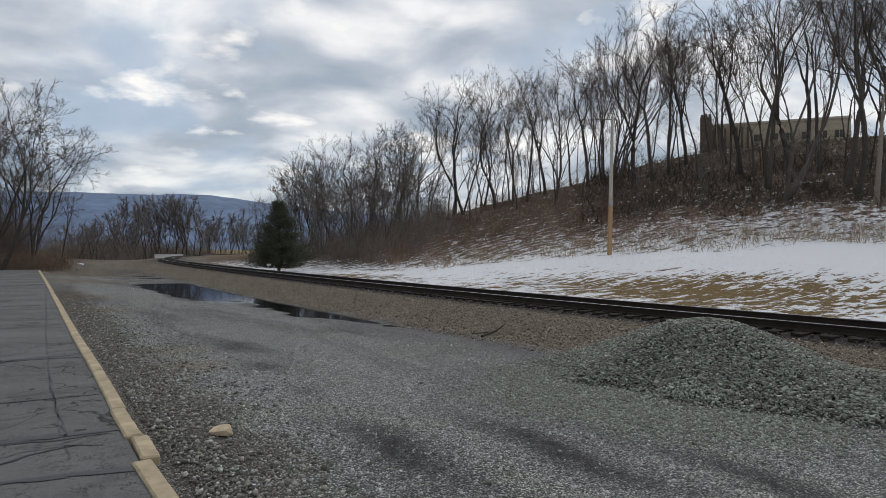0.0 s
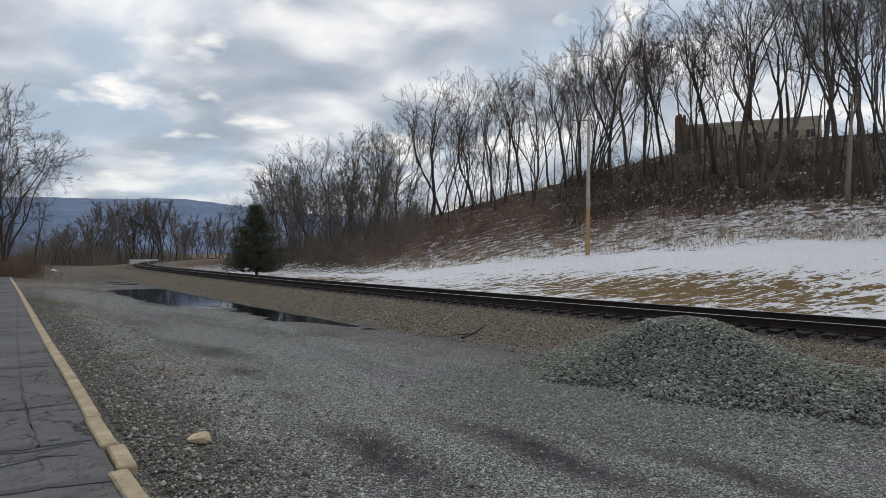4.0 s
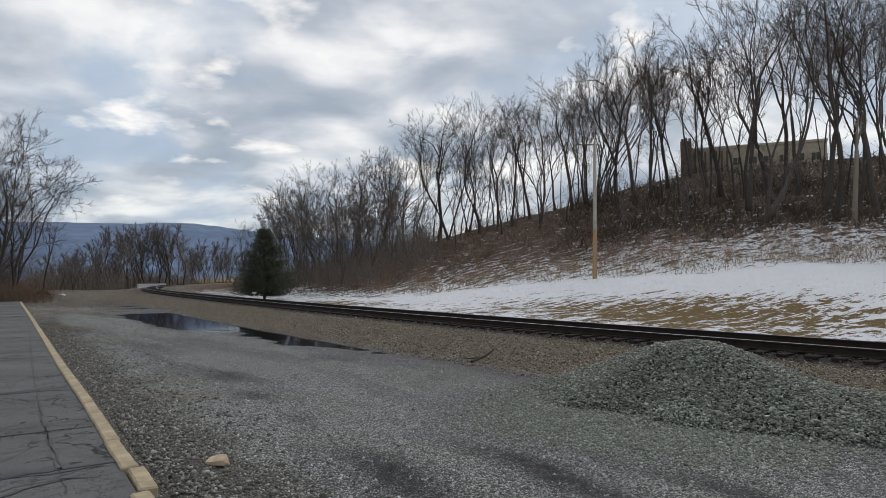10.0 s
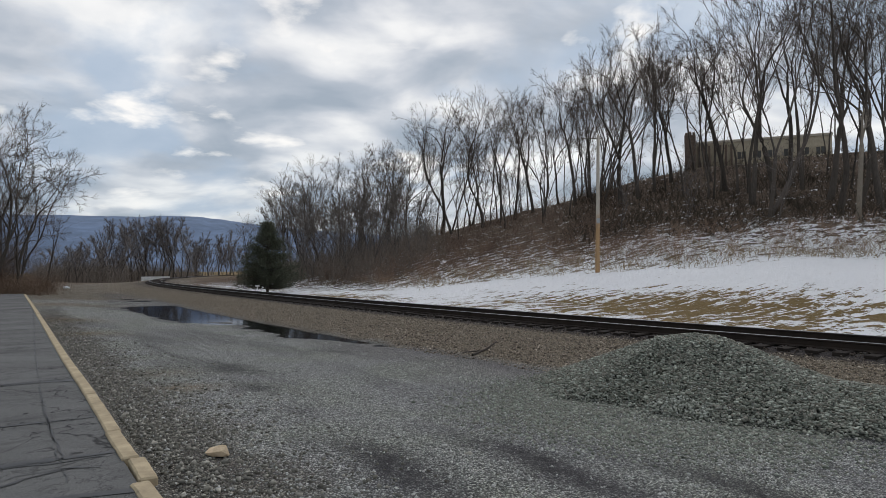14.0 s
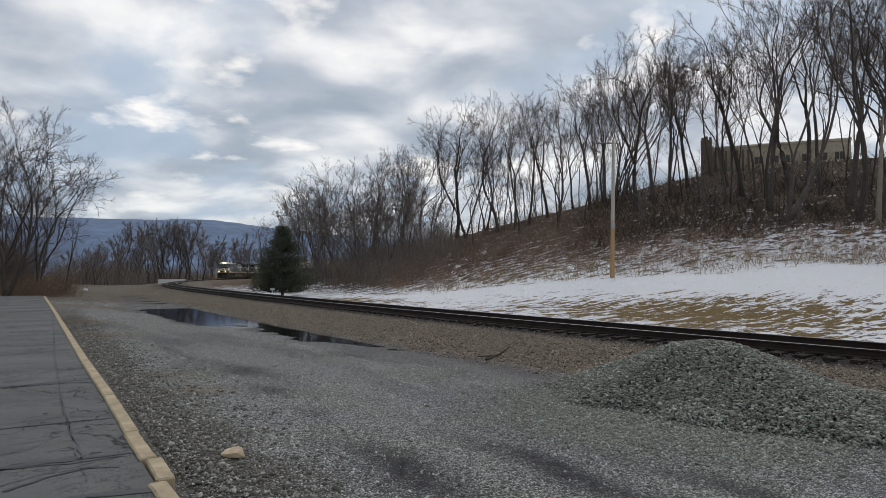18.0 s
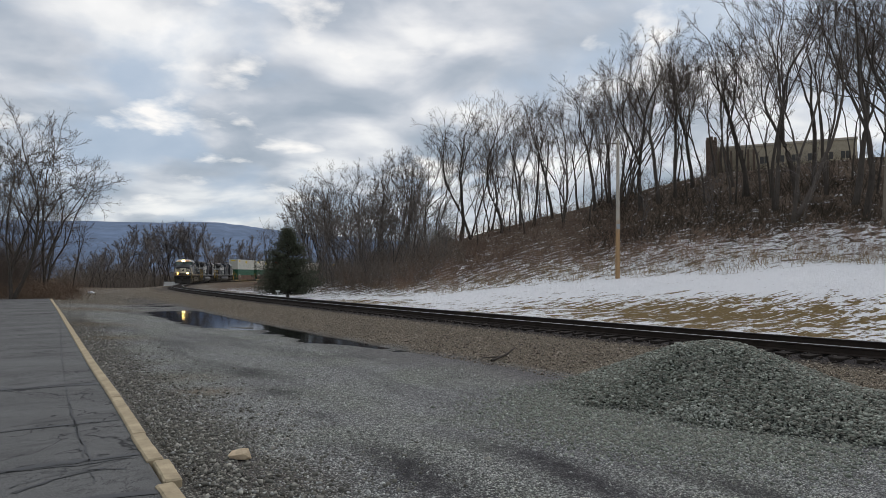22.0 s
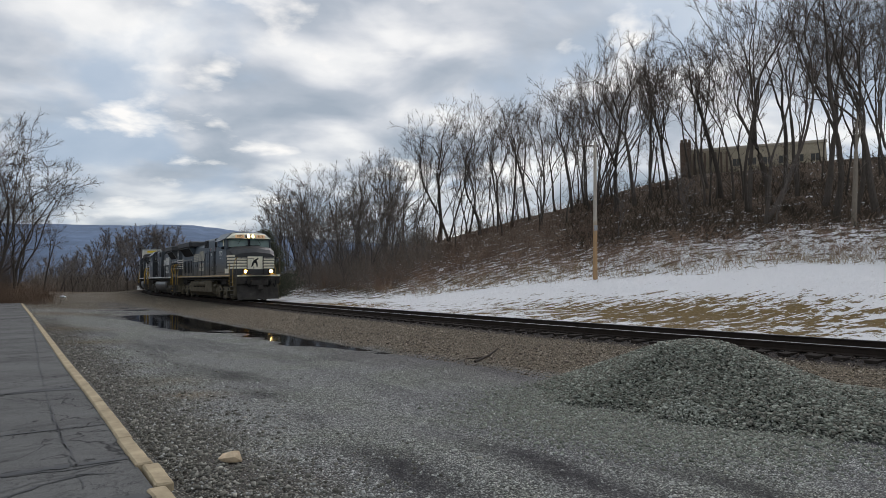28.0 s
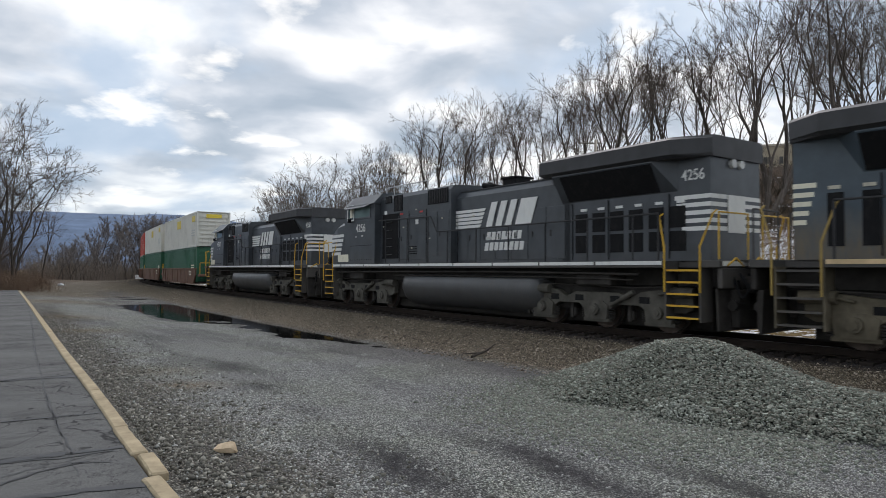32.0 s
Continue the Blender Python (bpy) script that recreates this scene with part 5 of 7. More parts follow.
def build_brush():
    brush("dry_weeds", "dry straw-coloured weeds at the edge of the snow", 51, 1500, 5, (560, 1700), (44, 66), (0.3, 0.9), STRAW, 0.7, 0.015, 0.6, uphill(0.3, 9), 2)
    brush("brown_brush", "brown leafless brush along the foot of the slope", 52, 330, 14, (600, 1700), (46, 78), (0.7, 1.9), BRUSH, 0.8, 0.013, 0.25, uphill(2.0, 16), 5)
    brush("dark_thicket", "dark leafless thicket on the upper slope", 53, 1000, 6, (1040, 1720), (56, 90), (0.4, 1.4), DARK_BRUSH, 0.8, 0.036, 0.9, uphill(14, 46), 2)
    brush("slope_brush", "dark reddish brown brush over the low slope", 59, 360, 12, (600, 1130), (54, 96), (0.7, 1.9), SLOPE_BRUSH, 0.9, 0.016, 0.30, uphill(7, 50), 5)
    brush("grey_thicket", "dense grey thicket at the low end of the slope", 54, 760, 6, (455, 800), (58, 100), (1.2, 3.8), THICKET, 0.45, 0.016, 0.9, uphill(3, 50), 5)
    brush("red_brush", "reddish dry brush at the end of the lot", 55, 420, 10, (10, 190), (47, 62), (0.5, 1.9), BRUSH_RED, 0.8, 0.008, 0.8, lambda x, y, s, d: d > 12.2, 6)
    brush("left_thicket", "tangled brown thicket at the yard's edge", 56, 800, 8, (-120, 150), (44, 80), (2.2, 6.5), THICKET_DARK, 0.5, 0.014, 1.0, lambda x, y, s, d: (d > 15.5) & (s < -44), 5)
    brush("curve_brush", "low brown brush inside the railway curve", 57, 120, 10, (400, 500), (72, 105), (0.3, 0.9), BRUSH_RED, 0.6, 0.014, 0.8, lambda x, y, s, d: (d < -9) & (d > -16), 5)
    brush("valley_thicket", "grey-brown thicket along the valley floor", 58, 1000, 6, (100, 460), (120, 230), (2.5, 6.5), THICKET, 0.30, 0.05, 1.3, lambda x, y, s, d: (np.abs(d) > 8) & ((d > 8) | (y > 215)) & ((y > 170) | (np.abs(x / y + 0.430) > 0.037)), 4)


build_brush()


def build_evergreen():
    x, y = -14.9, 56.3
    rng = np.random.default_rng(64)
    tree = empty("evergreen_tree", pose(x, y, gz(x, y)), label="dense dark green conical evergreen at the foot of the slope", category="tree")
    H, R = 5.8, 3.0
    lines = [(np.array([(0, 0, -0.3), (0.03, 0, 2.5), (0, 0.04, H * 0.97)]), np.array([0.14, 0.09, 0.015]), 8)]
    v, f = tube_mesh(lines)
    tri_mesh("trunk", v, f, BARK, tree, True)
    lines, N, W, P = [], [], [], []
    for i in range(560):
        t = (i + rng.random()) / 560
        z = 0.25 + (H - 0.35) * t ** 1.15
        prof = min(1.0, (1.02 - t) ** 0.78 * 1.08) * (0.8 + 0.2 * math.sin(min(1, t * 5) * 1.57))
        L = R * prof * rng.uniform(0.5, 1.12) * (1 + 0.14 * math.sin(i * 0.11) + 0.10 * math.sin(i * 0.037)) + 0.12
        a = rng.uniform(0, 6.283)
        d = np.array([math.cos(a), math.sin(a), rng.uniform(-0.05, 0.30)])
        p0 = np.array([0, 0, z])
        p1, p2 = p0 + d * L * 0.6, p0 + d * L + np.array([0, 0, 0.10 * L])
        lines.append((np.array([p0, p1, p2]), np.array([0.022, 0.014, 0.004]), 3))
        k = int(14 + 28 * prof)
        e = rng.uniform(0.30, 1.0, k)[:, None]
        P.append(p0 + (p2 - p0) * e + rng.normal(0, 0.09, (k, 3)))
        w = rng.normal(0, 0.6, (k, 3)) + d * 0.9
        N.append(w / np.linalg.norm(w, axis=1)[:, None])
    v, f = tube_mesh(lines)
    tri_mesh("branch", v, f, BARK, tree)
    P, N = np.concatenate(P), np.concatenate(N)
    n = len(P)
    L = rng.uniform(0.12, 0.30, n)[:, None]
    side = np.cross(N, rng.normal(0, 1, (n, 3)))
    side /= np.linalg.norm(side, axis=1)[:, None]
    other = np.cross(N, side)
    w = L * 0.11
    v = np.stack([P, P + N * L * 0.45 + side * w, P + N * L * 0.45 - side * w * 0.5 + other * w * 0.87, P + N * L * 0.45 - side * w * 0.5 - other * w * 0.87, P + N * L], 1).reshape(-1, 3)
    t = np.array([(0, 1, 2), (0, 2, 3), (0, 3, 1), (4, 2, 1), (4, 3, 2), (4, 1, 3)])
    f = (t[None] + (np.arange(n) * 5)[:, None, None]).reshape(-1, 3)
    tagged(tri_mesh("needle_sprays", v, f, NEEDLES, tree), "dark green needle sprays", kind="stuff")


build_evergreen()

# ---- train: three diesel units and well cars with stacked containers ----


def mat_dusty(name, color, rough, dust=(0.16, 0.135, 0.105), low=1.0, high=2.9, amount=0.8, gloss_vary=0.15):
    """Paint that road dust has settled on, thickest low on the body."""
    k = Mat(name, color, rough)
    sp = k.n.new("ShaderNodeSeparateXYZ")
    k.l.new(k.c, sp.inputs[0])
    mask = k.ramp(k.math("ADD", k.math("DIVIDE", sp.outputs[2], 5.0), k.math("MULTIPLY", k.math("SUBTRACT", k.noise(1.3, 5, 0.65, stretch=(0.6, 0.6, 1)), 0.5), 0.25)), (low / 5, amount), (high / 5, 0.02))
    fine = k.ramp(k.noise(9, 6, 0.7, stretch=(1.4, 1.4, 0.25)), (0.35, 0.35), (0.75, 1.0))
    c = k.ramp(k.noise(2.2, 4), (0.3, tuple(v * 0.8 for v in color)), (0.7, tuple(v * 1.2 for v in color)))
    m = k.math("MULTIPLY", mask, fine)
    k.color(k.mix(m, c, dust))
    k.rough(k.math("ADD", k.math("MULTIPLY", m, 0.4), k.math("ADD", rough - gloss_vary / 2, k.math("MULTIPLY", k.noise(3, 4), gloss_vary))))
    k.b.inputs["Specular IOR Level"].default_value = 0.42
    return k.bump(k.noise(1.6, 3), 0.06, 0.02).m


BODY = mat_dusty("black_unit_paint", (0.058, 0.079, 0.097), 0.36, dust=(0.170, 0.128, 0.075), amount=0.95, low=1.9, high=2.9)
NOSE_BLACK = mat_dusty("matt_black_nose_paint", (0.026, 0.028, 0.030), 0.5, amount=0.3, high=2.4)
STRIPE_TAN = mat_plain("dirty_cream_stripe_paint", (0.54, 0.40, 0.23), 0.7, vary=0.25, scale=1.5, grime=(0.20, 0.12, 0.06), dirt=0.6)
BODY_CLEAN = mat_dusty("glossy_black_unit_paint", (0.049, 0.056, 0.064), 0.32, amount=0.35, high=2.4)
DECK = mat_dusty("black_deck_steel", (0.042, 0.043, 0.046), 0.6, amount=0.6)
GEAR = mat_plain("dusty_running_gear", (0.130, 0.112, 0.080), 0.85, 0.1, vary=0.35, scale=2.5, grime=(0.06, 0.053, 0.045), dirt=0.6, bump=0.4, spec=0.15)
GEAR_MID = mat_plain("grey_running_gear", (0.098, 0.092, 0.078), 0.85, 0.1, vary=0.35, scale=2.5, grime=(0.045, 0.04, 0.036), dirt=0.6, bump=0.4, spec=0.2)
# dark steel, its colour lowered further for the shadows under the deck
GEAR_DARK = mat_plain("dark_running_gear", (0.046, 0.042, 0.038), 0.75, 0.15, vary=0.35, scale=2.5, dirt=0.4, bump=0.4, spec=0.15)
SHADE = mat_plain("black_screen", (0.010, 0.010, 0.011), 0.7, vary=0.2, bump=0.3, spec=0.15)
CREAM = mat_plain("dusty_white_paint", (0.76, 0.72, 0.57), 0.55, vary=0.08, scale=2, grime=(0.30, 0.26, 0.19), dirt=0.35)
PURE = mat_plain("clean_white_paint", (0.72, 0.72, 0.69), 0.5, vary=0.05, scale=2, dirt=0.15)
GREY_LOGO = mat_plain("faded_white_paint", (0.50, 0.47, 0.38), 0.6, vary=0.12, scale=2.5, grime=(0.10, 0.09, 0.075), dirt=0.6)
YELLOW = mat_plain("safety_yellow_paint", (0.60, 0.36, 0.03), 0.5, vary=0.12, dirt=0.25)
YELLOW_DULL = mat_plain("dirty_yellow_paint", (0.38, 0.26, 0.07), 0.6, vary=0.2, dirt=0.5)
WHEEL = mat_plain("worn_wheel_steel", (0.11, 0.085, 0.07), 0.6, 0.6, vary=0.3, scale=3)
TREAD = mat_plain("bright_wheel_tread", (0.38, 0.37, 0.36), 0.35, 0.9, vary=0.15)
RED_TAG = mat_plain("red_notice", (0.5, 0.05, 0.05), 0.5)
k_ = Mat("cab_glass", (0.03, 0.05, 0.05), 0.06)
# uneven pale teal puts the bright reflection into the pane's colour
k_.color(k_.ramp(k_.noise(0.8, 2), (0.35, (0.07, 0.10, 0.10)), (0.7, (0.17, 0.26, 0.24))))
CAB_GLASS = k_.m
HEADLAMP = mat_glow("headlight_lens", (1.0, 0.66, 0.24), 150.0)
DITCH = mat_glow("ditch_light_lens", (1.0, 0.58, 0.18), 90.0)
AMBER = mat_glow("amber_light_lens", (1.0, 0.40, 0.06), 40.0)
BOARD = mat_glow("lit_number_board", (0.80, 0.50, 0.26), 0.22)
MARKER = mat_plain("unlit_lens_glass", (0.55, 0.55, 0.52), 0.15)
RUST_WELL = mat_plain("rusty_brown_well_paint", (0.17, 0.095, 0.065), 0.75, vary=0.25, scale=1.4, grime=(0.07, 0.05, 0.04), dirt=0.6)


def mat_container(name, color):
    k = Mat(name, color, 0.5)
    c = k.ramp(k.noise(0.9, 4), (0.3, tuple(v * 0.88 for v in color)), (0.7, color))
    c = k.mix(k.ramp(k.noise(4, 6, 0.7, stretch=(1.5, 1.5, 0.2)), (0.55, 0.0), (0.8, 0.4)), c, (0.20, 0.17, 0.13))
    return k.color(c).m


BOX_WHITE = mat_container("white_container_paint", (0.72, 0.71, 0.64))
BOX_GREEN = mat_container("green_container_paint", (0.030, 0.13, 0.075))
BOX_RED = mat_container("red_container_paint", (0.48, 0.075, 0.05))
BOX_GREY = mat_container("grey_container_paint", (0.52, 0.54, 0.52))
BOX_YELLOW = mat_container("yellow_mark_paint", (0.78, 0.60, 0.06))


def loft(bm, sections):
    """Skins closed outlines of equal count, one after another, and caps the ends."""
    rings = [[bm.verts.new(p) for p in sec] for sec in sections]
    n = len(rings[0])
    fs = []
    for a, b in zip(rings, rings[1:]):
        for i in range(n):
            fs.append(bm.faces.new((a[i], a[(i + 1) % n], b[(i + 1) % n], b[i])))
    fs += [bm.faces.new(rings[0][::-1]), bm.faces.new(rings[-1])]
    bmesh.ops.recalc_face_normals(bm, faces=fs)
    return bm


def hull_section(x, half):
    """A symmetric outline across the unit at x from (y, z) pairs of its left half, bottom first."""
    return [(x, y, z) for y, z in half] + [(x, -y, z) for y, z in half[::-1]]


def band(bm, path, z0, z1, thick=0.012):
    """A painted strip laid on a surface: an open plan path given thickness outwards (to its right)."""
    pts = [Vector((x, y, 0)) for x, y in path]
    outs = []
    for i, p in enumerate(pts):
        a = pts[max(i - 1, 0)]
        b = pts[min(i + 1, len(pts) - 1)]
        d = (b - a).normalized()
        outs.append(p + Vector((d.y, -d.x, 0)) * thick)
    loop = [(p.x, p.y) for p in pts] + [(p.x, p.y) for p in outs[::-1]]
    n = len(pts)
    lo = [bm.verts.new((x, y, z0)) for x, y in loop]
    hi = [bm.verts.new((x, y, z1)) for x, y in loop]
    fs = []
    m = len(loop)
    for i in range(m):
        fs.append(bm.faces.new((lo[i], lo[(i + 1) % m], hi[(i + 1) % m], hi[i])))
    for i in range(n - 1):
        fs.append(bm.faces.new((lo[i], lo[m - 1 - i], lo[m - 2 - i], lo[i + 1])))
        fs.append(bm.faces.new((hi[i], hi[i + 1], hi[m - 2 - i], hi[m - 1 - i])))
    bmesh.ops.recalc_face_normals(bm, faces=fs)
    return bm


def lettering(name, text, size, mat, parent, m, squeeze=1.0):
    """Raised lettering in the built-in font, as a mesh."""
    cu = bpy.data.curves.new(name, "FONT")
    cu.body, cu.size, cu.align_x, cu.align_y, cu.extrude, cu.offset = text, size, "CENTER", "CENTER", 0.004, size * 0.008
    tmp = new(name, cu)
    dg = bpy.context.evaluated_depsgraph_get()
    dg.update()
    me = bpy.data.meshes.new_from_object(tmp.evaluated_get(dg))
    bpy.data.objects.remove(tmp)
    me.materials.clear()
    me.materials.append(mat)
    ob = new(name, me)
    ob.parent = parent
    ob.matrix_basis = m @ Matrix.Diagonal((squeeze, 1, 1, 1))
    return ob


def side_face(x, z, side, y):
    """The pose of flat lettering on a unit's side wall: side 1 is +y."""
    return Matrix.Translation((x, side * y, z)) @ (Euler((radians(90), 0, radians(180) if side > 0 else 0)).to_matrix().to_4x4())


def build_wheelset(unit, x):
    ob = new("wheelset", WHEELSET_MESH)
    ob.parent = unit
    ob.matrix_basis = pose(x, 0, 0.533)
    return ob


def wheelset_mesh(radius):
    bm = B()
    for e in (-1, 1):
        cyl(bm, (0, e * 0.70, 0), (0, e * 0.83, 0), radius, n=28)
        cyl(bm, (0, e * 0.675, 0), (0, e * 0.70, 0), radius + 0.027, n=28)
        cyl(bm, (0, e * 0.83, 0), (0, e * 0.90, 0), 0.16, n=12)
        for k in range(3):
            a = k * 2.094
            box(bm, math.cos(a) * 0.3 - 0.05, math.cos(a) * 0.3 + 0.05, e * 0.835 - 0.01, e * 0.835 + 0.01, math.sin(a) * 0.3 - 0.05, math.sin(a) * 0.3 + 0.05)
    cyl(bm, (0, -0.9, 0), (0, 0.9, 0), 0.09, n=10)
    me = bpy.data.meshes.new("wheelset")
    bm.to_mesh(me)
    bm.free()
    me.materials.append(WHEEL)
    me.materials.append(TREAD)
    for p in me.polygons:
        c = p.center
        r = math.hypot(c.x, c.z)
        if radius - 0.03 < r < radius + 0.01 and abs(p.normal.y) < 0.2:
            p.material_index = 1
    return me


WHEELSET_MESH = wheelset_mesh(0.533)
WAGON_WHEEL_MESH = wheelset_mesh(0.42)


def build_bogie(unit, x, gear):
    """A three-axle truck: cast side frames with pedestals, springs, journal boxes and brake gear."""
    bogie = empty("bogie", pose(x, 0, 0))
    bogie.parent = unit
    for e in (-1, 1):
        y0, y1 = e * 1.02, e * 1.20
        bm = B()
        prism(bm, [(-2.92, 0.62), (-2.92, 0.95), (-2.35, 1.08), (-1.45, 0.98), (-1.1, 0.80), (-0.75, 0.94), (0.75, 0.94), (1.1, 0.80), (1.45, 0.98), (2.35, 1.08), (2.92, 0.95), (2.92, 0.62), (2.72, 0.50), (1.62, 0.52), (1.4, 0.64), (0.62, 0.64), (0.45, 0.50), (-0.45, 0.50), (-0.62, 0.64), (-1.4, 0.64), (-1.62, 0.52), (-2.72, 0.52)], y0, y1, "y")
        part("side_frame", bm, gear, bogie)
        for ax in (-2.0, 0.0, 2.0):
            bm = B()
            prism(bm, [(ax - 0.36, 0.24), (ax - 0.42, 0.60), (ax - 0.24, 0.72), (ax + 0.24, 0.72), (ax + 0.42, 0.60), (ax + 0.36, 0.24)], e * 1.06, e * 1.25, "y")
            box(bm, ax - 0.44, ax + 0.44, e * 1.05, e * 1.22, 0.17, 0.26, 0.01)
            part("pedestal", bm, gear, bogie)
            bm = B()
            cyl(bm, (ax, e * 1.22, 0.50), (ax, e * 1.33, 0.50), 0.15, n=14)
            cyl(bm, (ax, e * 1.33, 0.50), (ax, e * 1.36, 0.50), 0.09, n=10)
            part("journal_box", bm, gear, bogie)
            for sx in (-0.47, 0.47):
                bm = B()
                for q in range(5):
                    cyl(bm, (ax + sx, e * 1.13, 0.27 + q * 0.055), (ax + sx, e * 1.13, 0.30 + q * 0.055), 0.085, n=8)
                part("coil_spring", bm, GEAR_DARK, bogie)
        # flat black plates painting the shade of casting pockets, brake hangers and a diagonal damper
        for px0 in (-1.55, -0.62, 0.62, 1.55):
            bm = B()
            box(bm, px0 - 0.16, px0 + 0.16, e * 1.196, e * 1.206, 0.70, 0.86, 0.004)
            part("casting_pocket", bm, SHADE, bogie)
        for ax in (-1.0, 1.0, 2.78):
            bm = B()
            box(bm, ax - 0.05, ax + 0.05, e * 0.95, e * 1.10, 0.22, 0.74, 0.012)
            box(bm, ax - 0.11, ax + 0.11, e * 0.92, e * 1.06, 0.26, 0.50, 0.02)
            part("brake_hanger", bm, GEAR_DARK, bogie)
        bm = B()
        cyl(bm, (-0.55, e * 1.27, 0.62), (-1.28, e * 1.27, 0.98), 0.05, n=10)
        cyl(bm, (-0.95, e * 1.27, 0.818), (-1.28, e * 1.27, 0.98), 0.068, n=10)
        part("damper", bm, gear, bogie)
        for bx in (-2.75, 1.95):
            bm = B()
            cyl(bm, (bx - 0.25, e * 1.24, 1.0), (bx + 0.45, e * 1.24, 1.0), 0.13, n=12)
            cyl(bm, (bx + 0.45, e * 1.24, 1.0), (bx + 0.75, e * 1.24, 0.93), 0.035, n=8)
            part("brake_cylinder", bm, gear, bogie)
        bm = B()
        rail_line(bm, [(-2.5, e * 1.2, 1.13), (-1.2, e * 1.26, 1.08), (0.2, e * 1.26, 1.12), (2.4, e * 1.2, 1.14)], 0.018)
        part("brake_pipe", bm, GEAR_DARK, bogie)
    bm = B()
    box(bm, -2.4, 2.4, -0.9, 0.9, 0.72, 1.1, 0.04)
    for ax in (-1.35, 0.65, 2.1):
        box(bm, ax - 0.4, ax + 0.4, -0.6, 0.6, 0.30, 0.72, 0.05)
    part("bolster", bm, GEAR_DARK, bogie)
    for ax in (-2.0, 0.0, 2.0):
        AXLES.append((build_wheelset(unit, x + ax), x + ax))


AXLES = []


def build_unit(number, lead):
    """A six-axle road diesel: +x is the cab end."""
    paint = BODY if lead else BODY_CLEAN
    white = CREAM if lead else PURE
    gear = GEAR if lead else GEAR_MID
    label = "dusty black six-axle diesel locomotive with white nose stripes and lit headlights" if lead else "glossy black six-axle diesel locomotive coupled long hood first"
    unit = empty("locomotive", label=label, category="locomotive", group="locomotives of the train")

    # frame, deck, sill: the lead unit stands a little further forward on its trucks
    fe, re, rs, r0 = (9.74, -11.2, -10.2, -10.5) if lead else (10.3, -10.55, -9.6, -10.0)
    nf, nm = (8.90, 8.60) if lead else (9.12, 8.80)
    step_x = 8.78 if lead else 8.95
    aux = -0.50 if lead else -0.15  # rear wall of the auxiliary cab
    tail = r0 + 9.85
    bm = B()
    box(bm, re + 0.25, fe - 0.25, -0.75, 0.75, 1.12, 1.60, 0.03)
    trucks = (-7.3, 6.05) if lead else (-6.75, 6.6)
    for x in trucks:
        box(bm, x - 0.6, x + 0.6, -1.35, 1.35, 1.12, 1.45, 0.03)
    part("underframe", bm, GEAR_DARK, unit)
    bm = B()
    box(bm, rs + 0.5, 8.45, -1.55, 1.55, 1.58, 1.74, 0.01)
    box(bm, 8.3, fe, -0.95, 0.95, 1.58, 1.74, 0.01)
    box(bm, re, rs + 0.5, -0.95, 0.95, 1.58, 1.74, 0.01)
    box(bm, 9.45, fe, -1.5, 1.5, 1.58, 1.74, 0.01)
    box(bm, re, rs - 0.5, -1.5, 1.5, 1.58, 1.74, 0.01)
    part("walkway", bm, DECK, unit)
    for e in (-1, 1):
        bm = B()
        x = rs + 0.5
        while x < 8.3:
            box(bm, x + 0.02, min(x + 2.05, 8.45), e * 1.552, e * 1.566, 1.645, 1.735)
            x += 2.1
        part("sill_stripe", bm, STRIPE_TAN if lead else white, unit, "white stripe along the frame edge")
        bm = B()
        rail_line(bm, [(-8.3, e * 1.42, 1.42), (-3.0, e * 1.45, 1.46), (3.0, e * 1.45, 1.44), (8.2, e * 1.42, 1.40)], 0.03)
        rail_line(bm, [(-8.1, e * 1.36, 1.28), (-5.0, e * 1.4, 1.32), (3.4, e * 1.4, 1.30)], 0.022)
        part("pipe_run", bm, GEAR_DARK, unit)

    # nose, cab and roof
    def nose_sec(x, hw, sh, top):
        return hull_section(x, [(hw, 1.74), (hw, sh), (hw * 0.80, sh + (top - sh) * 0.62), (0.18, top)])
    bm = B()
    loft(bm, [nose_sec(7.45, 1.51, 3.42, 3.72), nose_sec(8.2, 1.49, 3.33, 3.70), nose_sec(nm, 1.38, 3.12, 3.52), nose_sec(nf, 1.30, 2.98, 3.22)])
    part("nose", bm, NOSE_BLACK if lead else paint, unit)
    bm = B()
    side = [(1.52, 1.74), (1.52, 4.20), (1.16, 4.55), (0.9, 4.62)]
    loft(bm, [hull_section(4.75, side), hull_section(7.25, side), hull_section(7.42, [(1.52, 1.74), (1.52, 3.62), (1.50, 3.64), (1.48, 3.66)])])
    part("cab", bm, paint, unit)
    bm = B()
    loft(bm, [hull_section(4.70, [(1.60, 4.18), (1.20, 4.60), (0.9, 4.665), (0.3, 4.675)]), hull_section(7.10, [(1.60, 4.18), (1.20, 4.60), (0.9, 4.665), (0.3, 4.675)]), hull_section(7.40, [(1.57, 4.20), (1.18, 4.56), (0.9, 4.62), (0.3, 4.63)])])
    part("cab_roof", bm, paint, unit)
    bm = B()
    loft(bm, [hull_section(7.36, [(1.53, 4.19), (1.15, 4.54), (0.88, 4.60), (0.3, 4.61)]), hull_section(7.74, [(1.40, 4.20), (1.03, 4.44), (0.8, 4.47), (0.3, 4.48)])])
    part("brow", bm, white, unit, "white brow over the windshield")
    for e in (-1, 1):
        bm = B()
        pts = [(7.44, e * 0.08, 3.72), (7.44, e * 1.40, 3.60), (7.34, e * 1.38, 4.16), (7.34, e * 0.08, 4.20)]
        loft(bm, [[(x + 0.03, y, z) for x, y, z in pts], [(x + 0.05, y, z) for x, y, z in pts]])
        pane = part("windshield", bm, CAB_GLASS, unit, "windshield pane with a greenish reflection painted in")
        bm = B()
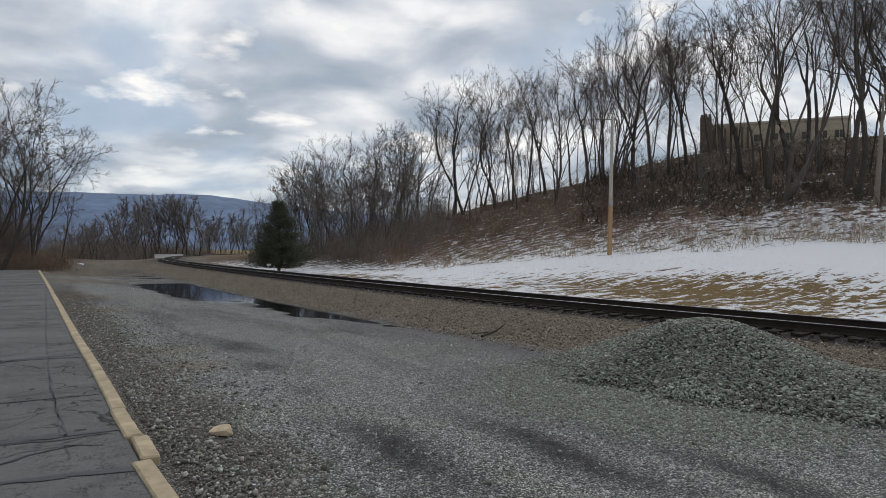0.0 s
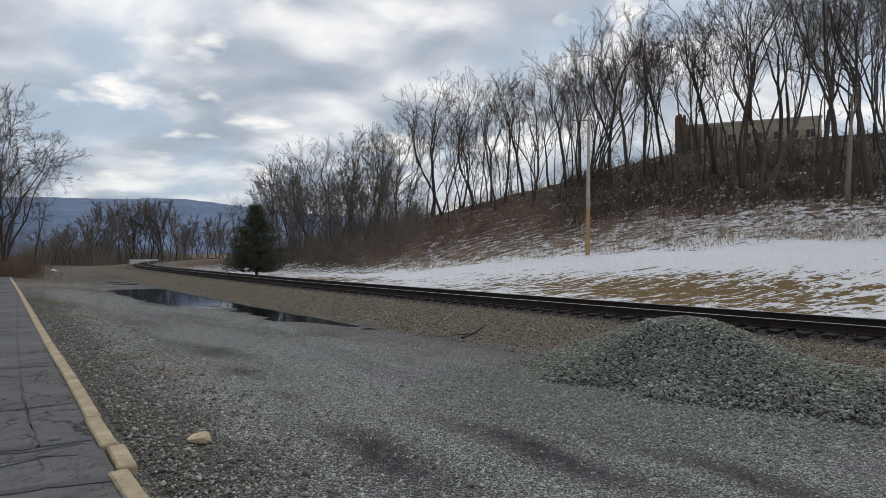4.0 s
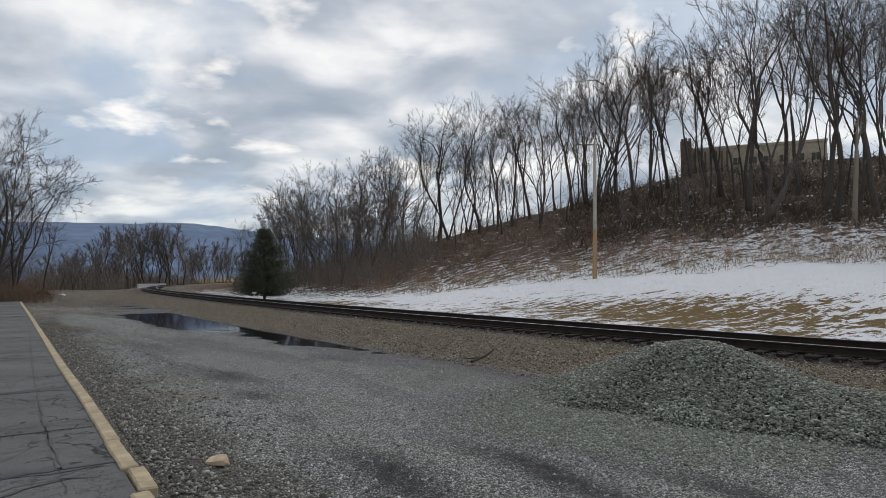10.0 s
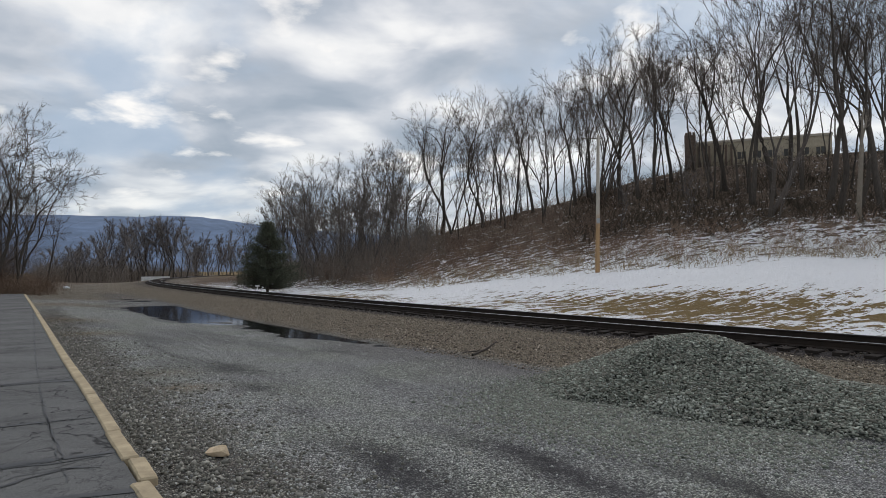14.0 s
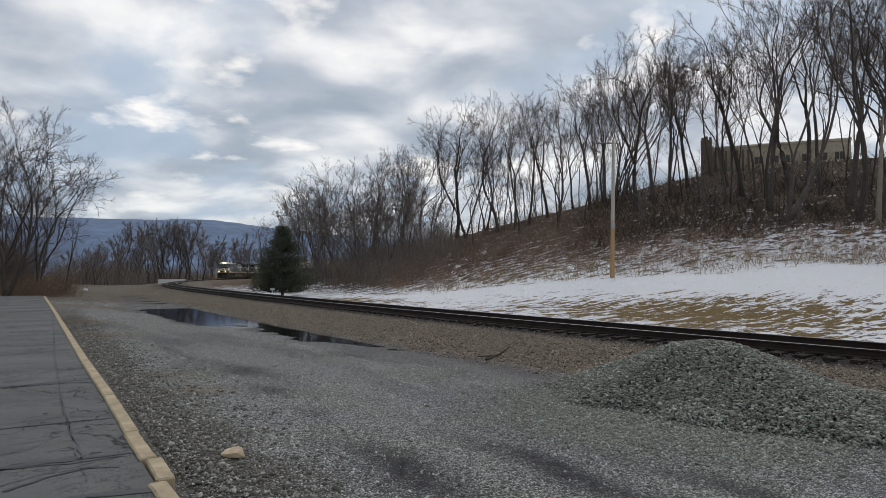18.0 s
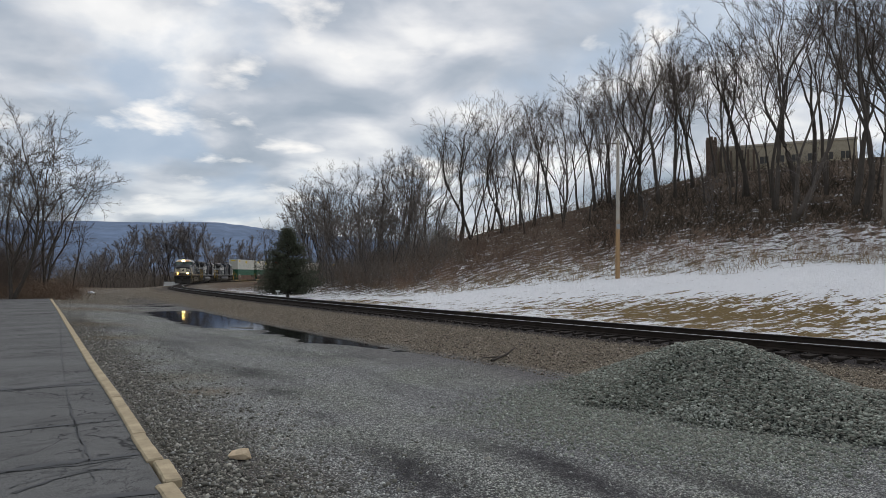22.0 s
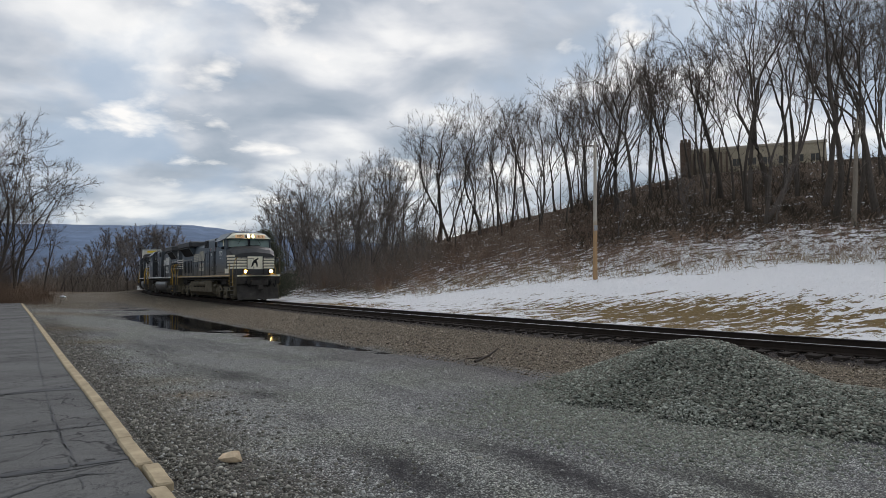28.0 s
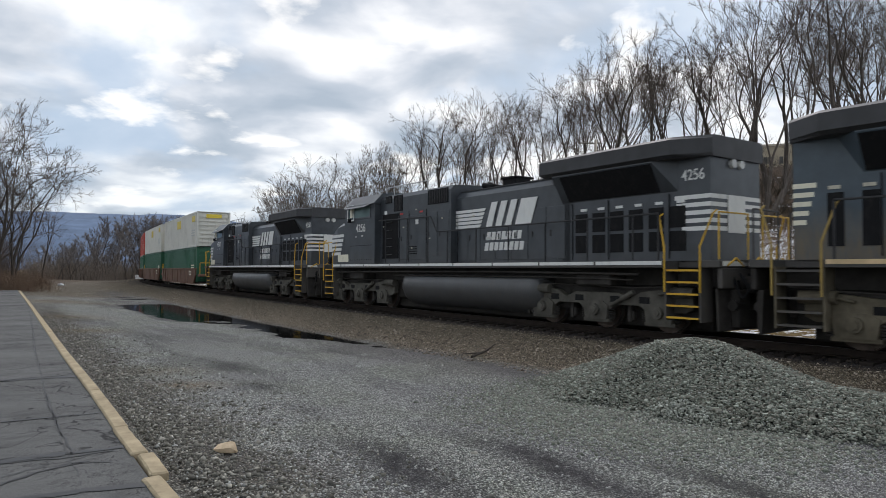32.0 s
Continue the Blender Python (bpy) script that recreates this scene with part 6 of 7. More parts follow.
        ring = [(7.49, e * 0.06, 3.70), (7.49, e * 1.42, 3.58), (7.40, e * 1.40, 4.19), (7.40, e * 0.06, 4.22), (7.49, e * 0.06, 3.70)]
        rail_line(bm, ring, 0.028, 5)
        part("gasket", bm, SHADE, pane)
        bm = B()
        rail_line(bm, [(7.54, e * 0.55, 4.20), (7.55, e * 0.78, 3.80)], 0.014, 5)
        part("wiper", bm, SHADE, pane)
        bm = B()
        box(bm, 7.66, 7.765, e * 0.40, e * 1.0, 4.22, 4.44, 0.02)
        board = part("number_board", bm, BOARD if lead else CREAM, unit)
        t = lettering("numerals", number, 0.20, SHADE, board, Matrix.Translation((7.767, e * 0.70, 4.33)) @ Euler((radians(90), 0, radians(90))).to_matrix().to_4x4(), 0.9)
        # side windows with visor
        bm = B()
        for x0, x1, z0, z1 in ((5.08, 7.06, 3.62, 3.68), (5.08, 7.06, 4.14, 4.2), (5.08, 5.14, 3.68, 4.14), (7.0, 7.06, 3.68, 4.14), (6.62, 6.72, 3.68, 4.14)):
            box(bm, x0, x1, e * 1.50, e * 1.545, z0, z1)
        win = part("side_window", bm, paint, unit)
        bm = B()
        box(bm, 5.12, 6.64, e * 1.50, e * 1.527, 3.66, 4.16)
        part("pane", bm, CAB_GLASS, win)
        bm = B()
        box(bm, 6.68, 7.02, e * 1.50, e * 1.527, 3.66, 4.16)
        part("pane", bm, CAB_GLASS, win)
        bm = B()
        box(bm, 6.64, 6.86, e * 1.53, e * 1.56, 3.70, 4.12, 0.01)
        part("wind_deflector", bm, CREAM, win)
        bm = B()
        loft(bm, [[(5.05, e * 1.53, 4.17), (5.05, e * 1.53, 4.20), (7.0, e * 1.53, 4.20), (7.0, e * 1.53, 4.17)], [(5.1, e * 1.82, 4.03), (5.1, e * 1.82, 4.05), (6.9, e * 1.82, 4.05), (6.9, e * 1.82, 4.03)]])
        part("sun_visor", bm, paint, win)
        bm = B()
        box(bm, 6.74, 6.84, e * 1.53, e * 1.70, 3.50, 3.66, 0.02)
        part("mirror", bm, SHADE, win)
        if not lead:
            bm = B()
            for x0, x1, z0, z1 in ((6.52, 7.10, 3.56, 3.62), (6.52, 7.10, 4.18, 4.24), (6.52, 6.57, 3.62, 4.18), (7.05, 7.10, 3.62, 4.18)):
                box(bm, x0, x1, e * 1.53, e * 1.565, z0, z1)
            part("bright_frame", bm, PURE, win, "pale aluminium window frame")
            bm = B()
            rail_line(bm, [(1.6, e * 1.05, 4.48), (1.6, e * 1.05, 4.80), (4.6, e * 1.05, 4.80), (4.6, e * 1.05, 4.58)], 0.022)
            part("roof_rail", bm, GALV, unit)
            for q in range(4):
                bm = B()
                cyl(bm, (2.2 + q * 0.6, e * 1.05, 4.46), (2.2 + q * 0.6, e * 1.05, 4.80), 0.018, n=6)
                part("roof_rail_post", bm, GALV, unit)
            # raised plate, black for the shade of an unlit recess
            bm = B()
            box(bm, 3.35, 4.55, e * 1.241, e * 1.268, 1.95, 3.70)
            part("side_recess", bm, SHADE, unit, "flat black plate painting the shaded recess behind the cab")
            for q in range(5):
                bm = B()
                cyl(bm, (3.75, e * 1.30, 2.1 + q * 0.32), (4.15, e * 1.30, 2.1 + q * 0.32), 0.016, n=6)
                part("ladder_rung", bm, DECK, unit)
        lettering("road_number", number, 0.46, PURE, unit, side_face(5.95, 3.22, e, 1.524), 0.92)
        bm = B()
        box(bm, 5.72, 5.86, e * 1.522, e * 1.53, 2.88, 2.93)
        box(bm, 6.32, 6.38, e * 1.522, e * 1.53, 2.86, 2.92)
        part("builder_plate", bm, PURE, unit)
        bm = B()
        box(bm, 7.05, 8.05, e * 1.514, e * 1.528, 1.84, 2.16)
        part("plate", bm, CREAM, unit, "white data panel low on the cab")
        bm = B()
        for q in range(10):
            box(bm, 5.0 + q * 0.2, 5.04 + q * 0.2, e * 1.52, e * 1.53, 1.90, 1.93)
        box(bm, 4.95, 6.9, e * 1.52, e * 1.527, 2.50, 2.515)
        part("rivet_line", bm, SHADE, unit)
    # nose stripes, wrapped round the front, with the centre panel
    for i in range(5):
        z1 = 3.05 - i * 0.195
        x0 = 7.50 + 0.075 * i
        for e in (-1, 1):
            bm = B()
            pth = [(x0, 1.51), (8.2, 1.49), (nm, 1.38), (nf, 1.30), (nf, 0.52)]
            if i == 0:
                pth = [(x0, 1.51), (8.2, 1.49), (nm, 1.38), (nf - 0.05, 1.315)]
            if e > 0:
                band(bm, [(x, y) for x, y in pth][::1], z1 - 0.128, z1, -0.012)
            else:
                band(bm, [(x, -y) for x, y in pth], z1 - 0.128, z1, 0.012)
            part("nose_stripe", bm, white, unit)
    bm = B()
    box(bm, nf - 0.02, nf + 0.015, -0.50, 0.50, 2.10, 2.94, 0.008)
    panel = part("nose_door", bm, white, unit, "white nose door panel with a dark emblem")
    bm = B()
    prism(bm, [(-0.26, 2.22), (-0.18, 2.28), (-0.06, 2.5), (0.06, 2.48), (0.1, 2.24), (0.16, 2.24), (0.17, 2.52), (0.10, 2.66), (0.24, 2.80), (0.18, 2.86), (0.04, 2.76), (-0.12, 2.66), (-0.22, 2.46)], nf + 0.016, nf + 0.024, "x")
    part("emblem", bm, SHADE, panel)
    bm = B()
    rail_line(bm, [(nf + 0.08, -0.56, 1.76), (nf + 0.08, -0.56, 2.95)], 0.018)
    part("grab_rail", bm, SHADE, panel)
    bm = B()
    rail_line(bm, [(nf + 0.08, 0.56, 1.76), (nf + 0.08, 0.56, 2.95)], 0.018)
    part("grab_rail", bm, SHADE, panel)
    bm = B()
    box(bm, 8.42, 8.46, -0.5, 0.5, 3.66, 3.70)
    part("nose_handhold", bm, SHADE, unit)
    # headlights on the brow
    bm = B()
    box(bm, 7.66, 7.775, -0.33, 0.33, 4.23, 4.45, 0.04)
    lamp = part("headlight_housing", bm, SHADE, unit)
    for e in (-1, 1):
        bm = B()
        cyl(bm, (7.77, e * 0.145, 4.34), (7.785, e * 0.145, 4.34), 0.09, 0.085, 16)
        part("headlight_lens", bm, HEADLAMP if lead else GLASS_DARK, lamp, "bright warm headlight lens" if lead else "")
        # barrel added to keep the strong lens from lighting the nose top
        bm = B()
        cyl(bm, (7.77, e * 0.145, 4.34), (7.96, e * 0.145, 4.34), 0.100, 0.100, 16, False)
        part("headlight_rim", bm, SHADE, lamp)
        bm = B()
        box(bm, fe - 0.30, fe - 0.07, e * 0.84 - 0.15, e * 0.84 + 0.15, 1.76, 2.10, 0.03)
        ditch = part("ditch_light", bm, SHADE, unit)
        bm = B()
        cyl(bm, (fe - 0.08, e * 0.84, 1.95), (fe - 0.035, e * 0.84, 1.95), 0.10, 0.09, 16)
        part("ditch_lens", bm, (DITCH if e > 0 else AMBER) if lead else GLASS_DARK, ditch)
    # auxiliary cab, engine hood
    bm = B()
    half = [(1.24, 1.74), (1.24, 4.30), (1.12, 4.46), (0.5, 4.50)]
    loft(bm, [hull_section(aux, half), hull_section(4.75, half)])
    part("auxiliary_cab", bm, paint, unit)
    bm = B()
    half = [(1.0, 1.74), (1.0, 3.98), (0.82, 4.20), (0.4, 4.24)]
    loft(bm, [hull_section(-5.6, half), hull_section(aux, half)])
    part("engine_hood", bm, paint, unit)
    for e in (-1, 1):
        bm = B()
        box(bm, -5.5, aux - 0.05, e * 0.80, e * 0.86, 4.19, 4.225)
        part("hood_edge", bm, DECK, unit)
        for x0, x1, z0, z1 in ((aux + 0.15, aux + 1.43, 3.86, 4.38), (3.05, 3.68, 3.78, 4.40), (3.86, 4.34, 4.14, 4.42)):
            bm = B()
            box(bm, x0, x1, e * 1.24, e * 1.262, z0, z1)
            g = part("grille", bm, SHADE, unit)
            bm = B()
            k = int((x1 - x0) / 0.11)
            for q in range(k):
                xx = x0 + 0.06 + q * (x1 - x0 - 0.08) / k
                box(bm, xx, xx + 0.03, e * 1.262, e * 1.275, z0 + 0.03, z1 - 0.03)
            part("grille_insert", bm, SHADE_STEEL, g)
        for x0, x1, z0, z1 in ((-0.05, 0.62, 2.0, 3.6), (0.68, 1.3, 2.0, 3.6), (1.4, 2.5, 1.9, 3.55), (2.6, 3.2, 1.9, 3.5), (3.28, 4.5, 2.75, 3.60)):
            bm = B()
            box(bm, x0, x1, e * 1.24, e * 1.256, z0, z1, 0.006)
            door = part("hood_door", bm, paint, unit)
            bm = B()
            box(bm, x1 - 0.12, x1 - 0.08, e * 1.256, e * 1.28, (z0 + z1) / 2 - 0.08, (z0 + z1) / 2 + 0.08)
            part("latch", bm, DECK, door)
        for x0 in (2.0, 3.4):
            for q in range(4):
                bm = B()
                box(bm, x0, x0 + 0.5, e * 1.258, e * 1.275, 2.10 + q * 0.085, 2.135 + q * 0.085)
                part("louvre", bm, SHADE, unit)
        for x0 in (-5.4, -4.62, -3.84, -3.06, -2.28, -1.5, -0.86):
            bm = B()
            box(bm, x0, x0 + 0.70 if x0 < -1 else x0 + 0.6, e * 1.0, e * 1.016, 1.84, 3.36, 0.006)
            door = part("hood_door", bm, paint, unit)
            bm = B()
            box(bm, x0 + 0.55, x0 + 0.60, e * 1.016, e * 1.04, 2.5, 2.68)
            part("latch", bm, DECK, door)
        for x0, z0 in ((-3.0, 2.48), (-2.1, 2.5)):
            bm = B()
            box(bm, x0, x0 + 0.28, e * 1.018, e * 1.026, z0, z0 + 0.09)
            part("notice_plate", bm, PURE, unit)
        for x0, z0, mt in ((3.0, 3.62, RED_TAG), (4.2, 3.66, PURE), (1.6, 3.62, RED_TAG), (1.9, 3.2, PURE)):
            bm = B()
            box(bm, x0, x0 + 0.2, e * 1.258, e * 1.266, z0, z0 + (0.06 if mt is RED_TAG else 0.18))
            part("notice_plate", bm, mt, unit)
        # emblem of slanted bars and two lines of bar lettering
        logo_m = GREY_LOGO if lead else PURE
        for x0 in (-8.9, -7.0, -5.7, -0.25, 1.35, 2.55, 3.25):
            bm = B()
            box(bm, x0 - 0.012, x0 + 0.012, e * (1.02 if x0 < -0.2 else 1.262), e * (1.032 if x0 < -0.2 else 1.274), 1.80, 3.36 if x0 < -0.2 else 3.72)
            part("seam_strip", bm, SHADE, unit)
        for x0, z0 in ((0.3, 3.30), (1.1, 2.62), (2.0, 3.72), (2.3, 2.3), (2.9, 3.1), (3.9, 2.4), (4.4, 3.2), (-1.2, 3.30), (-2.6, 3.42), (-4.0, 3.40)):
            bm = B()
            w = 1.262 if z0 and x0 > -0.2 else 1.02
            box(bm, x0, x0 + 0.09, e * w, e * (w + 0.012), z0, z0 + 0.05)
            part("notice_plate", bm, GREY_LOGO, unit)
        bm = B()
        sgn = 1 if e < 0 else -1
        lx = -5.52 if lead else -4.35
        def lp(x, z):
            """Mirror the drawing so that it reads alike on both sides."""
            return (lx + (x if e < 0 else -x + 4.6), z)
        flips = [[(0.0, 2.92 + q * 0.13), (1.75 + q * 0.06, 2.92 + q * 0.13), (1.82 + q * 0.06, 3.015 + q * 0.13), (0.09, 3.015 + q * 0.13)] for q in range(5)]
        bm.free()
        for q in flips:
            bm = B()
            prism(bm, [lp(*p) for p in q], e * 1.018, e * 1.028, "y")
            part("logo_bar", bm, logo_m, unit)
        for shape in [[(a, 2.92), (a + w, 2.92), (a + w + 0.30, 3.70), (a + 0.30, 3.70)] for a, w in ((2.08, 0.30), (2.56, 0.30), (3.04, 0.30), (3.52, 0.72))]:
            bm = B()
            prism(bm, [lp(*p) for p in shape], e * 1.02, e * (1.03 + 0.002 * len(shape)), "y")
            part("logo_shape", bm, logo_m, unit)
        for q, (x0, x1) in enumerate(((2.0, 3.95), (2.1, 3.85))):
            bm = B()
            k = 8 - q
            for j in range(k):
                a = x0 + (x1 - x0) * j / k
                w = (x1 - x0) / k * 0.74
                z0 = 2.14 + q * 0.34
                prism(bm, [lp(a, z0), lp(a + w, z0), lp(a + w + 0.05, z0 + 0.26), lp(a + 0.05, z0 + 0.26)], e * 1.018, e * 1.026, "y")
            part("lettering_bar", bm, logo_m, unit)
    # radiator compartment with overhanging wings
    bm = B()
    low = [(1.0, 1.74), (1.0, 3.40), (1.42, 4.10), (1.42, 4.3)]
    loft(bm, [hull_section(r0, [(1.0, 1.74), (1.0, 3.40), (1.0, 4.1), (1.0, 4.3)]), hull_section(r0 + 0.85, [(1.0, 1.74), (1.0, 3.40), (1.0, 4.1), (1.0, 4.3)]), hull_section(r0 + 1.3, low), hull_section(-5.3, low)])
    part("radiator_compartment", bm, paint, unit)
    bm = B()
    wing = [(1.42, 4.13), (1.54, 4.20), (1.54, 4.54), (1.40, 4.62)]
    thin = [(1.0, 4.13), (1.03, 4.20), (1.03, 4.54), (0.95, 4.62)]
    loft(bm, [hull_section(r0 - 0.08, thin), hull_section(r0 + 0.7, wing), hull_section(-4.9, wing), hull_section(-4.7, [(1.2, 4.2), (1.3, 4.24), (1.3, 4.5), (1.1, 4.56)])])
    part("radiator_wing", bm, DECK, unit)
    for e in (-1, 1):
        bm = B()
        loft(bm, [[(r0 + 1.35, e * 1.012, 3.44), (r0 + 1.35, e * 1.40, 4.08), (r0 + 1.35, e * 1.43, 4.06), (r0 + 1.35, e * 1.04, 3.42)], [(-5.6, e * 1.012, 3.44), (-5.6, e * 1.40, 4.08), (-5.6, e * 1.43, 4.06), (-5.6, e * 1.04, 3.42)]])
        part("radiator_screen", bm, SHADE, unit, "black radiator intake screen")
        for q in range(6):
            x0 = -9.2 + tail + q * 0.62
            bm = B()
            if lead:
                box(bm, x0, x0 + 0.30, e * 1.0, e * 1.014, 2.0, 3.05)
            else:
                box(bm, x0, x0 + 0.44, e * 1.0, e * 1.014, 1.98, 2.46)
                box(bm, x0, x0 + 0.44, e * 1.0, e * 1.014, 2.54, 3.05)
            part("louvre_panel", bm, SHADE, unit)
            bm = B()
            box(bm, x0 + 0.02, x0 + 0.24, e * 1.0, e * 1.02, 3.12, 3.19)
            part("notice_plate", bm, PURE if not lead else GREY_LOGO, unit)
        if not lead:
            lettering("road_number", number, 0.36, PURE, unit, side_face(r0 + 0.45, 3.74, e, 1.004), 0.86)
        for i in range(5):
            bm = B()
            z1 = 3.28 - i * 0.185
            xe = r0 + (0.45 if lead else 0.95) - 0.05 * i
            if e > 0:
                band(bm, [(xe, 1.0), (r0, 1.0), (r0, 0.36)], z1 - 0.10, z1, 0.012)
            else:
                band(bm, [(xe, -1.0), (r0, -1.0), (r0, -0.36)], z1 - 0.10, z1, -0.012)
            part("hood_stripe", bm, white, unit)
        bm = B()
        cyl(bm, (r0, e * 0.16, 4.02), (r0 - 0.08, e * 0.16, 4.02), 0.11, 0.10, 14)
        part("rear_headlight", bm, MARKER, unit)
    bm = B()
    box(bm, r0 - 0.03, r0 - 0.005, -0.34, 0.34, 2.40, 3.28)
    part("rear_door", bm, white, unit)
    # roof gear
    bm = B()
    xs0 = -3.95 if lead else -2.5
    box(bm, xs0, xs0 + 0.66, -0.34, 0.34, 4.20, 4.56, 0.03)
    box(bm, xs0 - 0.05, xs0 + 0.71, -0.40, 0.40, 4.52, 4.58, 0.01)
    part("exhaust_stack", bm, SHADE, unit)
    bm = B()
    for q in range(3):
        cyl(bm, (xs0 + 1.35, -0.24 + q * 0.24, 4.40), (xs0 + 1.8, -0.24 + q * 0.24, 4.44 + 0.05 * (q % 2)), 0.04, 0.10, 10)
    box(bm, xs0 + 1.3, xs0 + 1.55, -0.34, 0.34, 4.20, 4.38)
    part("horn", bm, SHADE, unit)
    bm = B()
    cyl(bm, (-7.4, 0.3, 4.62), (-7.4, 0.3, 4.76), 0.08, 0.05, 10)
    cyl(bm, (5.6, -0.5, 4.66), (5.6, -0.5, 4.78), 0.1, 0.08, 10)
    part("antenna_dome", bm, DECK, unit)
    # side handrails
    for e in (-1, 1):
        bm = B()
        top = [(rs + 0.65, e * 1.49, 2.86), (0.62 if lead else 0.35, e * 1.49, 2.84), (1.12 if lead else 0.75, e * 1.49, 3.40), (4.55, e * 1.46, 3.46)]
        rail_line(bm, top, 0.024)
        part("side_handrail", bm, SHADE_STEEL, unit)
        for x in (rs + 0.65, -8.2, -6.7, -5.1, -3.5, -1.9, -0.3, 0.9, 2.3, 3.9):
            bm = B()
            cyl(bm, (x, e * 1.50, 1.74), (x, e * 1.49, 2.85 if x < 0.5 else 3.13 if lead and x < 1.0 else 3.42), 0.023, n=6)
            part("handrail_post", bm, SHADE_STEEL, unit)
        # steps at the four corners
        for xs in (step_x, rs):
            for q in range(5):
                z = 0.42 + q * 0.27
                bm = B()
                box(bm, xs - 0.42, xs + 0.42, e * (1.16 - 0.02 * q), e * 1.50, z, z + 0.03)
                st = part("step", bm, DECK, unit)
                bm = B()
                box(bm, xs - 0.42, xs + 0.42, e * 1.502, e * 1.515, z - 0.005, z + 0.04)
                part("step_edge", bm, YELLOW if not lead else DECK, st)
            for dx in (-0.46, 0.46):
                bm = B()
                box(bm, xs + dx - 0.02, xs + dx + 0.02, e * 1.05, e * 1.50, 0.36, 1.60)
                part("step_side_plate", bm, DECK if not lead else GEAR, unit)
            fwd = 1 if xs > 0 else -1
            for dx, lean in ((-0.44, -0.30), (0.50, 0.34)):
                bm = B()
                x = xs + dx * fwd
                rail_line(bm, [(x, e * 1.56, 1.02), (x, e * 1.56, 2.05), (x + lean * 0.75 * fwd * (1 if dx > 0 else -1) * (1 if dx > 0 else -1), e * 1.44, 2.78), (x + lean * fwd * 0.75, e * 1.30, 2.86)], 0.021)
                part("grab_rail", bm, YELLOW_DULL if lead else YELLOW, unit, "yellow curved grab rail")
    # end gear
    for fwd in (1, -1):
        E = fe if fwd > 0 else -re
        bm = B()
        rows = []
        front = lead and fwd > 0
        for z, xx, hw in ((0.12, E + 0.40, 1.36), (0.55, E + 0.22, 1.35), (1.12, E + 0.06, 1.34)) if front else ((0.20, E, 1.34), (0.6, E - 0.02, 1.34), (1.12, E - 0.04, 1.34)):
            back = 0.42 if front else 0.12
            rows.append([(fwd * (xx - back), -hw, z), (fwd * xx, 0.0, z), (fwd * (xx - back), hw, z), (fwd * (xx - back - 0.06), hw, z), (fwd * (xx - 0.06), 0.0, z), (fwd * (xx - back - 0.06), -hw, z)])
        loft(bm, rows)
        part("pilot_plow" if front else "end_skirt", bm, GEAR_DARK, unit)
        bm = B()
        box(bm, fwd * (E - 0.12), fwd * (E + 0.00), -1.42, 1.42, 1.12, 1.58, 0.02)
        part("end_plate", bm, DECK if not lead else GEAR_DARK, unit)
        bm = B()
        box(bm, fwd * (E - 0.12), fwd * (E + 0.33), -0.14, 0.14, 0.78, 0.98, 0.03)
        box(bm, fwd * (E + 0.30), fwd * (E + 0.53), -0.2, 0.16, 0.72, 1.06, 0.05)
        part("coupler", bm, GEAR_DARK, unit)
        bm = B()
        box(bm, fwd * (E + 0.002), fwd * (E + 0.014), -1.40, 1.40, 1.62, 1.72)
        part("end_stripe", bm, white, unit)
        for e in (-1, 1):
            bm = B()
            pts = [(fwd * (E + 0.02), e * (0.35 + 0.5 * q / 6), 1.30 - 0.35 * math.sin(math.pi * q / 6)) for q in range(7)]
            rail_line(bm, pts, 0.028)
            part("air_hose", bm, SHADE, unit)
            bm = B()
            rail_line(bm, [(fwd * (E - 0.07), e * 1.42, 1.76), (fwd * (E - 0.07), e * 1.42, 2.80), (fwd * (E - 0.07), e * 0.30, 2.80), (fwd * (E - 0.07), e * 0.30, 1.76)], 0.019)
            part("end_rail", bm, YELLOW if not lead else DECK, unit)
            bm = B()
            rail_line(bm, [(fwd * (E + 0.00), e * 0.6, 1.62), (fwd * (E + 0.04), e * 0.95, 1.80), (fwd * (E + 0.02), e * 1.25, 1.62)], 0.022)
            part("uncoupling_lever", bm, YELLOW, unit)
        # hoses, cables and brake gear hanging between the units
        for q in range(6):
            y = -0.95 + q * 0.38
            bm = B()
            sag = 0.30 + 0.11 * (q % 3)
            rail_line(bm, [(fwd * (E - 0.05 + (0.02 if front else 0.10) * i), y + 0.03 * i, 1.45 - sag * math.sin(math.pi * i / 6)) for i in range(7)], 0.03, 6)
            part("jumper_hose", bm, SHADE, unit)
        if not front:
            bm = B()
            for y in (-0.75, 0.75):
                box(bm, fwd * (E - 0.1), fwd * (E + 0.10), y - 0.22, y + 0.22, 0.25, 1.10, 0.03)
            cyl(bm, (fwd * E, -1.05, 0.75), (fwd * E, 1.05, 0.75), 0.12, n=10)
            part("snow_plow_bracket", bm, GEAR_DARK, unit)
        bm = B()
        box(bm, fwd * (E - 0.22), fwd * (E + 0.36), -0.62, 0.62, 1.70, 1.76)
        box(bm, fwd * (E + 0.00), fwd * (E + 0.24), -0.55, 0.55, 1.02, 1.40, 0.04)
        part("crossover_plate", bm, GEAR_DARK, unit)
    # centre sill, and added dark boxes standing in for the shade under the deck
    bm = B()
    box(bm, re + 0.3, fe - 0.3, -0.34, 0.34, 0.50, 1.14, 0.03)
    for x0, x1 in ((re + 0.7, rs + 0.5), (8.7, fe - 0.3)):
        box(bm, x0, x1, -1.0, 1.0, 0.40, 1.16, 0.05)
    for x in trucks:
        box(bm, x - 3.0, x + 3.0, -0.58, 0.58, 0.08, 0.8, 0.05)
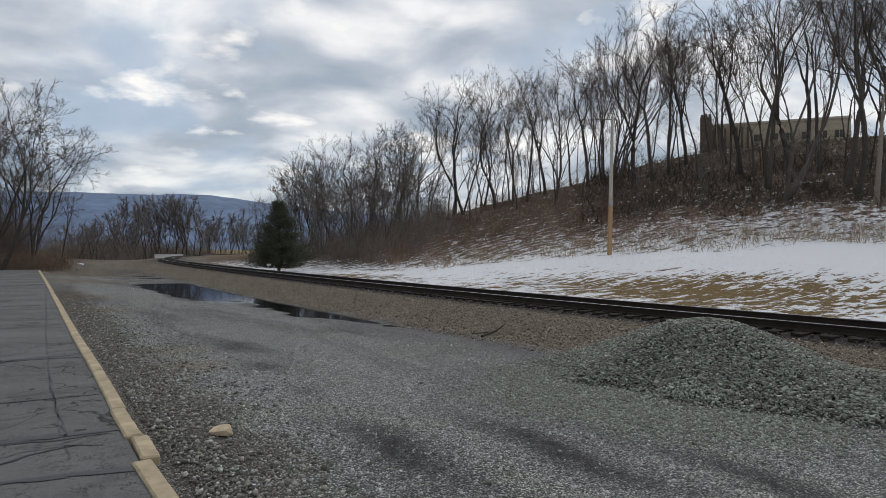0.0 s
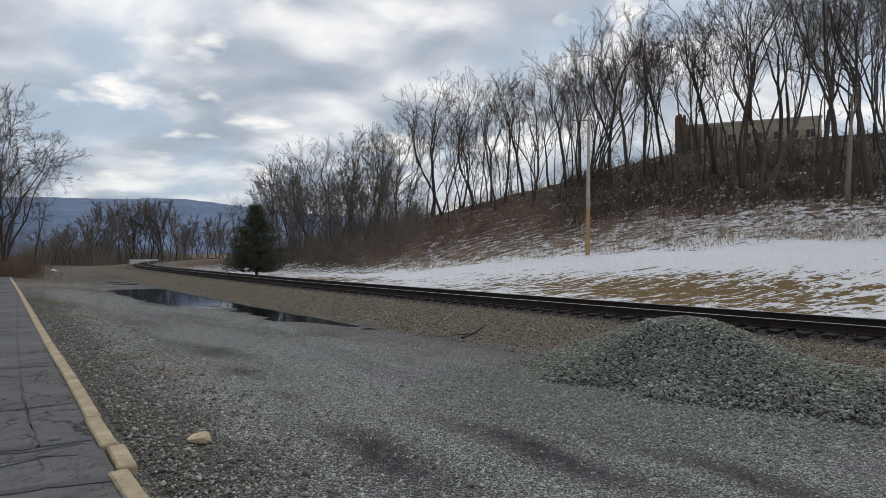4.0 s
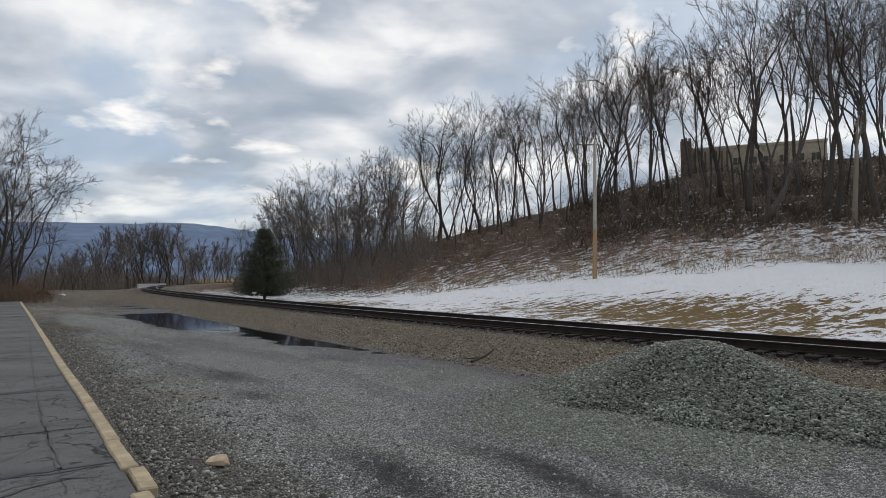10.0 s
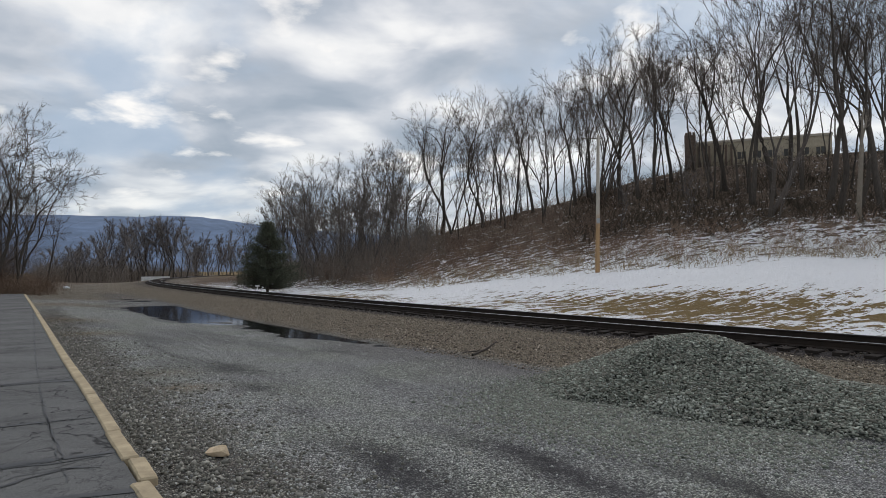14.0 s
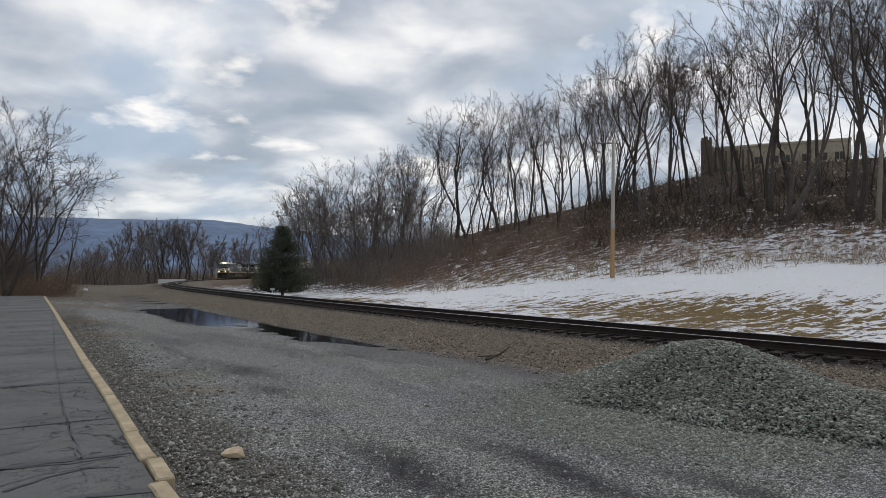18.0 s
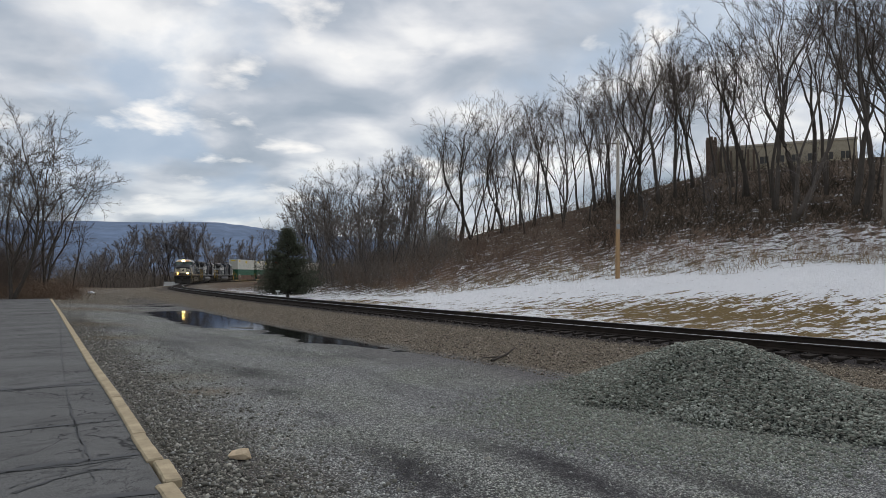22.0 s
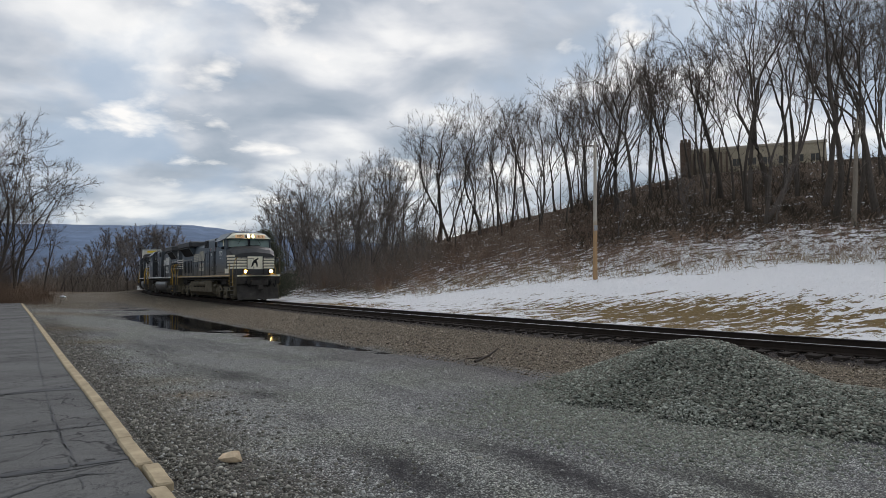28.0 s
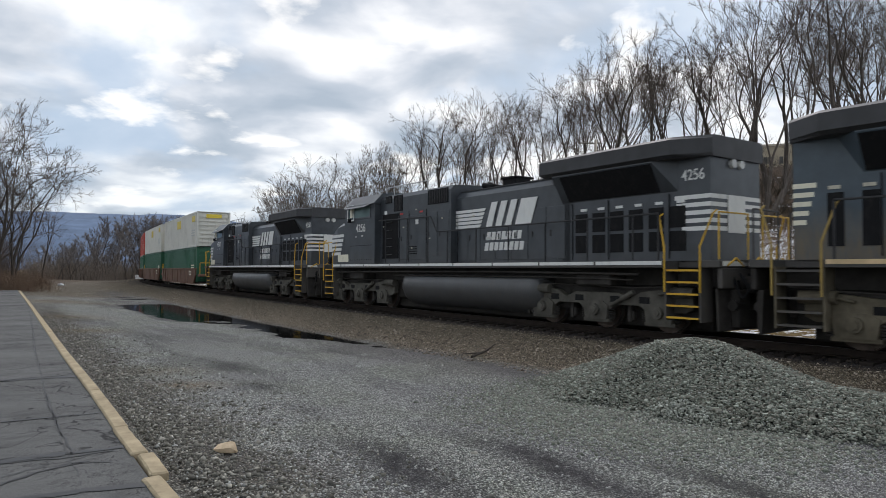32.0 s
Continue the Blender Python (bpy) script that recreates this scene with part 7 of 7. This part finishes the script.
    box(bm, -5.3, 4.2, -0.62, 0.62, 0.05, 0.9, 0.05)
    part("centre_sill", bm, GEAR_DARK, unit)
    # tank and reservoirs
    bm = B()
    loft(bm, [hull_section(-4.95, [(0.9, 0.20), (1.40, 0.52), (1.42, 0.86), (0.9, 0.90)]), hull_section(2.75, [(0.9, 0.20), (1.40, 0.52), (1.42, 0.86), (0.9, 0.90)])] if lead else
         [hull_section(x, [(0.35 * k, 0.62 - 0.46 * k), (0.95 * k, 0.66 - 0.42 * k), (1.34 * k, 0.74 - 0.26 * k), (1.50 * k, 0.86 - 0.04 * k), (1.50 * k, 1.02), (1.44 * k, 1.24), (1.2 * k, 1.34)]) for x, k in ((-4.75, 0.80), (-4.6, 0.96), (-4.4, 1.0), (2.5, 1.0), (2.7, 0.96), (2.85, 0.80))])
    for fc in bm.faces:
        fc.smooth = not lead
    part("fuel_tank", bm, gear if lead else BODY_CLEAN, unit)
    if lead:
        for e in (-1, 1):
            for x0, x1 in ((-3.75, -1.65), (-1.42, 0.55)):
                bm = B()
                cyl(bm, (x0 + 0.1, e * 1.16, 1.15), (x1 - 0.1, e * 1.16, 1.15), 0.285, n=18)
                cyl(bm, (x0, e * 1.16, 1.15), (x0 + 0.1, e * 1.16, 1.15), 0.15, 0.285, n=18)
                cyl(bm, (x1 - 0.1, e * 1.16, 1.15), (x1, e * 1.16, 1.15), 0.285, 0.15, n=18)
                res = part("air_reservoir", bm, gear, unit)
                bm = B()
                for xx in (x0 + 0.4, x1 - 0.4):
                    box(bm, xx - 0.05, xx + 0.05, e * 1.0, e * 1.44, 0.86, 0.95)
                part("bracket", bm, GEAR_DARK, res)
            bm = B()
            box(bm, 0.62, 2.70, e * 1.0, e * 1.44, 0.80, 1.36, 0.03)
            part("equipment_box", bm, gear, unit)
            bm = B()
            box(bm, -4.9, -3.8, e * 1.0, e * 1.40, 0.84, 1.34, 0.03)
            part("equipment_box", bm, gear, unit)
    for x0, x1 in ((2.45, 3.9), (-6.2, -5.05)) if lead else ((2.85, 3.9), (-5.6, -4.65)):
        bm = B()
        box(bm, x0, x1, -0.95, 0.95, 0.42, 1.14, 0.06)
        part("equipment_rack", bm, GEAR_DARK, unit)
    for x in trucks:
        build_bogie(unit, x, gear)
    return unit


def build_container(car, z0, length, paint, mark):
    """A corrugated container with posts, rails and plain marks, resting in or on a well car."""
    c = empty("container", label=f"{mark} corrugated steel freight container, double stacked" , category="container", group="containers on the train")
    hw, h, hl = 1.29, 2.82, length / 2
    bm = B()
    n = int(length / 0.5)
    outline = []
    for i in range(n):
        x = -hl + 0.14 + i * (length - 0.28) / n
        w = (length - 0.28) / n
        outline += [(x, hw - 0.05), (x + w * 0.45, hw - 0.05), (x + w * 0.5, hw - 0.015), (x + w * 0.95, hw - 0.015)]
    outline += [(hl - 0.14, hw - 0.05)]
    outline = outline + [(x, -y) for x, y in outline[::-1]]
    prism(bm, outline, 0.05, h - 0.05, "z")
    part("panel", bm, paint, c)
    for e in (-1, 1):
        for z in (0.0, h - 0.12):
            bm = B()
            box(bm, -hl, hl, e * (hw - 0.06), e * hw, z, z + 0.12)
            part("side_rail", bm, paint, c)
        for x in (-hl, hl - 0.14):
            bm = B()
            box(bm, x, x + 0.14, e * (hw - 0.14), e * (hw + 0.004), 0.0, h)
            part("corner_post", bm, paint, c)
        if paint is BOX_WHITE:
            bm = B()
            box(bm, -0.9, 0.9, e * hw, e * (hw + 0.006), h - 1.05, h - 0.35)
            box(bm, hl - 2.2, hl - 0.9, e * hw, e * (hw + 0.006), h - 0.75, h - 0.3)
            part("mark", bm, BOX_YELLOW, c, "plain yellow mark")
        bm = B()
        for q in range(3):
            box(bm, hl - 2.3, hl - 1.0, e * hw, e * (hw + 0.005), 0.9 + q * 0.2, 1.0 + q * 0.2)
        part("data_bar", bm, CREAM if paint is not BOX_WHITE else BOX_GREY, c)
    bm = B()
    box(bm, -hl, hl, -hw + 0.01, hw - 0.01, h - 0.04, h)
    part("roof_sheet", bm, paint, c)
    for e in (-1, 1):
        bm = B()
        for q in range(7):
            box(bm, e * (hl - 0.02), e * (hl + 0.012), -1.1, 1.1, 0.35 + q * 0.34, 0.47 + q * 0.34)
        part("end_rib", bm, paint, c)
        if paint is BOX_WHITE:
            bm = B()
            box(bm, e * (hl + 0.012), e * (hl + 0.02), -0.6, 0.6, h - 0.5, h - 0.2)
            part("mark", bm, BOX_YELLOW, c, "plain yellow mark")
    return c


def build_well_car():
    car = empty("well_car", label="rusty brown low well car carrying stacked containers", category="freight car", group="well cars of the train")
    hl = 8.25
    for e in (-1, 1):
        bm = B()
        prism(bm, [(-hl, 1.05), (-hl + 0.7, 0.34), (hl - 0.7, 0.34), (hl, 1.05), (hl, 1.52), (-hl, 1.52)], e * 1.34, e * 1.46, "y")
        part("side_sill", bm, RUST_WELL, car)
        bm = B()
        box(bm, -hl, hl, e * 1.30, e * 1.50, 1.48, 1.58, 0.01)
        part("top_chord", bm, RUST_WELL, car)
        for q in range(12):
            x = -7.2 + q * 1.31
            bm = B()
            box(bm, x - 0.05, x + 0.05, e * 1.46, e * 1.50, 0.38, 1.48)
            part("stiffener", bm, RUST_WELL, car)
        bm = B()
        for q in range(3):
            box(bm, 5.6, 6.8, e * 1.462, e * 1.47, 1.02 + q * 0.14, 1.09 + q * 0.14)
        part("data_bar", bm, CREAM, car)
        bm = B()
        rail_line(bm, [(e * 8.9, -1.2, 1.05), (e * 8.9, -1.2, 2.0), (e * 8.9, 1.2, 2.0), (e * 8.9, 1.2, 1.05)], 0.03)
        part("end_ladder", bm, YELLOW, car)
    bm = B()
    box(bm, -hl + 0.3, hl - 0.3, -1.3, 1.3, 0.36, 0.46)
    part("well_floor", bm, GEAR_DARK, car)
    for e in (-1, 1):
        bm = B()
        box(bm, e * hl, e * 9.3, -1.25, 1.25, 0.92, 1.12, 0.03)
        box(bm, e * hl, e * 9.3, -0.3, 0.3, 0.70, 0.95)
        part("end_platform", bm, RUST_WELL, car)
    x = -9.3
    bm = B()
    for e in (-1, 1):
        prism(bm, [(x - 1.15, 0.36), (x - 1.15, 0.58), (x - 0.4, 0.72), (x + 0.4, 0.72), (x + 1.15, 0.58), (x + 1.15, 0.36), (x + 0.5, 0.24), (x - 0.5, 0.24)], e * 0.98, e * 1.12, "y")
    box(bm, x - 0.2, x + 0.2, -1.0, 1.0, 0.45, 0.85)
    part("truck", bm, GEAR_DARK, car)
    for ax in (-0.88, 0.88):
        w = new("wheelset", WAGON_WHEEL_MESH)
        w.parent = car
        w.matrix_basis = pose(x + ax, 0, 0.42)
        WAGON_AXLES.append((w, x + ax))
    return car


WAGON_AXLES = []
UNIT_L, CAR_L = 22.3, 18.6
# things of the train: object, metres of its middle behind the front coupler, half of its truck base, facing
CONSIST = []
for i, (number, lead) in enumerate((("9773", True), ("4256", False), ("4358", False))):
    CONSIST.append((build_unit(number, lead), UNIT_L * (i + 0.5), 6.6, 1 if lead else -1, 0.0))
LOADS = [(BOX_WHITE, "white", BOX_GREEN, "dark green"), (BOX_WHITE, "white", BOX_GREEN, "dark green"), (BOX_RED, "red", BOX_GREEN, "dark green"), (BOX_WHITE, "white", BOX_GREY, "grey white"),
         (BOX_WHITE, "white", BOX_WHITE, "white"), (BOX_WHITE, "white", BOX_GREEN, "dark green"), (BOX_RED, "red", BOX_GREY, "grey white"), (BOX_WHITE, "white", BOX_GREEN, "dark green")]
for i, (up_paint, up_name, low_paint, low_name) in enumerate(LOADS):
    mid = UNIT_L * 3 + 11.0 + CAR_L * i
    CONSIST.append((build_well_car(), mid, 9.3, 1, 0.0))
    CONSIST.append((build_container(None, 0.47, 16.1, low_paint, low_name), mid, 9.3, 1, 0.47))
    CONSIST.append((build_container(None, 3.32, 16.1, up_paint, up_name), mid, 9.3, 1, 3.32))


def front_at(t):
    """Where the train's front coupler is along the track at t seconds."""
    e = t - 30.0
    return 5.6 + 14.083 * e - 0.1755 * e * e / 2


def train_pose(t, back, reach, facing, lift):
    s = front_at(t) - back
    xa, ya, _ = on_track(s + reach)
    xb, yb, _ = on_track(s - reach)
    turn = math.degrees(math.atan2(float(ya - yb), float(xa - xb))) + (0 if facing > 0 else 180)
    return pose(float(xa + xb) / 2, float(ya + yb) / 2, RAIL_Z + lift, 0, 0, turn)


def motions():
    times = [0, 4, 8, 12, 14] + [15 + 0.5 * i for i in range(35)]
    for ob, back, reach, facing, lift in CONSIST:
        walk(ob, [(t, train_pose(t, back, reach, facing, lift)) for t in times])
    # rolling wheels, while the train is near enough for them to show
    roll = [24 + i / 30 for i in range(0, 241)]
    for w, x in AXLES:
        sign = 1 if w.parent is CONSIST[0][0] else -1
        rows = [(0, pose(x, 0, 0.533))]
        for t in roll:
            a = math.degrees((front_at(t) - front_at(24)) / 0.533) * sign
            rows.append((t, Matrix.Translation((x, 0, 0.533)) @ Matrix.Rotation(radians(a % 360), 4, "Y")))
        walk(w, rows)


build_pile()
build_scatter()
build_ties()
motions()
